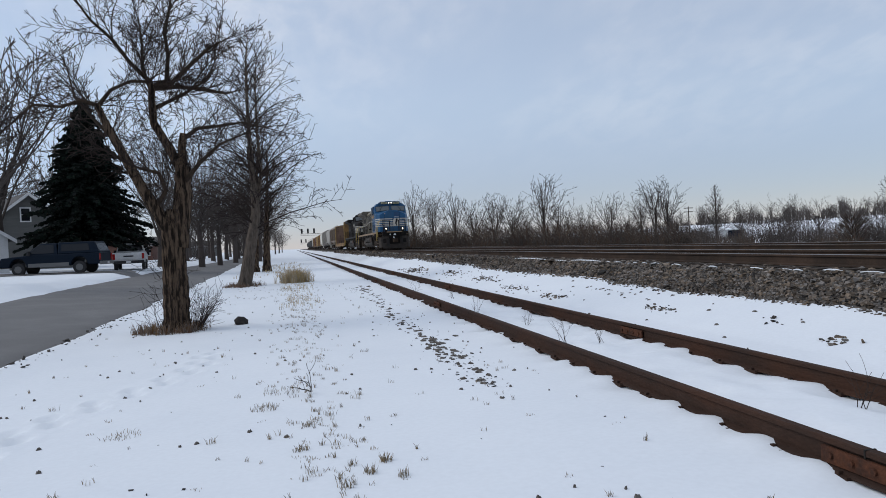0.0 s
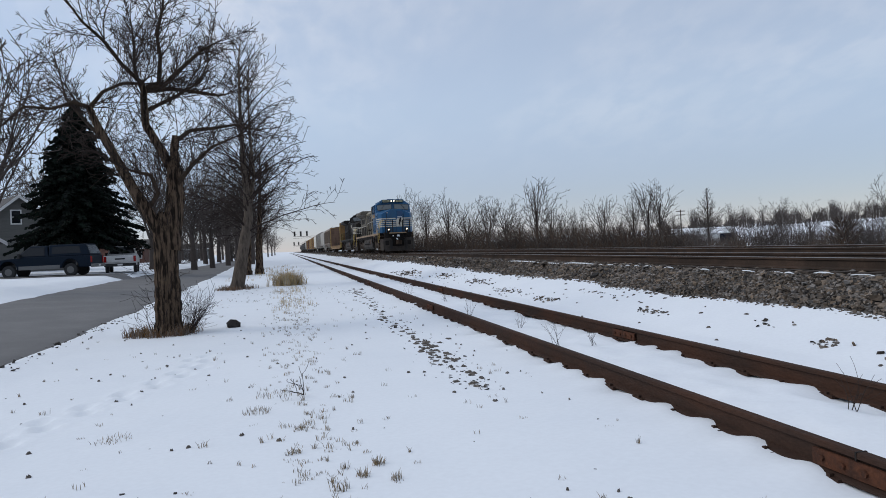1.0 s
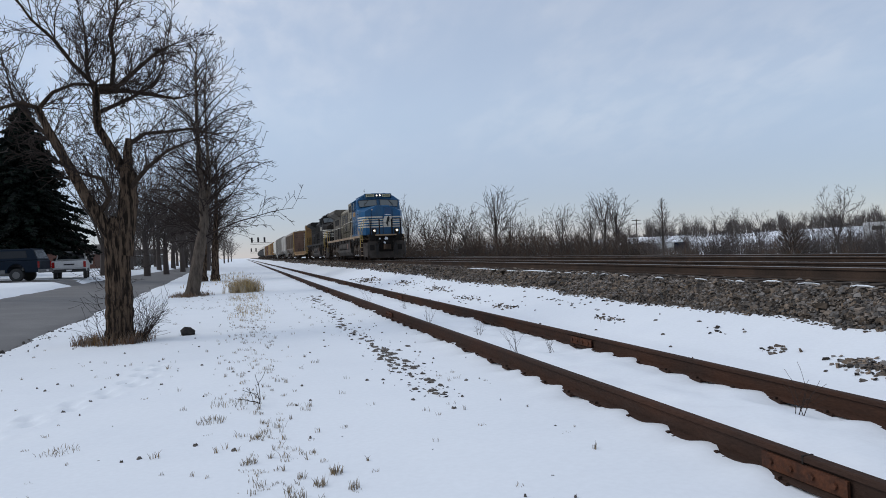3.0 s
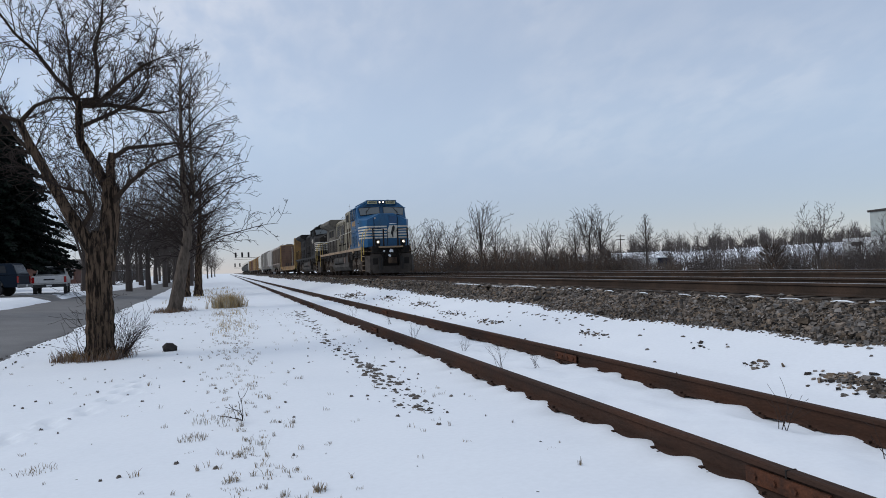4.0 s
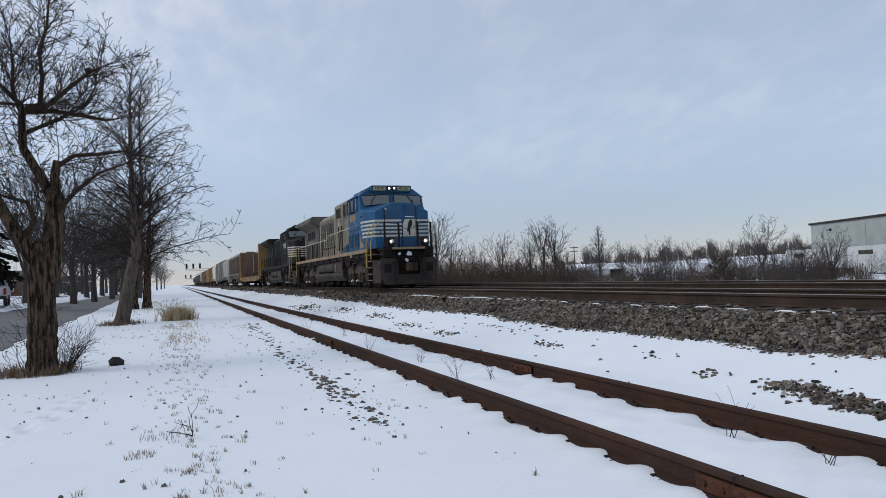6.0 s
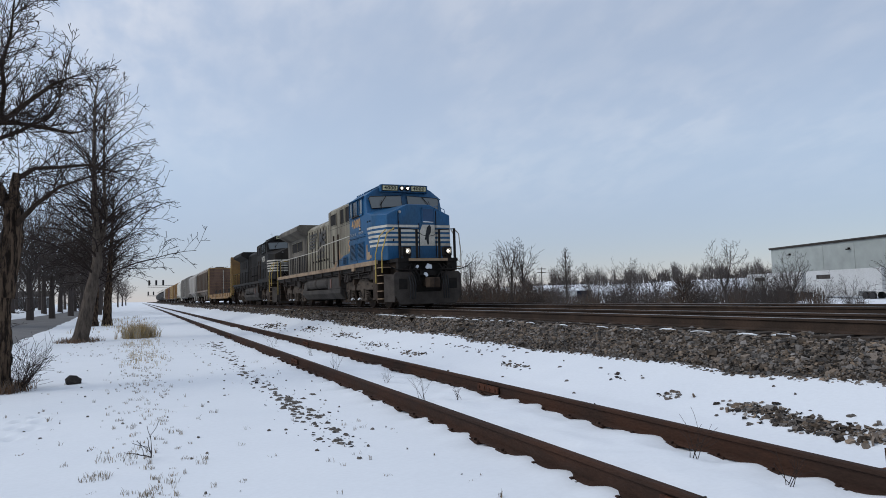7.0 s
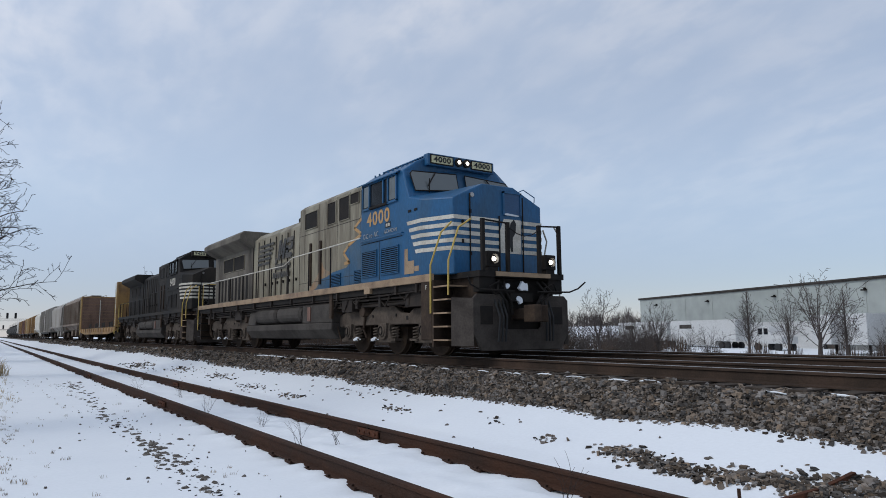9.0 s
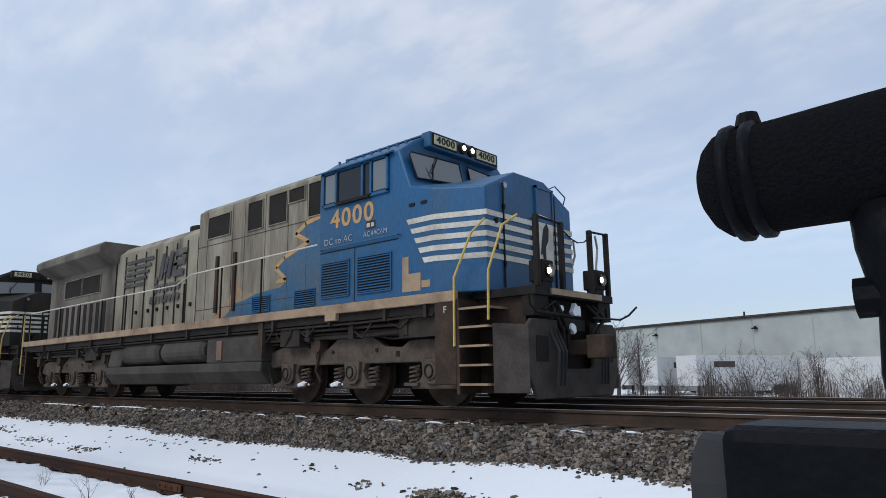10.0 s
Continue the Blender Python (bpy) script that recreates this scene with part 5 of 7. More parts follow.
def knotty(path, radii, rnd, n=12, fine=5):
    """A rugged trunk: a tube with ridged bark and swellings."""
    pts, rad = [], []
    for i in range(len(path) - 1):
        for k in range(fine):
            u = k / fine
            pts.append(Vector(path[i]).lerp(Vector(path[i + 1]), u))
            rad.append((radii[i] * (1 - u) + radii[i + 1] * u) * rnd.uniform(0.95, 1.06))
    pts.append(Vector(path[-1])); rad.append(radii[-1])
    s = Shape()
    s.tube(pts, rad, n)
    ridge = [rnd.uniform(-0.09, 0.09) for _ in range(n)]
    for i, p in enumerate(pts):
        for j in range(n):
            v = Vector(s.v[i * n + j])
            s.v[i * n + j] = tuple(p + (v - p) * (1 + ridge[j] * (1 if j % 2 else -1) + rnd.uniform(-0.035, 0.035)))
    return s


def street_tree():
    """The old tree by the road: a ridged trunk, two great limbs, a cut stub and a tangle of twigs."""
    rnd = random.Random(11)
    t = empty("bare_tree", (-2.35, 14.4, float(height(-2.35, 14.4)) - 0.03))
    tagged(t, "old bare tree with ridged bark and a sawn-off limb", "tree")
    part("trunk", knotty([(0, 0, -0.1), (0.0, 0, 0.12), (0.02, 0, 0.8), (0.01, 0, 1.55), (0.06, 0, 2.1), (0.09, 0, 2.45)], [0.33, 0.25, 0.222, 0.215, 0.24, 0.16], rnd, 40, 8), BARK, t, "thick furrowed trunk", smooth=True)
    limbs = [
        ("limb", [(0.05, 0, 1.85), (-0.48, -0.1, 2.87), (-0.81, -0.2, 3.6), (-1.04, -0.25, 4.1), (-1.19, -0.25, 4.48)], [0.19, 0.14, 0.11, 0.095, 0.075]),
        ("limb", [(0.10, 0, 1.7), (0.24, 0.05, 2.75), (0.25, 0.1, 3.32)], [0.25, 0.23, 0.20]),
        ("stub", [(0.25, 0.1, 3.25), (0.25, 0.12, 3.7), (0.30, 0.12, 3.98)], [0.12, 0.105, 0.095]),
        ("limb", [(0.22, 0.1, 3.25), (-0.03, 0.15, 3.76), (-0.27, 0.2, 4.21), (-0.29, 0.2, 4.71), (-0.26, 0.2, 5.0)], [0.15, 0.125, 0.11, 0.095, 0.09]),
        ("limb", [(-1.19, -0.25, 4.45), (-0.96, -0.1, 4.81), (-0.64, 0.05, 5.01), (-0.28, 0.2, 5.04)], [0.050, 0.038, 0.032, 0.03]),
        ("limb", [(-1.19, -0.25, 4.48), (-1.42, -0.4, 4.54), (-1.73, -0.6, 4.38), (-2.12, -0.8, 4.38), (-2.48, -0.9, 4.0)], [0.055, 0.045, 0.035, 0.028, 0.018]),
        ("limb", [(-0.24, 0.2, 4.95), (0.01, 0.2, 5.06), (0.06, 0.25, 5.6), (0.0, 0.3, 6.05), (0.14, 0.3, 6.61), (0.19, 0.35, 7.35)], [0.06, 0.05, 0.045, 0.038, 0.03, 0.015]),
        ("limb", [(-0.26, 0.2, 5.0), (-0.62, 0.05, 5.37), (-0.91, -0.1, 5.8), (-1.25, -0.2, 6.13), (-1.57, -0.4, 6.65)], [0.055, 0.045, 0.038, 0.028, 0.014]),
        ("limb", [(-0.2, 0.2, 4.95), (0.10, 0.1, 4.97), (0.58, -0.1, 5.36), (0.91, -0.2, 5.62), (1.15, -0.25, 5.74)], [0.06, 0.055, 0.045, 0.034, 0.016]),
        ("limb", [(-0.26, 0.2, 4.9), (0.24, 0.4, 4.99), (0.72, 0.6, 4.96), (1.10, 0.8, 4.94), (1.35, 0.9, 5.02)], [0.06, 0.05, 0.042, 0.030, 0.014]),
        ("limb", [(0.28, 0.1, 3.86), (0.57, 0.15, 4.09), (1.0, 0.2, 4.14), (1.45, 0.25, 4.22), (1.85, 0.3, 4.12)], [0.055, 0.045, 0.036, 0.026, 0.012]),
        ("limb", [(0.28, 0.0, 2.98), (0.64, -0.3, 3.35), (1.04, -0.5, 3.66), (1.48, -0.8, 3.79)], [0.06, 0.05, 0.036, 0.02]),
        ("limb", [(-0.28, -0.05, 2.48), (-0.02, -0.3, 2.81), (-0.11, -0.4, 3.14), (-0.47, -0.45, 3.24)], [0.055, 0.05, 0.045, 0.03]),
        ("limb", [(-0.9, -0.2, 3.8), (-1.4, 0.4, 4.3), (-1.9, 0.9, 4.9), (-2.1, 1.2, 5.6)], [0.05, 0.04, 0.03, 0.014]),
        ("limb", [(-0.25, 0.2, 4.5), (0.25, 0.7, 4.9), (0.7, 1.1, 5.3), (0.9, 1.4, 5.9)], [0.055, 0.04, 0.03, 0.014]),
        ("limb", [(-0.3, 0.2, 4.9), (-0.5, 0.6, 5.4), (-0.55, 0.9, 6.0), (-0.6, 1.0, 6.5)], [0.05, 0.04, 0.03, 0.012]),
    ]
    tw = Shape()
    for name, path, radii in limbs:
        great = radii[0] > 0.1
        radii = [r * (0.74 if great else 0.85) for r in radii]
        part(name, knotty(path, radii, rnd, 16 if great else 8, 5), BARK if great else LIMB, t, "sawn-off stub" if name == "stub" else "", smooth=True)
        if name == "stub":
            continue
        pts = [Vector(q) for q in path]
        for i, (a, b) in enumerate(zip(pts[:-1], pts[1:])):
            if great and i == 0:
                continue
            for _ in range(max(1, round((b - a).length / (0.20 if great else 0.125)))):
                d = turned((b - a).normalized(), rnd.uniform(0.5, 1.1), rnd)
                d = (d + Vector((0, 0, 0.15))).normalized()
                q = a.lerp(b, rnd.random())
                shoot(tw, q, d, rnd.uniform(0.5, 1.5 if q.x < 0.4 else 1.0), rnd.uniform(0.009, 0.016), 2, rnd, 0.03, 0.13, 0.0055)
        if not great:
            d = (pts[-1] - pts[-2]).normalized()
            for _ in range(2):
                shoot(tw, pts[-1], turned(d, rnd.uniform(0.0, 0.3), rnd), rnd.uniform(0.7, 1.2), max(radii[-1] * 0.9, 0.012), 2, rnd, 0.03, 0.11, 0.0055)
    part("crown", tw, TWIG, t, "tangle of thin dark twigs")
    shoots = Shape()
    for i in range(60):
        a = rnd.uniform(0, 2 * math.pi)
        grow(shoots, (0.27 * math.cos(a), 0.27 * math.sin(a), rnd.uniform(0, 2.6)), Vector((math.cos(a) * 0.6, math.sin(a) * 0.6, rnd.uniform(-0.4, 1))).normalized(), rnd.uniform(0.2, 0.6), 0.006, 1, rnd, 0.1, 0.5, rmin=0.003)
    for i in range(70):
        a = rnd.uniform(-0.6, 1.2) if i < 50 else rnd.uniform(0, 2 * math.pi)
        grow(shoots, (0.42 * math.cos(a), 0.42 * math.sin(a), 0), Vector((math.cos(a) * 0.5, math.sin(a) * 0.5, 1)).normalized(), rnd.uniform(0.4, 1.0), 0.005, 1, rnd, 0.03, 0.5, rmin=0.003)
    part("undergrowth", shoots, TWIG, t, "thin suckers round the trunk foot")
    nest = Shape()
    for i in range(60):
        a, b = rnd.uniform(0, 6.3), rnd.uniform(0, 6.3)
        c = Vector((0.93, -0.2, 5.64))
        nest.tube([c + Vector((math.cos(a), math.sin(a), rnd.uniform(-0.5, 0.6))) * 0.10, c + Vector((math.cos(b), math.sin(b), rnd.uniform(-0.5, 0.6))) * 0.10], 0.006, 3, False)
    tagged(part("bird_nest", nest, TWIG, at=t.location), "small twig bird nest in a fork", "nest")


street_tree()


def drooping_tree(name, x, y, stems, rads, reach, seed, label, bark, spacing=0.17, fine=0.006, low=2.4):
    """A tree whose boughs rise from the stem, arch over and hang at their tips."""
    rnd = random.Random(seed)
    t = empty(name, (x, y, float(height(x, y)) - 0.05))
    tagged(t, label, "tree")
    tw = Shape()
    for i, (path, r) in enumerate(zip(stems, rads)):
        part("trunk" if i == 0 else "stem", knotty(path, r, rnd, 12, 5), bark, t, smooth=True)
        top = path[-1][2]
        p = [Vector(q) for q in path]
        for a, b, ra in zip(p[:-1], p[1:], r[:-1]):
            for k in range(max(1, round((b - a).length / spacing))):
                q = a.lerp(b, rnd.random())
                if q.z < low:
                    continue
                h, u = rnd.uniform(0, 2 * math.pi), q.z / top
                d = Vector((math.cos(h), math.sin(h), rnd.uniform(0.35, 1.0) + 0.9 * u * u)).normalized()
                shoot(tw, q, d, reach * rnd.uniform(0.55, 1.1) * (1.28 - 0.92 * u), max(min(ra * 0.3, 0.045), 0.018), 3, rnd, 0.02, 0.36, fine, (0.25, 0.46), 0.16)
    part("crown", tw, TWIG, t, "arching thin twigs that hang at their tips")
    return t


drooping_tree("bare_tree", -2.2, 30.7,
              [[(0, 0, -0.1), (0.12, 0, 0.4), (0.37, 0, 1.74), (0.67, 0, 3.2), (0.57, 0, 5.16), (0.52, 0, 7.6), (0.55, 0, 9.8), (0.68, 0, 10.8)], [(0.66, 0.1, 3.2), (0.95, 0.3, 5.0), (0.85, 0.5, 6.9), (0.88, 0.5, 9.0), (1.0, 0.5, 10.2)]],
              [[0.36, 0.27, 0.24, 0.19, 0.11, 0.07, 0.04, 0.02], [0.12, 0.08, 0.055, 0.03, 0.015]], 4.2, 21, "leaning bare tree with slender arching branches", GREYBARK, 0.135, 0.0085)
drooping_tree("bare_tree", -2.75, 50.0,
              [[(0, 0, -0.1), (0.0, 0, 0.5), (0.1, 0, 2.0), (0.2, 0, 4.0), (0.4, 0, 6.5), (0.6, 0, 9.2)], [(0.8, 0.3, -0.1), (0.8, 0.3, 0.5), (0.85, 0.3, 2.0), (1.0, 0.3, 4.5), (1.2, 0.4, 8.6)]],
              [[0.42, 0.29, 0.24, 0.18, 0.10, 0.03], [0.40, 0.27, 0.22, 0.14, 0.03]], 4.4, 22, "stout twin-trunked bare tree beside the road", BARK, 0.15, 0.012)


def far_tree(name, kind, seed, material, rmin=0.015):
    """A bare tree about 10 m tall for the distance."""
    rnd = random.Random(seed)
    t = empty(name)
    s, tw = Shape(), Shape()
    if kind == "round":
        s.tube([(0, 0, -0.6), (0.05, 0, 1.2), (0.0, 0.1, 3.0)], [0.24, 0.19, 0.12], 7)
        for k in range(17):
            a, w = k * 2.4, rnd.uniform(0.2, 1.25)
            shoot(tw, (0, 0.05, 1.4 + 0.12 * k), Vector((math.cos(a) * w, math.sin(a) * w, 1.0)).normalized(), rnd.uniform(5.6, 6.8) * (1.08 - 0.22 * w) - 0.1 * k, 0.046, 3, rnd, 0.04, 0.60, rmin, (0.26, 0.42), 0.0, 0.07)
    elif kind == "tall":
        s.tube([(0, 0, -0.6), (0.05, 0, 1.6), (-0.05, 0.1, 5.0)], [0.22, 0.17, 0.09], 7)
        for k in range(16):
            a, z = k * 2.4, 0.9 + 0.28 * k
            w = rnd.uniform(0.15, 0.6)
            shoot(tw, (0, 0.0, z), Vector((math.cos(a) * w, math.sin(a) * w, 1.0)).normalized(), (7.2 - 0.26 * k) * rnd.uniform(0.75, 1.05), 0.040, 3, rnd, 0.05, 0.60, rmin, (0.24, 0.40), 0.0, 0.07)
    elif kind == "cone":
        s.tube([(0, 0, -0.6), (0, 0, 3), (0, 0, 9.4)], [0.2, 0.15, 0.03], 7)
        for k in range(44):
            a, z = k * 2.4, 1.7 + 0.17 * k
            shoot(tw, (0, 0, z), Vector((math.cos(a) * 0.62, math.sin(a) * 0.62, 1.0)).normalized(), (4.3 - 0.085 * k) * rnd.uniform(0.75, 1.1), 0.034, 2, rnd, 0.05, 0.36, rmin, (0.25, 0.45), 0.0, 0.08)
    else:
        for k in range(20):
            a, w = rnd.uniform(0, 6.3), rnd.uniform(0.2, 0.9)
            shoot(tw, (rnd.uniform(-0.6, 0.6), rnd.uniform(-0.6, 0.6), -0.4), Vector((math.cos(a) * w, math.sin(a) * w, 1.0)).normalized(), rnd.uniform(5.0, 8.5), 0.045, 2, rnd, 0.03, 0.62, rmin, (0.22, 0.42), 0.0, 0.09)
        s.tube([(0, 0, -0.6), (0, 0, 1.0)], [0.2, 0.12], 6)
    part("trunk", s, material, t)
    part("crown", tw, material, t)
    return t


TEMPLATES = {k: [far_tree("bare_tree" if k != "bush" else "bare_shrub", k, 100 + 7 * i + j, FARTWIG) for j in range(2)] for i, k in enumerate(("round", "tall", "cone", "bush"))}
USED = set()


def plant(az, dist, top, kind, spin, label, category="tree", group=""):
    """A distant tree at a bearing and distance, reaching up to an angle of sight."""
    x, y = dist * math.sin(radians(az)), dist * math.cos(radians(az))
    z = float(height(x, y))
    tall = 1.5 + dist * math.tan(radians(top)) - z
    src = TEMPLATES[kind][spin % 2]
    k = max(tall, 0.8) / max(c[2] for part_ob in src.children for c in part_ob.bound_box)
    m = Matrix.LocRotScale((x, y, z), Euler((0, 0, spin * 1.7)), (k * 1.0, k * 1.0, k))
    if src.name in USED:
        ob = copy_thing(src, m)
        ob.matrix_basis = m
    else:
        USED.add(src.name)
        ob = src
        ob.matrix_basis = m
    tagged(ob, label, category, group)
    return ob


def plant_all():
    i = 0
    tl = "bare winter tree rising out of brown brush"
    for az, d, top, k in ((9.9, 95, 5.3, "tall"), (11.6, 98, 4.3, "tall"), (13.4, 95, 4.9, "tall"), (15.0, 97, 3.6, "round"), (16.7, 92, 4.0, "round"), (18.2, 95, 3.9, "round"), (19.4, 98, 2.6, "round"), (20.8, 92, 5.4, "tall"), (22.0, 96, 3.6, "tall"),
                          (23.0, 98, 2.4, "round"), (24.0, 100, 2.6, "round"), (26.2, 88, 3.5, "round"), (28.6, 100, 3.7, "tall"), (29.7, 100, 4.5, "tall"), (30.6, 101, 4.4, "tall"), (27.6, 100, 1.8, "round"), (31.8, 98, 1.3, "round")):
        plant(az, d, top, k, i, tl, "tree", "trees beyond the tracks"); i += 1
    for az, d, top, k in ((34.2, 75, 3.5, "cone"), (33.2, 78, 1.8, "bush"), (38.4, 70, 2.5, "bush"), (39.3, 84, 2.4, "round"), (41.2, 88, 2.0, "round"), (36.0, 92, 2.2, "round"), (43.6, 74, 1.9, "round"), (45.2, 66, 1.3, "bush"), (48.6, 60, 1.4, "bush"), (49.7, 58, 1.1, "bush"), (38.0, 72, 1.5, "bush"), (40.5, 80, 1.2, "bush"), (44.6, 70, 1.3, "bush"), (46.4, 60, 3.6, "round"), (47.5, 64, 0.9, "bush"), (49.0, 62, 1.9, "tall"), (50.0, 60, 1.9, "bush"),
                          (51.0, 60, 2.4, "round"), (52.6, 60, 0.9, "bush"), (54.6, 60, 0.5, "bush"), (57.6, 58, 3.1, "cone"), (60.3, 55, 3.0, "tall"), (62.3, 50, 4.4, "round"), (64.0, 46, 2.9, "cone"), (66.4, 50, 0.8, "bush"), (69.0, 52, 1.3, "tall"), (71.9, 42, 2.5, "bush"), (74.2, 45, 1.3, "bush"), (76.5, 46, 1.7, "tall"), (79.0, 45, 1.2, "bush"), (41.9, 78, 0.4, "bush"), (35.6, 74, 0.8, "bush"), (36.4, 90, 0.5, "bush"), (39.2, 92, 0.6, "bush"), (45.4, 82, 1.4, "bush"), (47.2, 75, 1.7, "tall"), (49.4, 72, 1.8, "bush")):
        plant(az, d, top, k, i, "slender bare tree in snowy weeds beyond the tracks" if k != "bush" else "leafless brown shrub in snowy weeds beyond the tracks", "tree" if k != "bush" else "shrub", "trees beyond the tracks"); i += 1
    rnd = random.Random(5)
    for k in range(16):
        az = 31.5 + 18.0 * (k + rnd.uniform(-0.4, 0.4)) / 16
        plant(az, rnd.uniform(420, 440), 1.5 + rnd.uniform(-0.2, 0.5), "tall", i, "grey bare tree on a distant snowy hill", "tree", "trees on the hill"); i += 1
    # the street side
    for az, d, top, k in ((-10.2, 59, 9.5, "round"), (-7.2, 66, 8.6, "round"), (-5.8, 73, 8.0, "round"), (-23.6, 33, 17.0, "round"), (-21.5, 85, 8.0, "round"), (-19.3, 92, 7.2, "round"), (-17.2, 96, 7.0, "tall"), (-12.8, 100, 6.6, "round"), (-9.0, 104, 6.2, "tall"),
                          (-4.6, 86, 7.0, "round"), (-3.9, 104, 6.0, "round"), (-3.2, 126, 5.2, "round"), (-2.6, 150, 4.4, "round"), (-2.0, 185, 3.4, "round"), (-1.5, 230, 2.6, "tall"), (-1.2, 280, 2.0, "round"), (-6.6, 120, 5.0, "tall"), (-8.0, 135, 4.6, "round"), (-14.8, 115, 5.4, "round"), (-3.7, 68, 8.4, "tall"), (-5.0, 140, 4.0, "round"), (-0.95, 340, 1.5, "round"), (-4.3, 170, 3.4, "bush"), (-2.9, 200, 2.6, "bush"), (-20.6, 55, 16.0, "round"), (-17.0, 70, 9.5, "round"), (-8.8, 74, 8.8, "round"), (-8.3, 90, 7.0, "round"), (-6.3, 92, 7.2, "round"), (-5.3, 108, 6.2, "round"), (-4.4, 122, 5.6, "round"), (-7.4, 110, 5.0, "bush"), (-3.55, 118, 4.4, "bush"), (-2.75, 96, 6.4, "round")):
        plant(az, d, top, k, i, "bare winter tree along the street", "tree", "street trees"); i += 1


plant_all()


def brush_belt():
    """The brown thicket under the far trees."""
    rnd = random.Random(8)
    s = Shape()
    for k in range(6500):
        az = rnd.uniform(8.0, 33.5)
        d = rnd.uniform(84, 99)
        x, y = d * math.sin(radians(az)), d * math.cos(radians(az))
        top = np.interp(az, [8, 11, 18.5, 27.6, 31, 33.5], [1.35, 1.3, 1.2, 0.85, 0.7, 0.1]) + 0.16 * math.sin(az * 2.1) + 0.12 * math.sin(az * 5.7)
        h = (2.4 + d * math.tan(radians(top))) * rnd.uniform(0.35, 1.05)
        z, lean = -1.0, rnd.uniform(-1.3, 1.3)
        p = [Vector((x, y, z)), Vector((x + lean * 0.4, y, z + h * 0.5)), Vector((x + lean + rnd.uniform(-0.4, 0.4), y, z + h))]
        s.tube(p, [0.03, 0.02, 0.008], 3, False)
        for q in range(5):
            c = p[0].lerp(p[1], rnd.uniform(0.3, 1.0)) if q < 3 else p[1].lerp(p[2], rnd.uniform(0.0, 0.8))
            s.tube([c, c + Vector((rnd.uniform(-0.9, 0.9), rnd.uniform(-0.5, 0.5), rnd.uniform(0.2, 0.9))) * h * 0.28], [0.018, 0.008], 3, False)
    ob = part("brush_thicket", s, BRUSH)
    tagged(ob, "dense brown leafless brush beyond the tracks", "brush", kind="stuff")
    s = Shape()
    for k in range(5200):
        az = rnd.uniform(32, 81)
        d = rnd.uniform(40, 62) if az > 47 else rnd.uniform(52, 100)
        x, y = d * math.sin(radians(az)), d * math.cos(radians(az))
        h = rnd.uniform(0.3, 1.25) * (0.85 if az < 52 else 1.0) * (1.0 + 0.7 * math.sin(az * 1.7) * math.sin(az * 0.61 + 1)) * (1.5 if az > 66 else 1.0)
        z = float(height(x, y)) - 0.1
        s.tube([(x, y, z), (x + rnd.uniform(-0.3, 0.3), y, z + h)], [0.022, 0.008], 3, False)
    for k in range(2400):
        az = rnd.uniform(30, 52)
        d = 100 + 300 * rnd.random() ** 1.5
        x, y = d * math.sin(radians(az)), d * math.cos(radians(az))
        if x > 96:
            h = rnd.uniform(0.6, 2.4)
        else:
            h = rnd.uniform(0.4, 1.5)
        z = float(height(x, y)) - 0.1
        s.tube([(x, y, z), (x + rnd.uniform(-0.6, 0.6), y, z + h)], [0.05, 0.02], 3, False)
    # clumps of taller brush among the weeds
    for c in range(46):
        az0, d0, tall = rnd.uniform(32.5, 52.5), rnd.uniform(62, 108), rnd.uniform(0.9, 2.5)
        for k in range(70):
            az, d = az0 + rnd.gauss(0, 0.55), d0 + rnd.gauss(0, 1.5)
            x, y = d * math.sin(radians(az)), d * math.cos(radians(az))
            z, h = float(height(x, y)) - 0.1, tall * rnd.uniform(0.5, 1.1)
            lean = rnd.gauss(0, 0.4)
            s.tube([(x, y, z), (x + lean * 0.5, y, z + h * 0.6), (x + lean, y, z + h)], [0.024, 0.016, 0.007], 3, False)
    w = Shape()
    for k in range(1700):
        az = rnd.uniform(30.5, 51)
        d = rnd.uniform(425, 480)
        x, y = d * math.sin(radians(az)), d * math.cos(radians(az))
        z = float(height(x, y)) - 0.5
        h = (7.6 + 3.4 * math.sin(az * 2.1) + 2.0 * math.sin(az * 5.3 + 1)) * rnd.uniform(0.4, 1.1)
        h = max(h, 2.5)
        lean = rnd.uniform(-0.8, 0.8)
        w.tube([(x, y, z), (x + lean * 0.3, y, z + h * 0.45)], [0.14, 0.09], 3, False)
        for q in range(4):
            a = rnd.uniform(-1, 1)
            w.tube([(x + lean * 0.25, y, z + h * rnd.uniform(0.25, 0.5)), (x + lean + a * 0.16 * h, y, z + h * 0.75), (x + lean + a * 0.24 * h, y, z + h * rnd.uniform(0.88, 1.0))], [0.06, 0.045, 0.02], 3, False)
    # distance haze is put into the paler twig colour
    tagged(part("hill_wood", w, mat("grey_hill_twigs", (0.10, 0.086, 0.080), 0.95, spec=0.1, other=(0.075, 0.064, 0.060), amount=0.7, scale=0.05, bump=0.0, island=0.3)), "thin leafless wood along a distant hill, paled by painted haze", "woods", kind="stuff")
    ob = part("weed_belt", s, BRUSH)
    tagged(ob, "brown dead weeds along the far side of the tracks", "weeds", kind="stuff")


brush_belt()


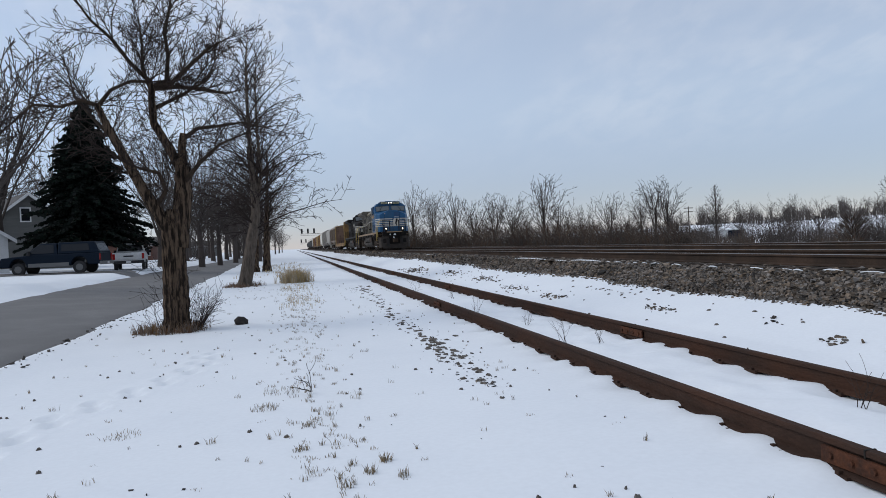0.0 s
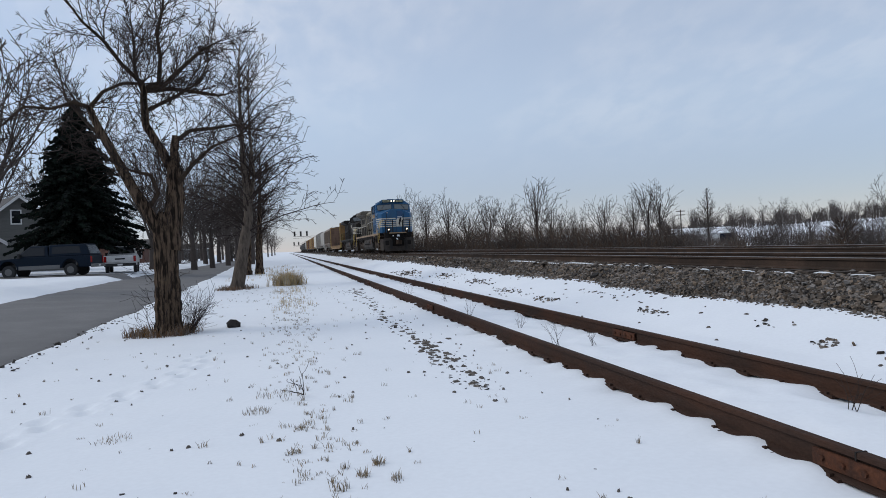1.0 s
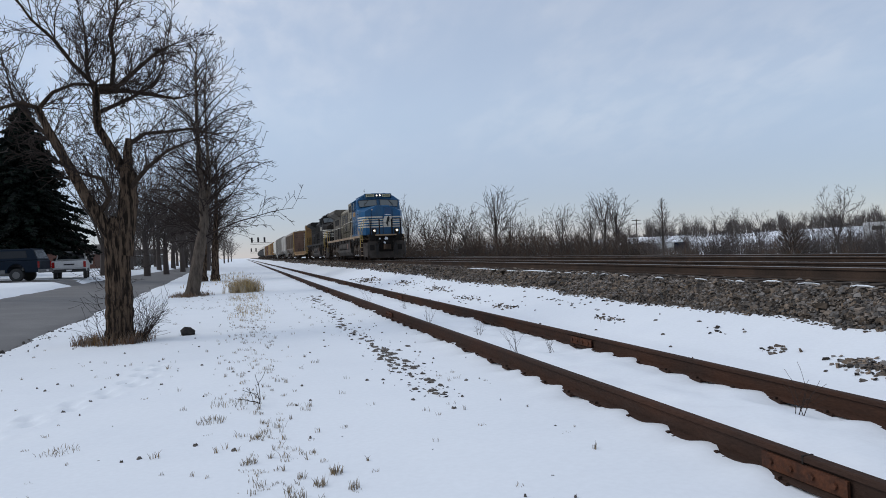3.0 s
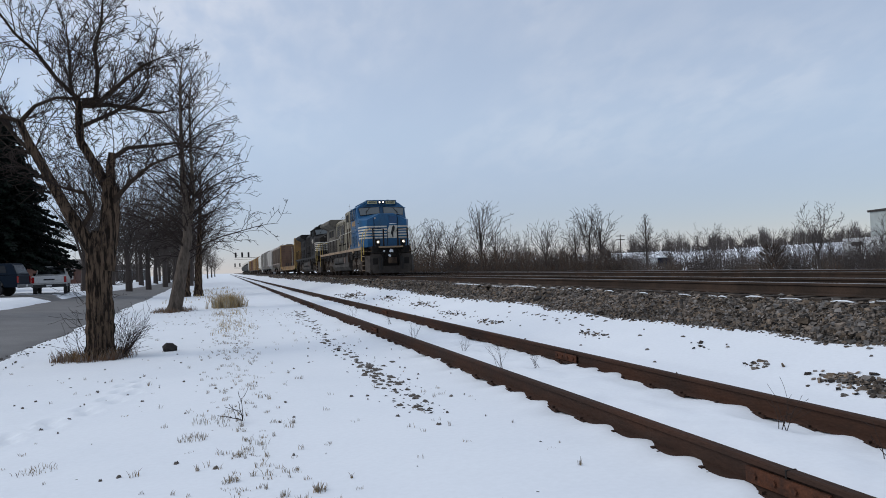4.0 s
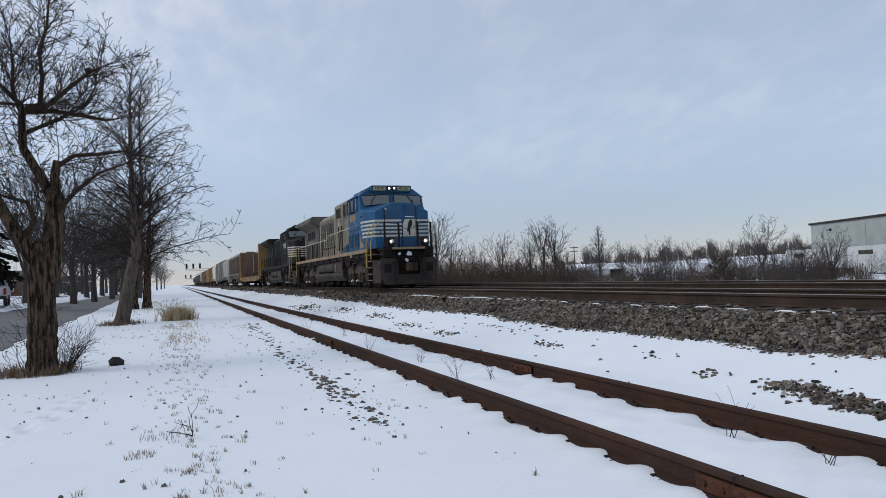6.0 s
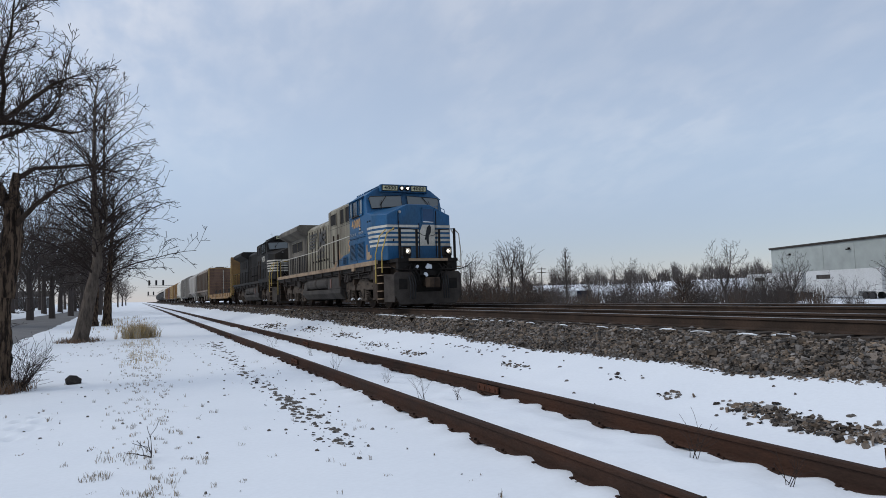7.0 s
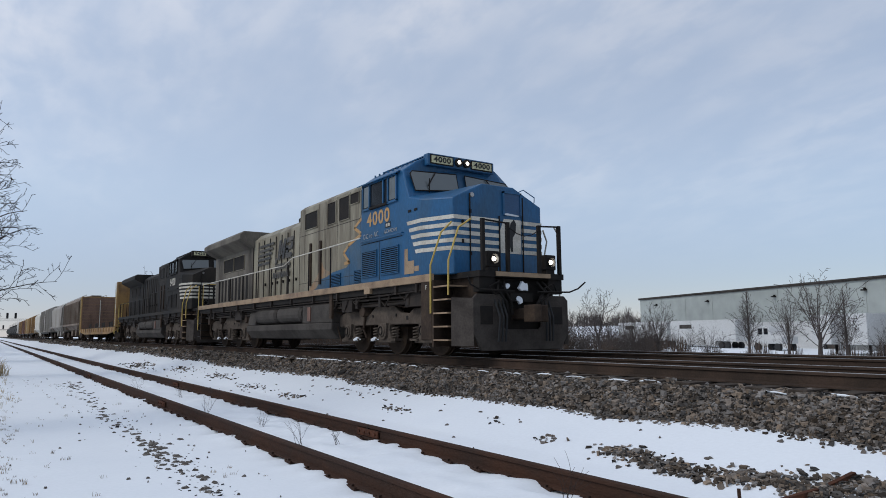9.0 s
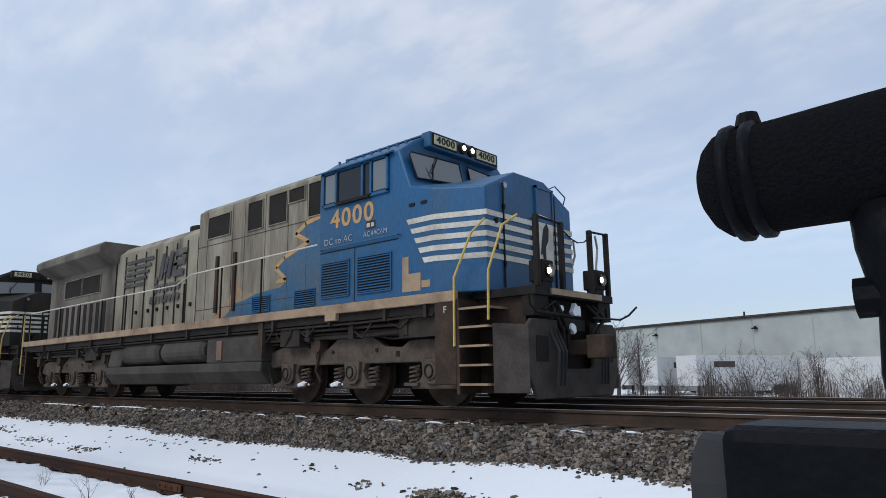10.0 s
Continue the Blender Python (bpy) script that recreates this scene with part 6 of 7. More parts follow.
def cedar(x, y, h):
    rnd = random.Random(41)
    t = empty("brown_bush", (x, y, float(height(x, y)) - 0.1))
    tagged(t, "dense dull brown bush in snowy weeds", "shrub")
    part("trunk", Shape().tube([(0, 0, 0), (0, 0, h * 0.9)], [0.08, 0.02], 6), BARK, t)
    s = Shape()
    for k in range(700):
        u = rnd.random()
        r = h * 0.62 * (1 - u ** 2 * 0.7) * rnd.uniform(0.1, 1.0)
        a = rnd.uniform(0, 6.3)
        p = Vector((r * math.cos(a), r * math.sin(a), h * (0.05 + 0.9 * u)))
        s.tube([p, p + Vector((math.cos(a) * 0.25, math.sin(a) * 0.25, 0.28)) * rnd.uniform(0.8, 2.0)], [0.024, 0.008], 3, False)
    part("crown", s, BRUSH, t)


cedar(65 * math.sin(radians(43.3)), 65 * math.cos(radians(43.3)), 2.9)


def spruce():
    rnd = random.Random(31)
    x, y = -13.7, 51.0
    g = float(height(x, y))
    t = empty("spruce_tree", (x, y, g - 0.05))
    tagged(t, "tall dark spruce tree with drooping boughs in a front yard", "tree")
    H = 12.6 - g
    part("trunk", Shape().tube([(0, 0, 0), (0, 0, 3), (0, 0, H)], [0.28, 0.22, 0.03], 9), BARK, t)
    boughs, needles = Shape(), Shape()
    for k in range(420):
        u = (k + rnd.random()) / 420
        z = 1.9 + (H - 2.1) * u
        a = k * 2.39996 + rnd.uniform(-0.3, 0.3)
        L = (3.9 * (1 - u) ** 0.85 + 0.15) * rnd.uniform(0.5, 1.2)
        o = Vector((math.cos(a), math.sin(a), 0))
        pts = [Vector((0, 0, z)), Vector((0, 0, z)) + o * L * 0.5 + Vector((0, 0, 0.02 * L)), Vector((0, 0, z)) + o * L - Vector((0, 0, 0.16 * L))]
        boughs.tube(pts, [0.035, 0.02, 0.008], 3, False)
        n = int(6 + 11 * L)
        for j in range(n):
            v = rnd.uniform(0.12, 1.0)
            p = pts[0].lerp(pts[1], v * 2) if v < 0.5 else pts[1].lerp(pts[2], v * 2 - 1)
            w = (0.28 + 0.55 * (1 - v)) * min(1.0, L / 2 + 0.3)
            d = (o * rnd.uniform(0.2, 1.0) + Vector((-o.y, o.x, 0)) * rnd.uniform(-1.2, 1.2) + Vector((0, 0, rnd.uniform(-0.75, 0.05)))).normalized()
            needles.tube([p, p + d * w * 0.5, p + d * w], [0.04, 0.11, 0.012], 3, False)
    part("boughs", boughs, BARK, t)
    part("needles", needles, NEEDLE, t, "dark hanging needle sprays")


spruce()

# ---- the street side: house, vehicles, far houses ----
SIDINGW = mat("grey_clapboard", (0.105, 0.105, 0.10), 0.85, other=(0.085, 0.085, 0.08), amount=0.6, scale=0.6, fine=8, bump=0.1, stretch=(0.2, 0.2, 4))
SHINGLE = mat("dark_shingles", (0.075, 0.068, 0.064), 0.95, other=(0.045, 0.042, 0.04), amount=0.8, scale=2, fine=14, bump=0.4)
TRIMW = mat("white_trim", (0.62, 0.62, 0.62), 0.6, other=(0.5, 0.5, 0.5), amount=0.5)
BRICKR = mat("red_brick", (0.15, 0.072, 0.052), 0.9, other=(0.10, 0.05, 0.04), amount=0.8, scale=1.5, fine=12, bump=0.3)


def slab(s, pts, thick):
    """A flat plate of a four-cornered outline with a thickness."""
    p = [Vector(q) for q in pts]
    n = (p[1] - p[0]).cross(p[2] - p[0]).normalized() * thick
    return s.add(p + [q - n for q in p], [(0, 1, 2, 3), (7, 6, 5, 4), (0, 4, 5, 1), (1, 5, 6, 2), (2, 6, 7, 3), (3, 7, 4, 0)])


def gable_house(name, m, w, depth, eave, ridge, wall, label, windows):
    """A house whose gable end is at y = 0 and looks along -y."""
    h = empty(name)
    h.matrix_basis = m
    tagged(h, label, "house")
    part("wall", Shape().prism([(-w, -0.5), (w, -0.5), (w, eave), (0, ridge), (-w, eave)], "y", 0, depth), wall, h, fix=True)
    for sx in (-1, 1):
        k = (ridge - eave) / w
        s = slab(Shape(), [(sx * (w + 0.4), -0.4, eave - 0.4 * k + 0.16), (sx * (w + 0.4), depth + 0.4, eave - 0.4 * k + 0.16), (0, depth + 0.4, ridge + 0.16), (0, -0.4, ridge + 0.16)], 0.14 * sx)
        roof = part("roof", s, SHINGLE, h, fix=True)
        part("barge_board", slab(Shape(), [(sx * (w + 0.4), -0.43, eave - 0.4 * k + 0.15), (0, -0.43, ridge + 0.15), (0, -0.43, ridge - 0.10), (sx * (w + 0.4), -0.43, eave - 0.4 * k - 0.10)], 0.04), TRIMW, roof, fix=True)
    for x, z, ww, hh in windows:
        wd = part("window", Shape().box(x - ww / 2 - 0.1, x + ww / 2 + 0.1, -0.05, 0.05, z - 0.1, z + hh + 0.1), TRIMW, h, "white-framed sash window")
        part("pane", Shape().box(x - ww / 2, x + ww / 2, -0.07, -0.04, z, z + hh / 2 - 0.03), GLASS, wd)
        part("pane", Shape().box(x - ww / 2, x + ww / 2, -0.07, -0.04, z + hh / 2 + 0.03, z + hh), GLASS, wd)
    return h


gable_house("house", pose(-21.0, 61.5, 0.9, 0, 0, 32), 4.4, 11, 2.5, 6.1, SIDINGW, "grey clapboard house with dark shingle roof and white windows",
            [(-0.2, 3.95, 0.6, 1.0), (1.8, 1.2, 0.7, 1.2), (-2.6, 1.2, 0.7, 1.2)])
gable_house("garage", pose(-20.6, 49.0, 0.85, 0, 0, 40), 2.6, 6.0, 2.3, 4.0, TRIMW, "white garage with a low gable roof", [(0.5, 1.0, 0.8, 0.9)])
gable_house("brick_house", pose(-36.0, 92.0, 0.9, 0, 0, -90), 4.2, 17.0, 2.4, 3.6, BRICKR, "low red brick house with white trim", [(-1.5, 0.9, 1.2, 1.1), (1.5, 0.9, 1.2, 1.1)])


def house_front(y, x0, x1, z, wall, label):
    h = empty("bungalow", (x0, y, z))
    tagged(h, label, "house")
    w = x1 - x0
    part("wall", Shape().box(0, w, 0, 7, -0.6, 2.4), wall, h)
    part("roof", Shape().prism([(-0.4, 2.4), (7.4, 2.4), (3.5, 3.7)], "x", -0.4, w + 0.4), SHINGLE, h, fix=True)
    part("fascia", Shape().box(-0.4, w + 0.4, -0.46, -0.40, 2.22, 2.42), TRIMW, h)
    for i in range(4):
        x = 0.9 + i * (w - 2.6) / 3
        wd = part("window", Shape().box(x, x + 1.4, -0.05, 0.05, 0.8, 2.1), TRIMW, h)
        part("pane", Shape().box(x + 0.1, x + 1.3, -0.07, -0.04, 0.9, 2.0), GLASS, wd)


house_front(108, -30.0, -20.5, 0.75, BRICKR, "low red brick bungalow across the street")
house_front(165, -28.0, -17.5, 0.75, SIDINGW, "low grey bungalow far down the street")

NAVY = mat("dark_navy_car_paint", (0.004, 0.010, 0.020), 0.5, other=(0.007, 0.012, 0.021), amount=0.5, scale=2, bump=0.0, spec=0.1)
SILVERP = mat("silver_car_paint", (0.12, 0.12, 0.12), 0.5, 0.2, other=(0.14, 0.14, 0.14), amount=0.5)
CARWHITE = mat("white_car_paint", (0.52, 0.52, 0.52), 0.35, other=(0.42, 0.41, 0.40), amount=0.6)
TAILRED = glass("red_lamp_glass", (0.25, 0.01, 0.01), 0.2)


def taper(s, y0, y1, z0, z1, w0, w1, slant0, slant1):
    """A cabin: narrower at the top, with slanted ends."""
    p = [(-w0, y0, z0), (w0, y0, z0), (w0, y1, z0), (-w0, y1, z0), (-w1, y0 + slant0, z1), (w1, y0 + slant0, z1), (w1, y1 - slant1, z1), (-w1, y1 - slant1, z1)]
    return s.add(p, [(3, 2, 1, 0), (4, 5, 6, 7), (0, 1, 5, 4), (1, 2, 6, 5), (2, 3, 7, 6), (3, 0, 4, 7)])


def pickup(name, m, paint, lower, topper, label):
    """A pickup truck: its tail is at y = 0, its nose at y = 5.6, the ground at z = 0."""
    c = empty(name)
    c.matrix_basis = m
    tagged(c, label, "pickup truck")
    arch = []
    for yc in (4.55, 1.15):
        arch.append([(yc + 0.47 * math.cos(a), 0.50 + 0.50 * math.sin(a)) for a in [math.pi * k / 8 for k in range(9)]])
    out = [(5.6, 0.50), (5.6, 0.85), (5.45, 1.06), (3.95, 1.18), (3.9, 1.20), (2.35, 1.20), (2.3, 1.18), (0.0, 1.18), (0.0, 0.55)]
    s = Shape().prism([(y, z) for y, z in out[1:8]] + [(0.0, 0.50)] + [p for p in arch[1][::-1]] + [p for p in arch[0][::-1]] + [(5.6, 0.50)], "x", -0.96, 0.96)
    part("body", s, paint, c, "", 0.04, fix=True)
    for sx in (-1, 1):
        part("lower_panel", Shape().box(sx * 0.962, sx * 0.975, 1.72, 3.98, 0.46, 0.68), lower, c)
    cab = part("cabin", taper(Shape(), 2.35, 4.15, 1.19, 1.83, 0.92, 0.72, 0.12, 0.75), paint, c, "", 0.04)
    for sx in (-1, 1):
        part("side_glass", Shape().add([(sx * 0.925, 2.55, 1.25), (sx * 0.925, 3.95, 1.25), (sx * 0.765, 3.42, 1.75), (sx * 0.765, 2.60, 1.75)], [(0, 1, 2, 3)]), GLASS, cab, fix=True)
        part("mirror", Shape().box(sx * 0.95, sx * 1.15, 3.85, 3.95, 1.15, 1.40), RUBBER, c)
    part("windscreen", Shape().add([(-0.84, 4.10, 1.26), (0.84, 4.10, 1.26), (0.70, 3.52, 1.76), (-0.70, 3.52, 1.76)], [(0, 1, 2, 3)]), GLASS, cab, fix=True)
    part("rear_glass", Shape().add([(-0.80, 2.36, 1.30), (0.80, 2.36, 1.30), (0.68, 2.45, 1.74), (-0.68, 2.45, 1.74)], [(0, 1, 2, 3)]), GLASS, cab, fix=True)
    if topper:
        tp = part("camper_shell", taper(Shape(), 0.02, 2.34, 1.185, 1.86, 0.93, 0.80, 0.32, 0.0), paint, c, "navy fibreglass camper shell", 0.05)
        for sx in (-1, 1):
            part("shell_window", Shape().add([(sx * 0.915, 0.55, 1.33), (sx * 0.915, 2.15, 1.33), (sx * 0.835, 2.15, 1.74), (sx * 0.835, 0.65, 1.74)], [(0, 1, 2, 3)]), GLASS, tp, fix=True)
        part("shell_hatch", Shape().add([(-0.8, 0.06, 1.28), (0.8, 0.06, 1.28), (0.7, 0.27, 1.76), (-0.7, 0.27, 1.76)], [(0, 1, 2, 3)]), GLASS, tp, fix=True)
    else:
        part("truck_bed", Shape().box(-0.80, 0.80, 0.10, 2.28, 1.175, 1.19), RUBBER, c, "dark open bed")
        part("tailgate", Shape().box(-0.80, 0.80, -0.02, 0.05, 0.72, 1.17), paint, c, "", 0.02)
        part("tailgate_bar", Shape().box(-0.3, 0.3, -0.03, -0.02, 0.90, 0.99), RUBBER, c)
    part("bumper", Shape().box(-0.95, 0.95, -0.14, 0.02, 0.46, 0.66), lower, c, "rear bumper", 0.03)
    part("bumper", Shape().box(-0.95, 0.95, 5.58, 5.72, 0.46, 0.68), lower, c, "front bumper", 0.03)
    part("plate", Shape().box(-0.15, 0.15, -0.155, -0.14, 0.52, 0.62), TRIMW, c)
    for sx in (-1, 1):
        part("tail_lamp", Shape().box(sx * 0.80, sx * 0.95, -0.03, 0.02, 0.75, 1.12), TAILRED, c)
        for yc in (4.55, 1.15):
            w = part("wheel", Shape().tube([(sx * 0.74, yc, 0.37), (sx * 0.76, yc, 0.37), (sx * 0.93, yc, 0.37), (sx * 0.95, yc, 0.37)], [0.33, 0.37, 0.37, 0.33], 24), RUBBER, c)
            part("rim", Shape().tube([(sx * 0.945, yc, 0.37), (sx * 0.955, yc, 0.37), (sx * 0.94, yc, 0.37)], [0.22, 0.20, 0.08], 16), SILVERP, w)
    return c


def on_ground(x, y, turn, lift=0.02):
    return pose(x, y, float(height(x, y)) + lift, 0, 0, turn)


pickup("pickup_truck", pose(-11.1, 44.5, 0.70, 0, 0, 84), NAVY, SILVERP, True, "dark navy pickup truck with a camper shell on a driveway")
pickup("pickup_truck", pose(-10.6, 48.0, 0.62, 0, 0, 9), CARWHITE, RUBBER, False, "white pickup truck with an open bed beside the street")
drive = sheet("driveway", np.linspace(-18, -9.0, 30), np.linspace(42.4, 46.8, 20), height, ASPHALT, 0.035)
tagged(drive, "wet asphalt driveway with thin snow", "driveway", kind="structure")

# ---- beyond the tracks ----
PANELW = mat("pale_green_grey_cladding", (0.330, 0.352, 0.330), 0.6, other=(0.312, 0.335, 0.316), amount=0.25, scale=0.05, fine=0.4, bump=0.0)
TRAILW = mat("white_trailer_skin", (0.52, 0.52, 0.51), 0.5, other=(0.40, 0.40, 0.385), amount=0.6, scale=0.4, fine=9, bump=0.05)
WA, WB = Vector((106.8, 90.5, 0)), Vector((70.0, -15.0, 0))


def warehouse():
    h = empty("warehouse")
    tagged(h, "long low warehouse with pale green-grey panel walls", "warehouse")
    d = (WB - WA).normalized()
    n = Vector((-d.y, d.x, 0))
    n = n if n.x > 0 else -n
    L = (WB - WA).length
    m = Matrix(((d.x, n.x, 0, WA.x), (d.y, n.y, 0, WA.y), (0, 0, 1, -1.2), (0, 0, 0, 1)))
    h.matrix_basis = m
    part("wall", Shape().box(0, L, 0, 45, -1.0, 8.9), PANELW, h)
    part("roof", Shape().box(-0.3, L + 0.3, -0.3, 45.3, 8.92, 9.12), TANK, h)
    part("eave_trim", Shape().box(-0.25, L, -0.22, 0.0, 8.74, 8.92), TANK, h, "dark eave flashing")
    part("base_panel", Shape().box(0, L, -0.08, 0.0, -0.5, 3.9), TRAILW, h, "white lower wall panels")
    for i in range(int(L / 7.5)):
        part("panel_joint", Shape().box(7.5 * (i + 1) - 0.03, 7.5 * (i + 1) + 0.03, -0.05, 0.0, 3.9, 8.6), PANELW, h)
    for i in range(7):
        x = 6 + 15.5 * i
        part("wall_lamp", Shape().box(x - 0.25, x + 0.25, -0.55, -0.05, 7.45, 7.62).box(x - 0.08, x + 0.08, -0.3, 0.0, 7.5, 7.8), DARKSTEEL, h)
    for i in range(4):
        x = 46 + 6.5 * i
        b = part("dock_door", Shape().box(x, x + 3.2, -0.14, -0.09, 0.3, 3.5), GRIME if i % 2 else TANK, h, "dark loading dock door")
        part("dock_seal", Shape().box(x - 0.4, x, -0.35, -0.09, 0.2, 3.8).box(x + 3.2, x + 3.6, -0.35, -0.09, 0.2, 3.8).box(x - 0.4, x + 3.6, -0.35, -0.09, 3.5, 3.9), RUBBER, b)
    part("roof_pipe", Shape().tube([(62, 6, 9.0), (62, 6, 10.2)], 0.12, 8), TANK, h)
    return m


WM = warehouse()


def trailer(u, off, turn, label):
    t = empty("semi_trailer")
    t.matrix_basis = WM @ pose(u, off, 0.15, 0, 0, turn)
    tagged(t, label, "trailer", "trailers at the warehouse")
    part("box", Shape().box(0, 15.5, -1.3, 1.3, 1.1, 4.1), TRAILW, t, "", 0.04)
    part("mark", Shape().box(2.5, 5.6, -1.315, -1.30, 2.9, 3.5), TANK, t, "plain grey mark on the side")
    part("skirt", Shape().box(3, 11, -1.25, 1.25, 0.45, 1.1), TRAILW, t)
    for x in (12.2, 13.5):
        for sy in (-1, 1):
            part("wheel", Shape().tube([(x, sy * 0.9, 0.5), (x, sy * 1.25, 0.5)], 0.5, 14), RUBBER, t)
    part("landing_gear", Shape().box(2.4, 2.6, -0.9, -0.75, 0.0, 1.1).box(2.4, 2.6, 0.75, 0.9, 0.0, 1.1), DARKSTEEL, t)


trailer(8.0, -8.0, 0, "white box trailer parked along the warehouse")
trailer(24.5, -8.0, 0, "white box trailer parked along the warehouse")
trailer(62.0, -16.0, 88, "white box trailer backed to a dock")
trailer(66.5, -16.2, 91, "white box trailer backed to a dock")
trailer(71.5, -16.0, 89, "white box trailer backed to a dock")


def tractor():
    t = empty("semi_tractor")
    t.matrix_basis = WM @ pose(45, -9.5, 0.15, 0, 0, 0)
    tagged(t, "white semi tractor parked by the loading docks", "truck")
    part("cab", Shape().prism([(0, 0.9), (5.2, 0.9), (5.2, 1.8), (3.4, 2.0), (3.0, 3.0), (0, 3.2)], "y", -1.2, 1.2), TRAILW, t, "", 0.06, fix=True)
    for x in (1.2, 2.2):
        part("window", Shape().box(x, x + 0.7, -1.22, -1.2, 2.05, 2.8), GLASS, t)
    for x in (0.8, 4.4):
        for sy in (-1, 1):
            part("wheel", Shape().tube([(x, sy * 0.85, 0.5), (x, sy * 1.2, 0.5)], 0.5, 14), RUBBER, t)


tractor()


def far_shed():
    az, d = 33.7, 200
    s = empty("farm_shed", (d * math.sin(radians(az)), d * math.cos(radians(az)), -1.4))
    s.rotation_euler = (0, 0, radians(-34))
    tagged(s, "long low white shed in a snowy field", "shed")
    part("wall", Shape().prism([(-4, 0), (4, 0), (4, 2.6), (0, 4.0), (-4, 2.6)], "x", -7.5, 9.0), TRAILW, s, fix=True)
    part("roof", slab(slab(Shape(), [(-7.9, -4.4, 2.55), (9.4, -4.4, 2.55), (9.4, 0, 4.12), (-7.9, 0, 4.12)], 0.12), [(-7.9, 0, 4.12), (9.4, 0, 4.12), (9.4, 4.4, 2.55), (-7.9, 4.4, 2.55)], 0.12), SNOW, s, "snow-covered roof", fix=True)
    part("door", Shape().box(4.5, 8.2, -4.06, -4.0, 0, 2.3), NAVY, s)


far_shed()


def utility_pole(az, d, top):
    x, y = d * math.sin(radians(az)), d * math.cos(radians(az))
    z = float(height(x, y))
    h = 1.5 + d * math.tan(radians(top)) - z
    p = empty("utility_pole", (x, y, z - 0.3))
    tagged(p, "wooden utility pole with cross-arms", "utility pole")
    part("pole", Shape().tube([(0, 0, 0), (0, 0, h)], [0.16, 0.11], 8), TIE, p)
    for dz in (0.4, 1.4):
        part("cross_arm", Shape().box(-1.3, 1.3, -0.08, 0.08, h - dz - 0.1, h - dz + 0.1), TIE, p)


utility_pole(32.2, 190, 1.95)


def signal_bridge(y, z, xs, label):
    b = empty("signal_gantry", (0, y, 0))
    tagged(b, label, "railway signal")
    part("truss", Shape().box(xs[0] - 0.6, 18.5, -0.12, 0.12, z - 1.65, z - 1.5).box(xs[0] - 0.6, 18.5, -0.12, 0.12, z - 2.3, z - 2.2), TANK, b)
    part("mast", Shape().tube([(18.2, 0, -0.9), (18.2, 0, z - 1.4)], 0.16, 8), TANK, b)
    for x in xs:
        hd = part("signal_head", Shape().box(x - 0.38, x + 0.38, -0.35, -0.1, z - 1.4, z + 0.7), RUBBER, b, "black signal head", 0.15)
        part("hood", Shape().tube([(x, -0.35, z + 0.3), (x, -0.7, z + 0.3)], 0.2, 8, False).tube([(x, -0.35, z - 0.2), (x, -0.7, z - 0.2)], 0.2, 8, False), RUBBER, hd)


signal_bridge(300, 9.4, (3.6, 6.2, 8.8), "railway signal gantry with black heads over the tracks")
signal_bridge(430, 6.6, (4.6, 7.4), "distant railway signal gantry with black heads")

# ---- tripod camcorder with a shotgun microphone, close to the viewer ----
FOAM = mat("black_foam", (0.007, 0.0075, 0.009), 0.98, other=(0.008, 0.008, 0.008), amount=0.5, scale=30, fine=400, bump=0.5, spec=0.03)
PLASTIC = mat("black_plastic", (0.004, 0.0045, 0.006), 0.5, other=(0.007, 0.008, 0.010), amount=0.4, scale=20, fine=200, bump=0.1, spec=0.06)


def aim(az, el, d):
    e = Vector(SWING[10.0])
    return e + Vector((math.sin(radians(az)) * math.cos(radians(el)), math.cos(radians(az)) * math.cos(radians(el)), math.sin(radians(el)))) * d


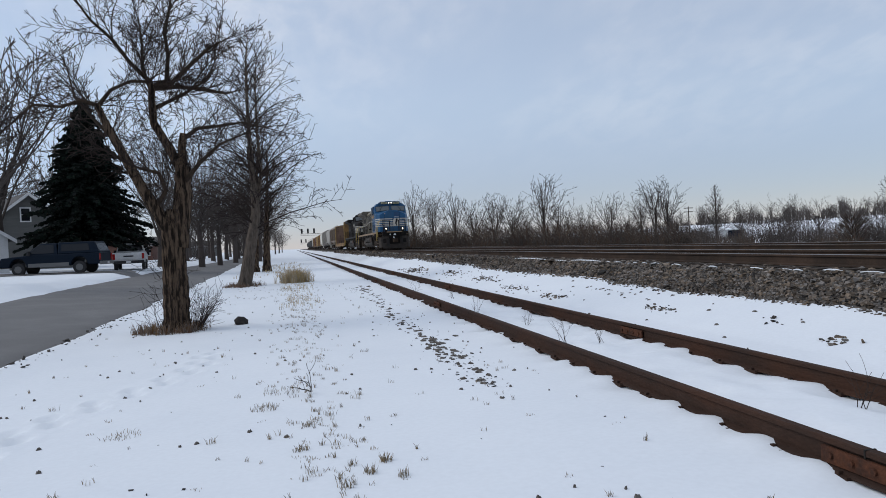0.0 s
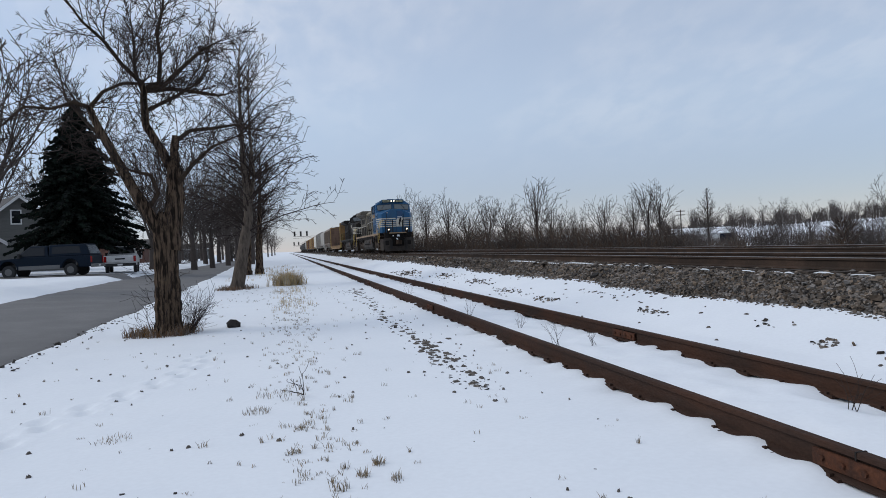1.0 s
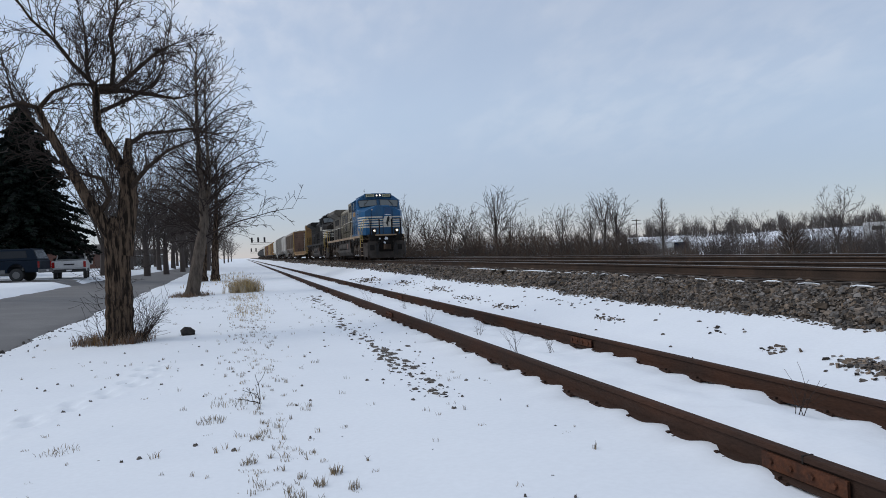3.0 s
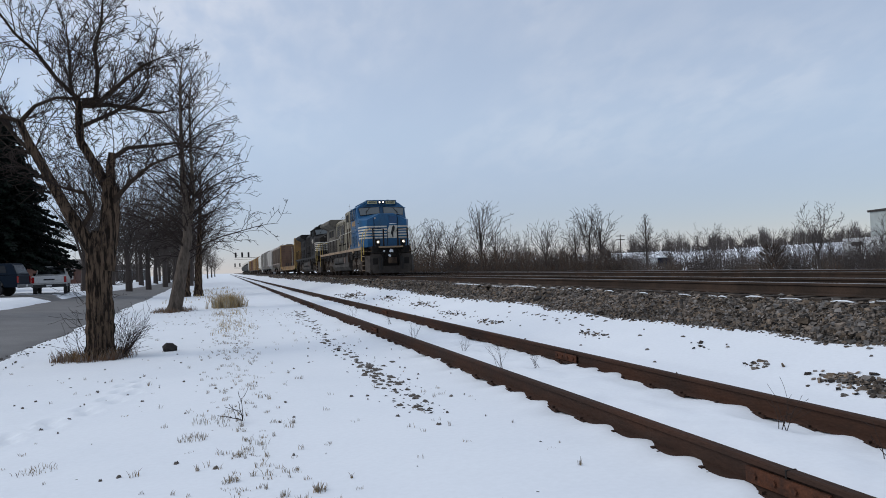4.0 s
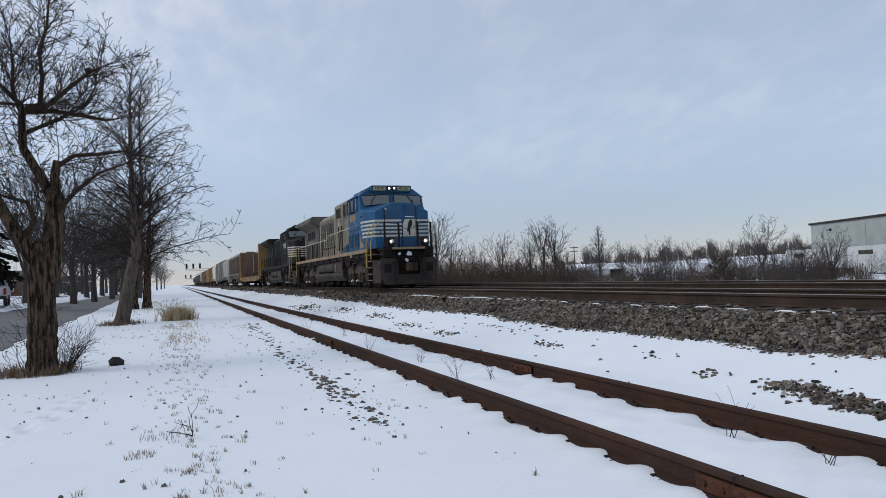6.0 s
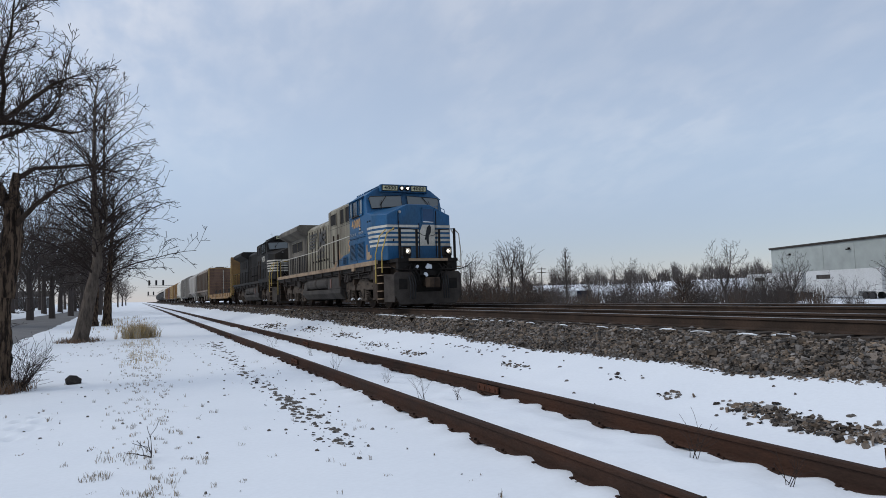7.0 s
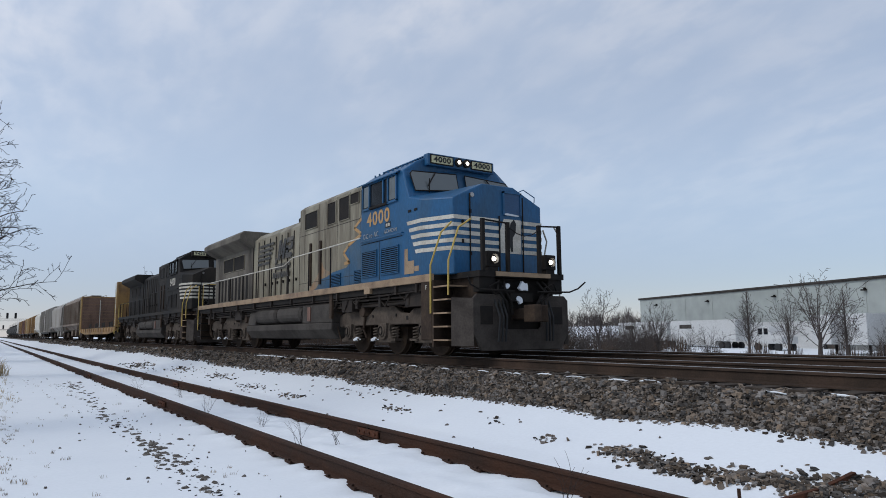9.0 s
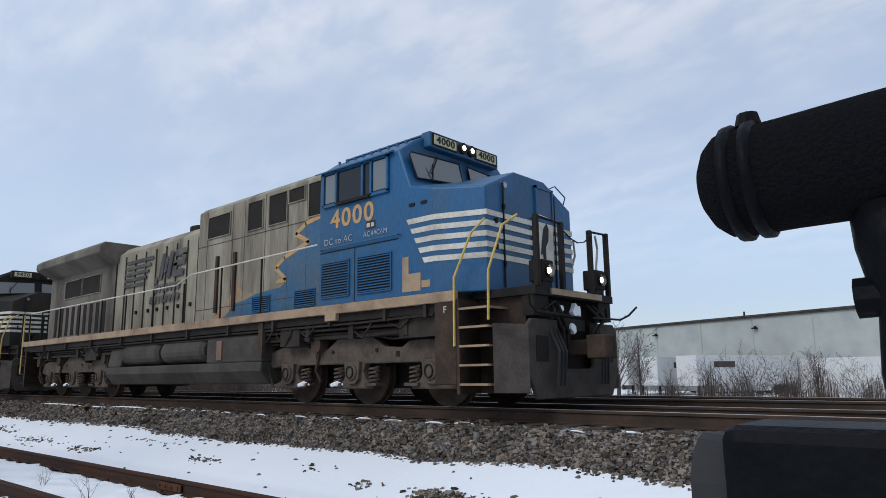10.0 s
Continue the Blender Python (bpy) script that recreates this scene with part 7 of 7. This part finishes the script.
def microphone_rig():
    a, b = aim(69.7, 13.95, 0.452), aim(94.0, 15.4, 0.435)
    ax = (b - a).normalized()
    L = 0.26
    base = aim(81.0, -5.5, 0.46)
    rig = empty("camcorder_tripod", (base.x, base.y, 0.02))
    tagged(rig, "black camcorder with a foam-covered microphone on a tripod", "camcorder")
    o = Vector(rig.location)
    r = 0.0322
    foam = [(0.0, 0.006), (0.002, 0.016), (0.007, 0.025), (0.014, 0.031), (0.024, r), (0.05, r), (0.09, r + 0.001), (0.17, r + 0.002), (L, r + 0.002)]
    mic = part("microphone", Shape().tube([a + ax * u - o for u, _ in foam], [q for _, q in foam], 28), FOAM, rig, "black foam windscreen", smooth=True)
    for u in (0.022, 0.034):
        ring = [(u - 0.004, r - 0.002), (u - 0.003, r + 0.0025), (u + 0.002, r + 0.003), (u + 0.004, r - 0.002)]
        part("mount_ring", Shape().tube([a + ax * v - o for v, _ in ring], [q for _, q in ring], 28), PLASTIC, mic, smooth=True)
    part("clamp_knob", Shape().tube([a + ax * 0.030 + Vector((0, 0, r + 0.001)) - o, a + ax * 0.030 + Vector((0, 0, r + 0.009)) - o], [0.008, 0.006], 10), PLASTIC, mic)
    m0 = a + ax * 0.097 - o
    up = Vector((0, 0, 1))
    part("mic_stand", Shape().tube([m0 - up * 0.028, m0 - up * 0.05, m0 - up * 0.085, m0 - up * 0.115, m0 - up * 0.15], [0.021, 0.020, 0.013, 0.015, 0.012], 14), PLASTIC, rig, "black shock-mount stem", smooth=True)
    part("mount_knob", Shape().tube([m0 - up * 0.075 - ax * 0.022, m0 - up * 0.075 + ax * 0.022], 0.011, 10), PLASTIC, rig)
    # camcorder body, lens towards the train
    q = a + ax * 0.012 - up * 0.124 - o
    f = Vector((ax.x, ax.y, 0)).normalized()
    g = Vector((-f.y, f.x, 0))
    def blk(u0, u1, v0, v1, w0, w1):
        c = q
        pts = [c + f * u + g * v + up * w for w in (w0, w1) for v in (v0, v1) for u in (u0, u1)]
        return Shape().add(pts, [(0, 2, 3, 1), (4, 5, 7, 6), (0, 1, 5, 4), (2, 6, 7, 3), (0, 4, 6, 2), (1, 3, 7, 5)])
    part("camcorder_body", blk(-0.004, 0.20, -0.035, 0.035, -0.085, -0.014), PLASTIC, rig, "", 0.008, fix=True)
    part("top_plate", blk(0.075, 0.17, -0.028, 0.028, -0.013, 0.004), PLASTIC, rig, "", 0.004, fix=True)
    part("lens_hood", Shape().tube([q - f * 0.022 - up * 0.05, q - f * 0.002 - up * 0.05], [0.030, 0.028], 20), RUBBER, rig)
    hub = q + f * 0.09 - up * 0.085
    part("tripod_head", Shape().tube([hub, hub - up * 0.07], [0.03, 0.025], 14), PLASTIC, rig)
    part("centre_column", Shape().tube([hub - up * 0.07, hub - up * 0.6], 0.014, 10), PLASTIC, rig)
    for k in range(3):
        t = 2 * math.pi * k / 3 + 0.4
        foot = Vector((hub.x + 0.48 * math.cos(t), hub.y + 0.48 * math.sin(t), 0.0))
        part("tripod_leg", Shape().tube([hub - up * 0.09, foot], [0.014, 0.009], 8), PLASTIC, rig)


microphone_rig()
# ---- ties, joint bars, loose stones, grass ----
def track_details():
    plate = Shape().box(-0.10, 0.10, -0.09, 0.09, 0, 0.03).box(-0.10, -0.07, -0.03, 0.0, 0.03, 0.05).box(0.07, 0.10, 0.0, 0.03, 0.03, 0.05).mesh("tie_plate", RUST)
    for sx in (-1, 1):
        for i in range(70):
            ob = new("tie_plate", plate)
            ob.parent = siding
            ob.location = (SIDING + sx * GAUGE, 1.2 + 0.56 * i, SIDING_TOP - 0.205)
    bar = Shape().box(-0.050, -0.030, -0.32, 0.32, -0.150, -0.052).box(0.030, 0.050, -0.32, 0.32, -0.150, -0.052)
    for k in (-0.24, -0.08, 0.08, 0.24):
        bar.tube([(-0.066, k, -0.10), (-0.045, k, -0.10)], 0.020, 6)
    barm = bar.mesh("joint_bar", RUSTRED)
    gap = Shape().box(-0.039, 0.039, -0.006, 0.006, -0.05, 0.002).mesh("rail_gap", DARKSTEEL)
    for sx, first in ((-1, 3.28), (1, 8.9)):
        for i in range(6):
            for nm, me in (("joint_bar", barm), ("rail_gap", gap)):
                ob = new(nm, me)
                ob.parent = siding
                ob.location = (SIDING + sx * GAUGE, first + 11.9 * i, SIDING_TOP)
    tie = Shape().box(-1.3, 1.3, -0.115, 0.115, -0.18, 0).mesh("tie", TIE)
    for i in range(150):
        ob = new("tie", tie)
        ob.parent = main_track
        ob.location = (MAIN + 0.02 * math.sin(i * 2.3), -6 + 0.52 * i, MAIN_TOP - 0.183)
    for i in range(60):
        ob = new("tie", tie)
        ob.parent = far_track
        ob.location = (FARMAIN, -6 + 0.52 * i, MAIN_TOP - 0.183)


RUSTRED = mat("red_rust", (0.088, 0.034, 0.018), 0.85, 0.0, spec=0.15, other=(0.036, 0.020, 0.015), amount=0.8, scale=12, bump=0.4)
track_details()


def pebbles(name, places, sizes, rng, material, label, category, flat=0.75):
    """Many broken stones in one mesh."""
    n = len(places)
    cube = np.array([(x, y, z) for z in (-1, 1) for y in (-1, 1) for x in (-1, 1)], float)
    v = cube[None] * (1 + rng.uniform(-0.62, 0.30, (n, 8, 3)))
    v = v * np.stack([rng.uniform(0.75, 1.3, n), rng.uniform(0.75, 1.3, n), rng.uniform(0.55, 1.0, n) * flat], -1)[:, None, :]
    a, b = rng.uniform(0, 2 * np.pi, n), rng.normal(0, 0.8, n)
    ca, sa, cb, sb = np.cos(a), np.sin(a), np.cos(b), np.sin(b)
    x, y, z = v[..., 0], v[..., 1], v[..., 2]
    y, z = y * cb[:, None] - z * sb[:, None], y * sb[:, None] + z * cb[:, None]
    x, y = x * ca[:, None] - y * sa[:, None], x * sa[:, None] + y * ca[:, None]
    v = np.stack([x, y, z], -1) * (np.asarray(sizes)[:, None, None] / 2) + np.asarray(places)[:, None, :]
    f = np.array([(4, 5, 7, 6), (0, 1, 5, 4), (2, 6, 7, 3), (0, 4, 6, 2), (1, 3, 7, 5)])
    q = (f[None] + 8 * np.arange(n)[:, None, None]).reshape(-1, 4)
    me = bpy.data.meshes.new(name)
    me.from_pydata(v.reshape(-1, 3).tolist(), [], q.tolist())
    me.materials.append(material)
    ob = new(name, me)
    tagged(ob, label, category, kind="stuff")
    return ob


def loose_stones():
    rng = np.random.default_rng(4)
    xs, ys, ss = [], [], []
    for y0, y1, n, size in ((-1, 14, 46000, 0.033), (14, 30, 24000, 0.042), (30, 60, 13000, 0.06), (60, 130, 6000, 0.12)):
        x = 6.85 + 1.35 * rng.random(n)
        xs.append(x); ys.append(rng.uniform(y0, y1, n)); ss.append(size * np.exp(rng.normal(0, 0.32, n)))
    x, y, s = np.concatenate(xs), np.concatenate(ys), np.concatenate(ss)
    foot = 7.02 + 0.14 * wobble(y, y * 0 + 3, 1.7, 51) + 0.09 * wobble(y, y * 0 + 7, 0.6, 52) + 0.26 * np.clip((y - 12) / 22, 0, 1)
    keep = (x > foot + 0.05) | (rng.random(len(x)) < np.clip(1 - (foot - x) / 0.2, 0, 1) * 0.22)
    x, y, s = x[keep], y[keep], s[keep]
    z = np.maximum(bank_height(x, y), height(x, y) - 0.01) + 0.25 * s
    z = np.where(x > 7.65, bank_height(x, y) + 0.25 * s, z)
    pebbles("ballast_stones", np.stack([x, y, z], -1), s, rng, GRAVEL, "crushed grey-brown ballast stones on the bank", "ballast", 0.9)
    # bare patches of gravel in the snow
    px, py, ps = [], [], []
    for cx, cy, wx, wy, n, size in ((6.0, 5.3, 0.09, 0.22, 190, 0.038), (5.85, 4.45, 0.10, 0.40, 400, 0.040), (5.95, 3.5, 0.11, 0.35, 340, 0.040), (6.15, 2.8, 0.14, 0.35, 340, 0.042), (6.0, 6.7, 0.08, 0.12, 22, 0.035), (6.1, 10.7, 0.10, 0.2, 36, 0.035), (5.8, 14.9, 0.10, 0.35, 40, 0.04), (5.9, 18.0, 0.12, 0.6, 50, 0.04),
                                   (6.2, 22, 0.14, 0.7, 60, 0.045), (6.2, 27, 0.18, 1.0, 70, 0.05), (5.9, 34, 0.3, 1.4, 120, 0.06), (6.3, 8.2, 0.1, 0.3, 10, 0.03), (6.5, 13, 0.1, 0.8, 16, 0.035)):
        px.append(rng.normal(cx, wx * 0.8, n)); py.append(rng.normal(cy, wy, n)); ps.append(size * np.exp(rng.normal(0, 0.3, n)))
    x, y, s = np.concatenate(px), np.concatenate(py), np.concatenate(ps)
    pebbles("gravel_patch", np.stack([x, y, height(x, y) + 0.12 * s], -1), s, rng, GRAVEL, "stones showing through the snow", "gravel", 0.6)
    # a scuffed line of bare dark spots beside the siding, and a few strewn over the snow
    spots = Shape()
    def spot(cx, cy, w):
        n, a0 = 9, rng.uniform(0, 6.3)
        rim = []
        for k in range(n):
            a = a0 + 2 * math.pi * k / n
            q = w * rng.uniform(0.45, 1.15)
            rim.append((cx + 1.25 * q * math.cos(a), cy + 1.5 * q * math.sin(a)))
        pts = [(px, py, float(height(px, py)) - 0.006) for px, py in rim]
        mid = [((px + cx) / 2, (py + cy) / 2) for px, py in rim]
        pts += [(px, py, float(height(px, py)) + 0.010 + 0.012 * rng.random()) for px, py in mid]
        pts.append((cx, cy, float(height(cx, cy)) + 0.012))
        spots.add(pts, [(k, (k + 1) % n, n + (k + 1) % n, n + k) for k in range(n)] + [(n + k, n + (k + 1) % n, 2 * n) for k in range(n)])
    for k in range(150):
        cy = 6.8 + (rng.normal(2.6, 1.3) if k < 75 else 20 * rng.random() ** 1.2)
        cx = 1.95 + 0.05 * math.sin(cy * 1.3) + rng.normal(0, 0.11) + 0.045 * max(cy - 14, 0)
        if cy > 6.6:
            spot(cx, cy, rng.uniform(0.018, 0.062) * (1.0 if cy < 14 else 1.3))
    for k in range(190):
        spot(rng.uniform(-3.6, 2.9), 2.8 + 26 * rng.random() ** 1.4, rng.uniform(0.008, 0.026))
    for k in range(90):
        spot(rng.uniform(5.2, 6.9), 2.5 + 30 * rng.random() ** 1.3, rng.uniform(0.012, 0.045))
    tagged(part("bare_spots", spots, SOIL), "dark bare soil spots scuffed through thin snow", "soil", kind="stuff")
    x, y, s = [], [], []
    for k in range(70):
        cy = 6.8 + 18 * rng.random() ** 1.5
        m = rng.integers(2, 6)
        x.append(1.95 + rng.normal(0, 0.15, m)); y.append(cy + rng.normal(0, 0.14, m)); s.append(0.020 * np.exp(rng.normal(0, 0.4, m)))
    for k in range(90):
        x.append(rng.uniform(-3.4, 3.0, 1)); y.append(2.5 + 22 * rng.random(1) ** 1.5); s.append(0.017 * np.exp(rng.normal(0, 0.4, 1)))
    x, y, s = np.concatenate(x), np.concatenate(y), np.concatenate(s)
    pebbles("cinders", np.stack([x, y, height(x, y) + 0.02 * s], -1), s, rng, ROCKD, "dark cinders and leaf scraps on the snow", "cinders", 0.4)
    # snow caught along the tie ends
    s = Shape()
    r = random.Random(3)
    y = 0.5
    while y < 120:
        ln = r.uniform(0.08, 0.5) if y < 16 else r.uniform(1.2, 6)
        if r.random() < (0.6 if y < 14 else 0.85):
            w = r.uniform(0.008, 0.024) if y < 16 else r.uniform(0.016, 0.030)
            x = 7.75 + r.uniform(-0.05, 0.05)
            zz = float(bank_height(np.array(x), np.array(y))) + 0.035
            s.tube([(x, y, zz), (x + r.uniform(-0.02, 0.02), y + ln * 0.3, zz + 0.015), (x, y + ln * 0.7, zz + 0.015), (x, y + ln, zz)], [0.01, w * 0.7, w * 0.7, 0.01], 6)
        y += ln * 0.9 + r.uniform(0.02, 0.35)
    ob = part("snow_strip", s, SNOW, smooth=True)
    tagged(ob, "thin line of snow along the ballast shoulder", "snow", kind="stuff")


loose_stones()


def blades(s, x, y, n, h, spread, rnd, w=0.004):
    z = float(height(x, y)) - 0.01
    for _ in range(n):
        a, r = rnd.uniform(0, 6.3), spread * math.sqrt(rnd.random())
        bx, by = x + r * math.cos(a), y + r * math.sin(a)
        l = h * rnd.uniform(0.5, 1.1)
        lean = rnd.uniform(0.1, 0.6) * l
        b = rnd.uniform(0, 6.3)
        s.tube([(bx, by, z), (bx + 0.35 * lean * math.cos(b), by + 0.35 * lean * math.sin(b), z + 0.6 * l), (bx + lean * math.cos(b), by + lean * math.sin(b), z + l)], [w, w * 0.8, w * 0.25], 3, False)


def grasses():
    rnd = random.Random(17)
    s = Shape()
    for k in range(620):
        y = 3.2 + 24 * rnd.random() ** 1.3
        x = rnd.gauss(0.08, 0.30) + 0.01 * (12 - y) if k < 400 else rnd.uniform(-3.6, 2.6)
        blades(s, x, y, rnd.randint(4, 11), rnd.uniform(0.02, 0.065), rnd.uniform(0.01, 0.06), rnd, 0.0025)
    for x, y, n, h, sp in ((0.55, 4.7, 24, 0.12, 0.05), (0.42, 4.5, 20, 0.12, 0.05), (0.25, 4.3, 18, 0.13, 0.07), (0.62, 4.35, 14, 0.12, 0.04), (-0.02, 5.2, 18, 0.10, 0.06), (0.05, 5.9, 20, 0.10, 0.06), (-1.9, 4.1, 50, 0.16, 0.16), (-1.5, 6.2, 26, 0.09, 0.16), (-0.35, 6.7, 40, 0.10, 0.14), (-0.2, 7.4, 30, 0.12, 0.2)):
        blades(s, x, y, n * 2, h * 0.52, sp, rnd, 0.0025)
    tagged(part("grass_tufts", s, DULLGRASS), "dull grass blades poking through thin snow", "grass", kind="stuff")
    s = Shape()
    for k in range(360):
        blades(s, rnd.gauss(0.0, 0.27), rnd.gauss(31.6, 0.3), 3, rnd.uniform(0.35, 0.72), 0.05, rnd, 0.009)
    tagged(part("straw_clump", s, STRAW), "pale straw-coloured clump of tall dead grass", "grass", kind="stuff")
    s = Shape()
    for k in range(120):
        y = rnd.uniform(17, 30)
        blades(s, rnd.gauss(0.05, 0.28), y, 4, rnd.uniform(0.06, 0.18), 0.08, rnd, 0.005)
    for k in range(70):
        blades(s, rnd.gauss(-1.4, 1.2), rnd.uniform(36, 75), 5, rnd.uniform(0.1, 0.26), 0.3, rnd, 0.016)
    tagged(part("dead_grass", s, STRAW), "sparse strands of pale dead grass", "grass", kind="stuff")
    s = Shape()
    for k in range(260):
        a = rnd.uniform(0, 6.3)
        r = rnd.uniform(0.32, 0.62)
        blades(s, -2.35 + r * math.cos(a) * (1.35 if math.cos(a) < 0 else 1.0), 14.4 + r * math.sin(a), 3, rnd.uniform(0.08, 0.26), 0.05, rnd, 0.006)
    for k in range(130):
        a = rnd.uniform(0, 6.3)
        r = rnd.uniform(0.35, 0.9)
        blades(s, -2.15 + r * math.cos(a), 30.6 + r * math.sin(a), 3, rnd.uniform(0.1, 0.25), 0.06, rnd, 0.008)
    tagged(part("trunk_litter", s, mat("russet_grass", (0.12, 0.07, 0.042), 0.9, other=(0.2, 0.14, 0.08), amount=0.7, bump=0.0, island=0.4)), "russet dead grass round the tree trunks", "grass", kind="stuff")
    # weeds between the rails
    for x, y, h in ((3.62, 8.9, 0.42), (4.1, 8.8, 0.3), (3.5, 13.3, 0.4), (3.9, 17, 0.35), (4.2, 4.45, 0.34), (4.3, 3.6, 0.28), (3.4, 19.5, 0.5), (3.8, 11.0, 0.25)):
        w = Shape()
        for k in range(5):
            grow(w, (x + rnd.uniform(-0.05, 0.05), y + rnd.uniform(-0.05, 0.05), float(height(x, y)) - 0.02), Vector((rnd.uniform(-0.4, 0.4), rnd.uniform(-0.4, 0.4), 1)).normalized(), h * rnd.uniform(0.6, 1.1), 0.004, 1, rnd, 0.05, 0.6, 0.2, 0.0016)
        tagged(part("dry_weed", w, TWIG), "dry brown weed stalk in the snow", "weed", "weeds between the rails")
    w = Shape()
    for k in range(3):
        grow(w, (0.10, 7.2, float(height(0.1, 7.2)) + 0.02), Vector((rnd.uniform(-0.8, 0.9), rnd.uniform(-0.5, 0.5), 0.35)).normalized(), 0.3, 0.007, 1, rnd, 0.0, 0.6, 0.25, 0.003)
    tagged(part("fallen_branch", w, TWIG), "small fallen branch on the snow", "branch")
    # a dark stone, and a bent rusty bar on bare gravel
    s = Shape()
    s.tube([(-0.13, 0, 0.0), (-0.11, 0, 0.03), (-0.05, 0.01, 0.06), (0.03, 0, 0.055), (0.09, 0, 0.03), (0.12, 0, 0.0)], [0.03, 0.07, 0.10, 0.085, 0.06, 0.02], 9)
    s.v = [(x + rnd.uniform(-0.018, 0.018), y + rnd.uniform(-0.018, 0.018), z + rnd.uniform(-0.02, 0.02)) for x, y, z in s.v]
    tagged(part("rock", s, ROCKD, at=(-1.14, 14.8, float(height(-1.14, 14.8)) + 0.01)), "dark lump of stone lying on the snow", "rock")
    z = float(height(5.6, 3.3))
    tagged(part("rusty_bar", Shape().tube([(5.0, 3.42, z + 0.02), (5.5, 3.3, z + 0.05), (6.0, 3.22, z + 0.09), (6.35, 3.12, z + 0.19)], [0.02, 0.028, 0.03, 0.034], 4), RUSTRED), "bent rusty iron bar lying on the gravel", "scrap iron")
    tagged(part("rusty_rod", Shape().tube([(5.25, 3.5, z - 0.02), (5.27, 3.52, z + 0.14)], 0.016, 5), RUST), "short rusty rod standing in the snow", "scrap iron")
    # ploughed snow crumbs along the road
    rng = np.random.default_rng(12)
    y = 5 + 30 * rng.random(500) ** 1.4
    x = np.array([float(road_edges(v)[0]) for v in y]) + rng.normal(0.12, 0.16, 500)
    pebbles("road_crumbs", np.stack([x, y, height(x, y) + 0.01], -1), 0.022 * np.exp(rng.normal(0, 0.5, 500)), rng, BEDDING, "dirty crumbs along the road edge", "dirt", 0.5)


grasses()


def train_y(t):
    """Where the leading locomotive's front lamps are along the track."""
    return 62.4 - 6.05 * t + 0.035 * t * t


def motions():
    times = [i * 0.1 for i in range(101)]
    for ob, back in TRAIN:
        walk(ob, [(t, pose(MAIN, train_y(t) - 0.95 + back, MAIN_TOP)) for t in times[::5]])
    for ob, y, z, r in WHEELS:
        walk(ob, [(t, pose(0, y, z, math.degrees((train_y(0) - train_y(t)) / r))) for t in times])


motions()
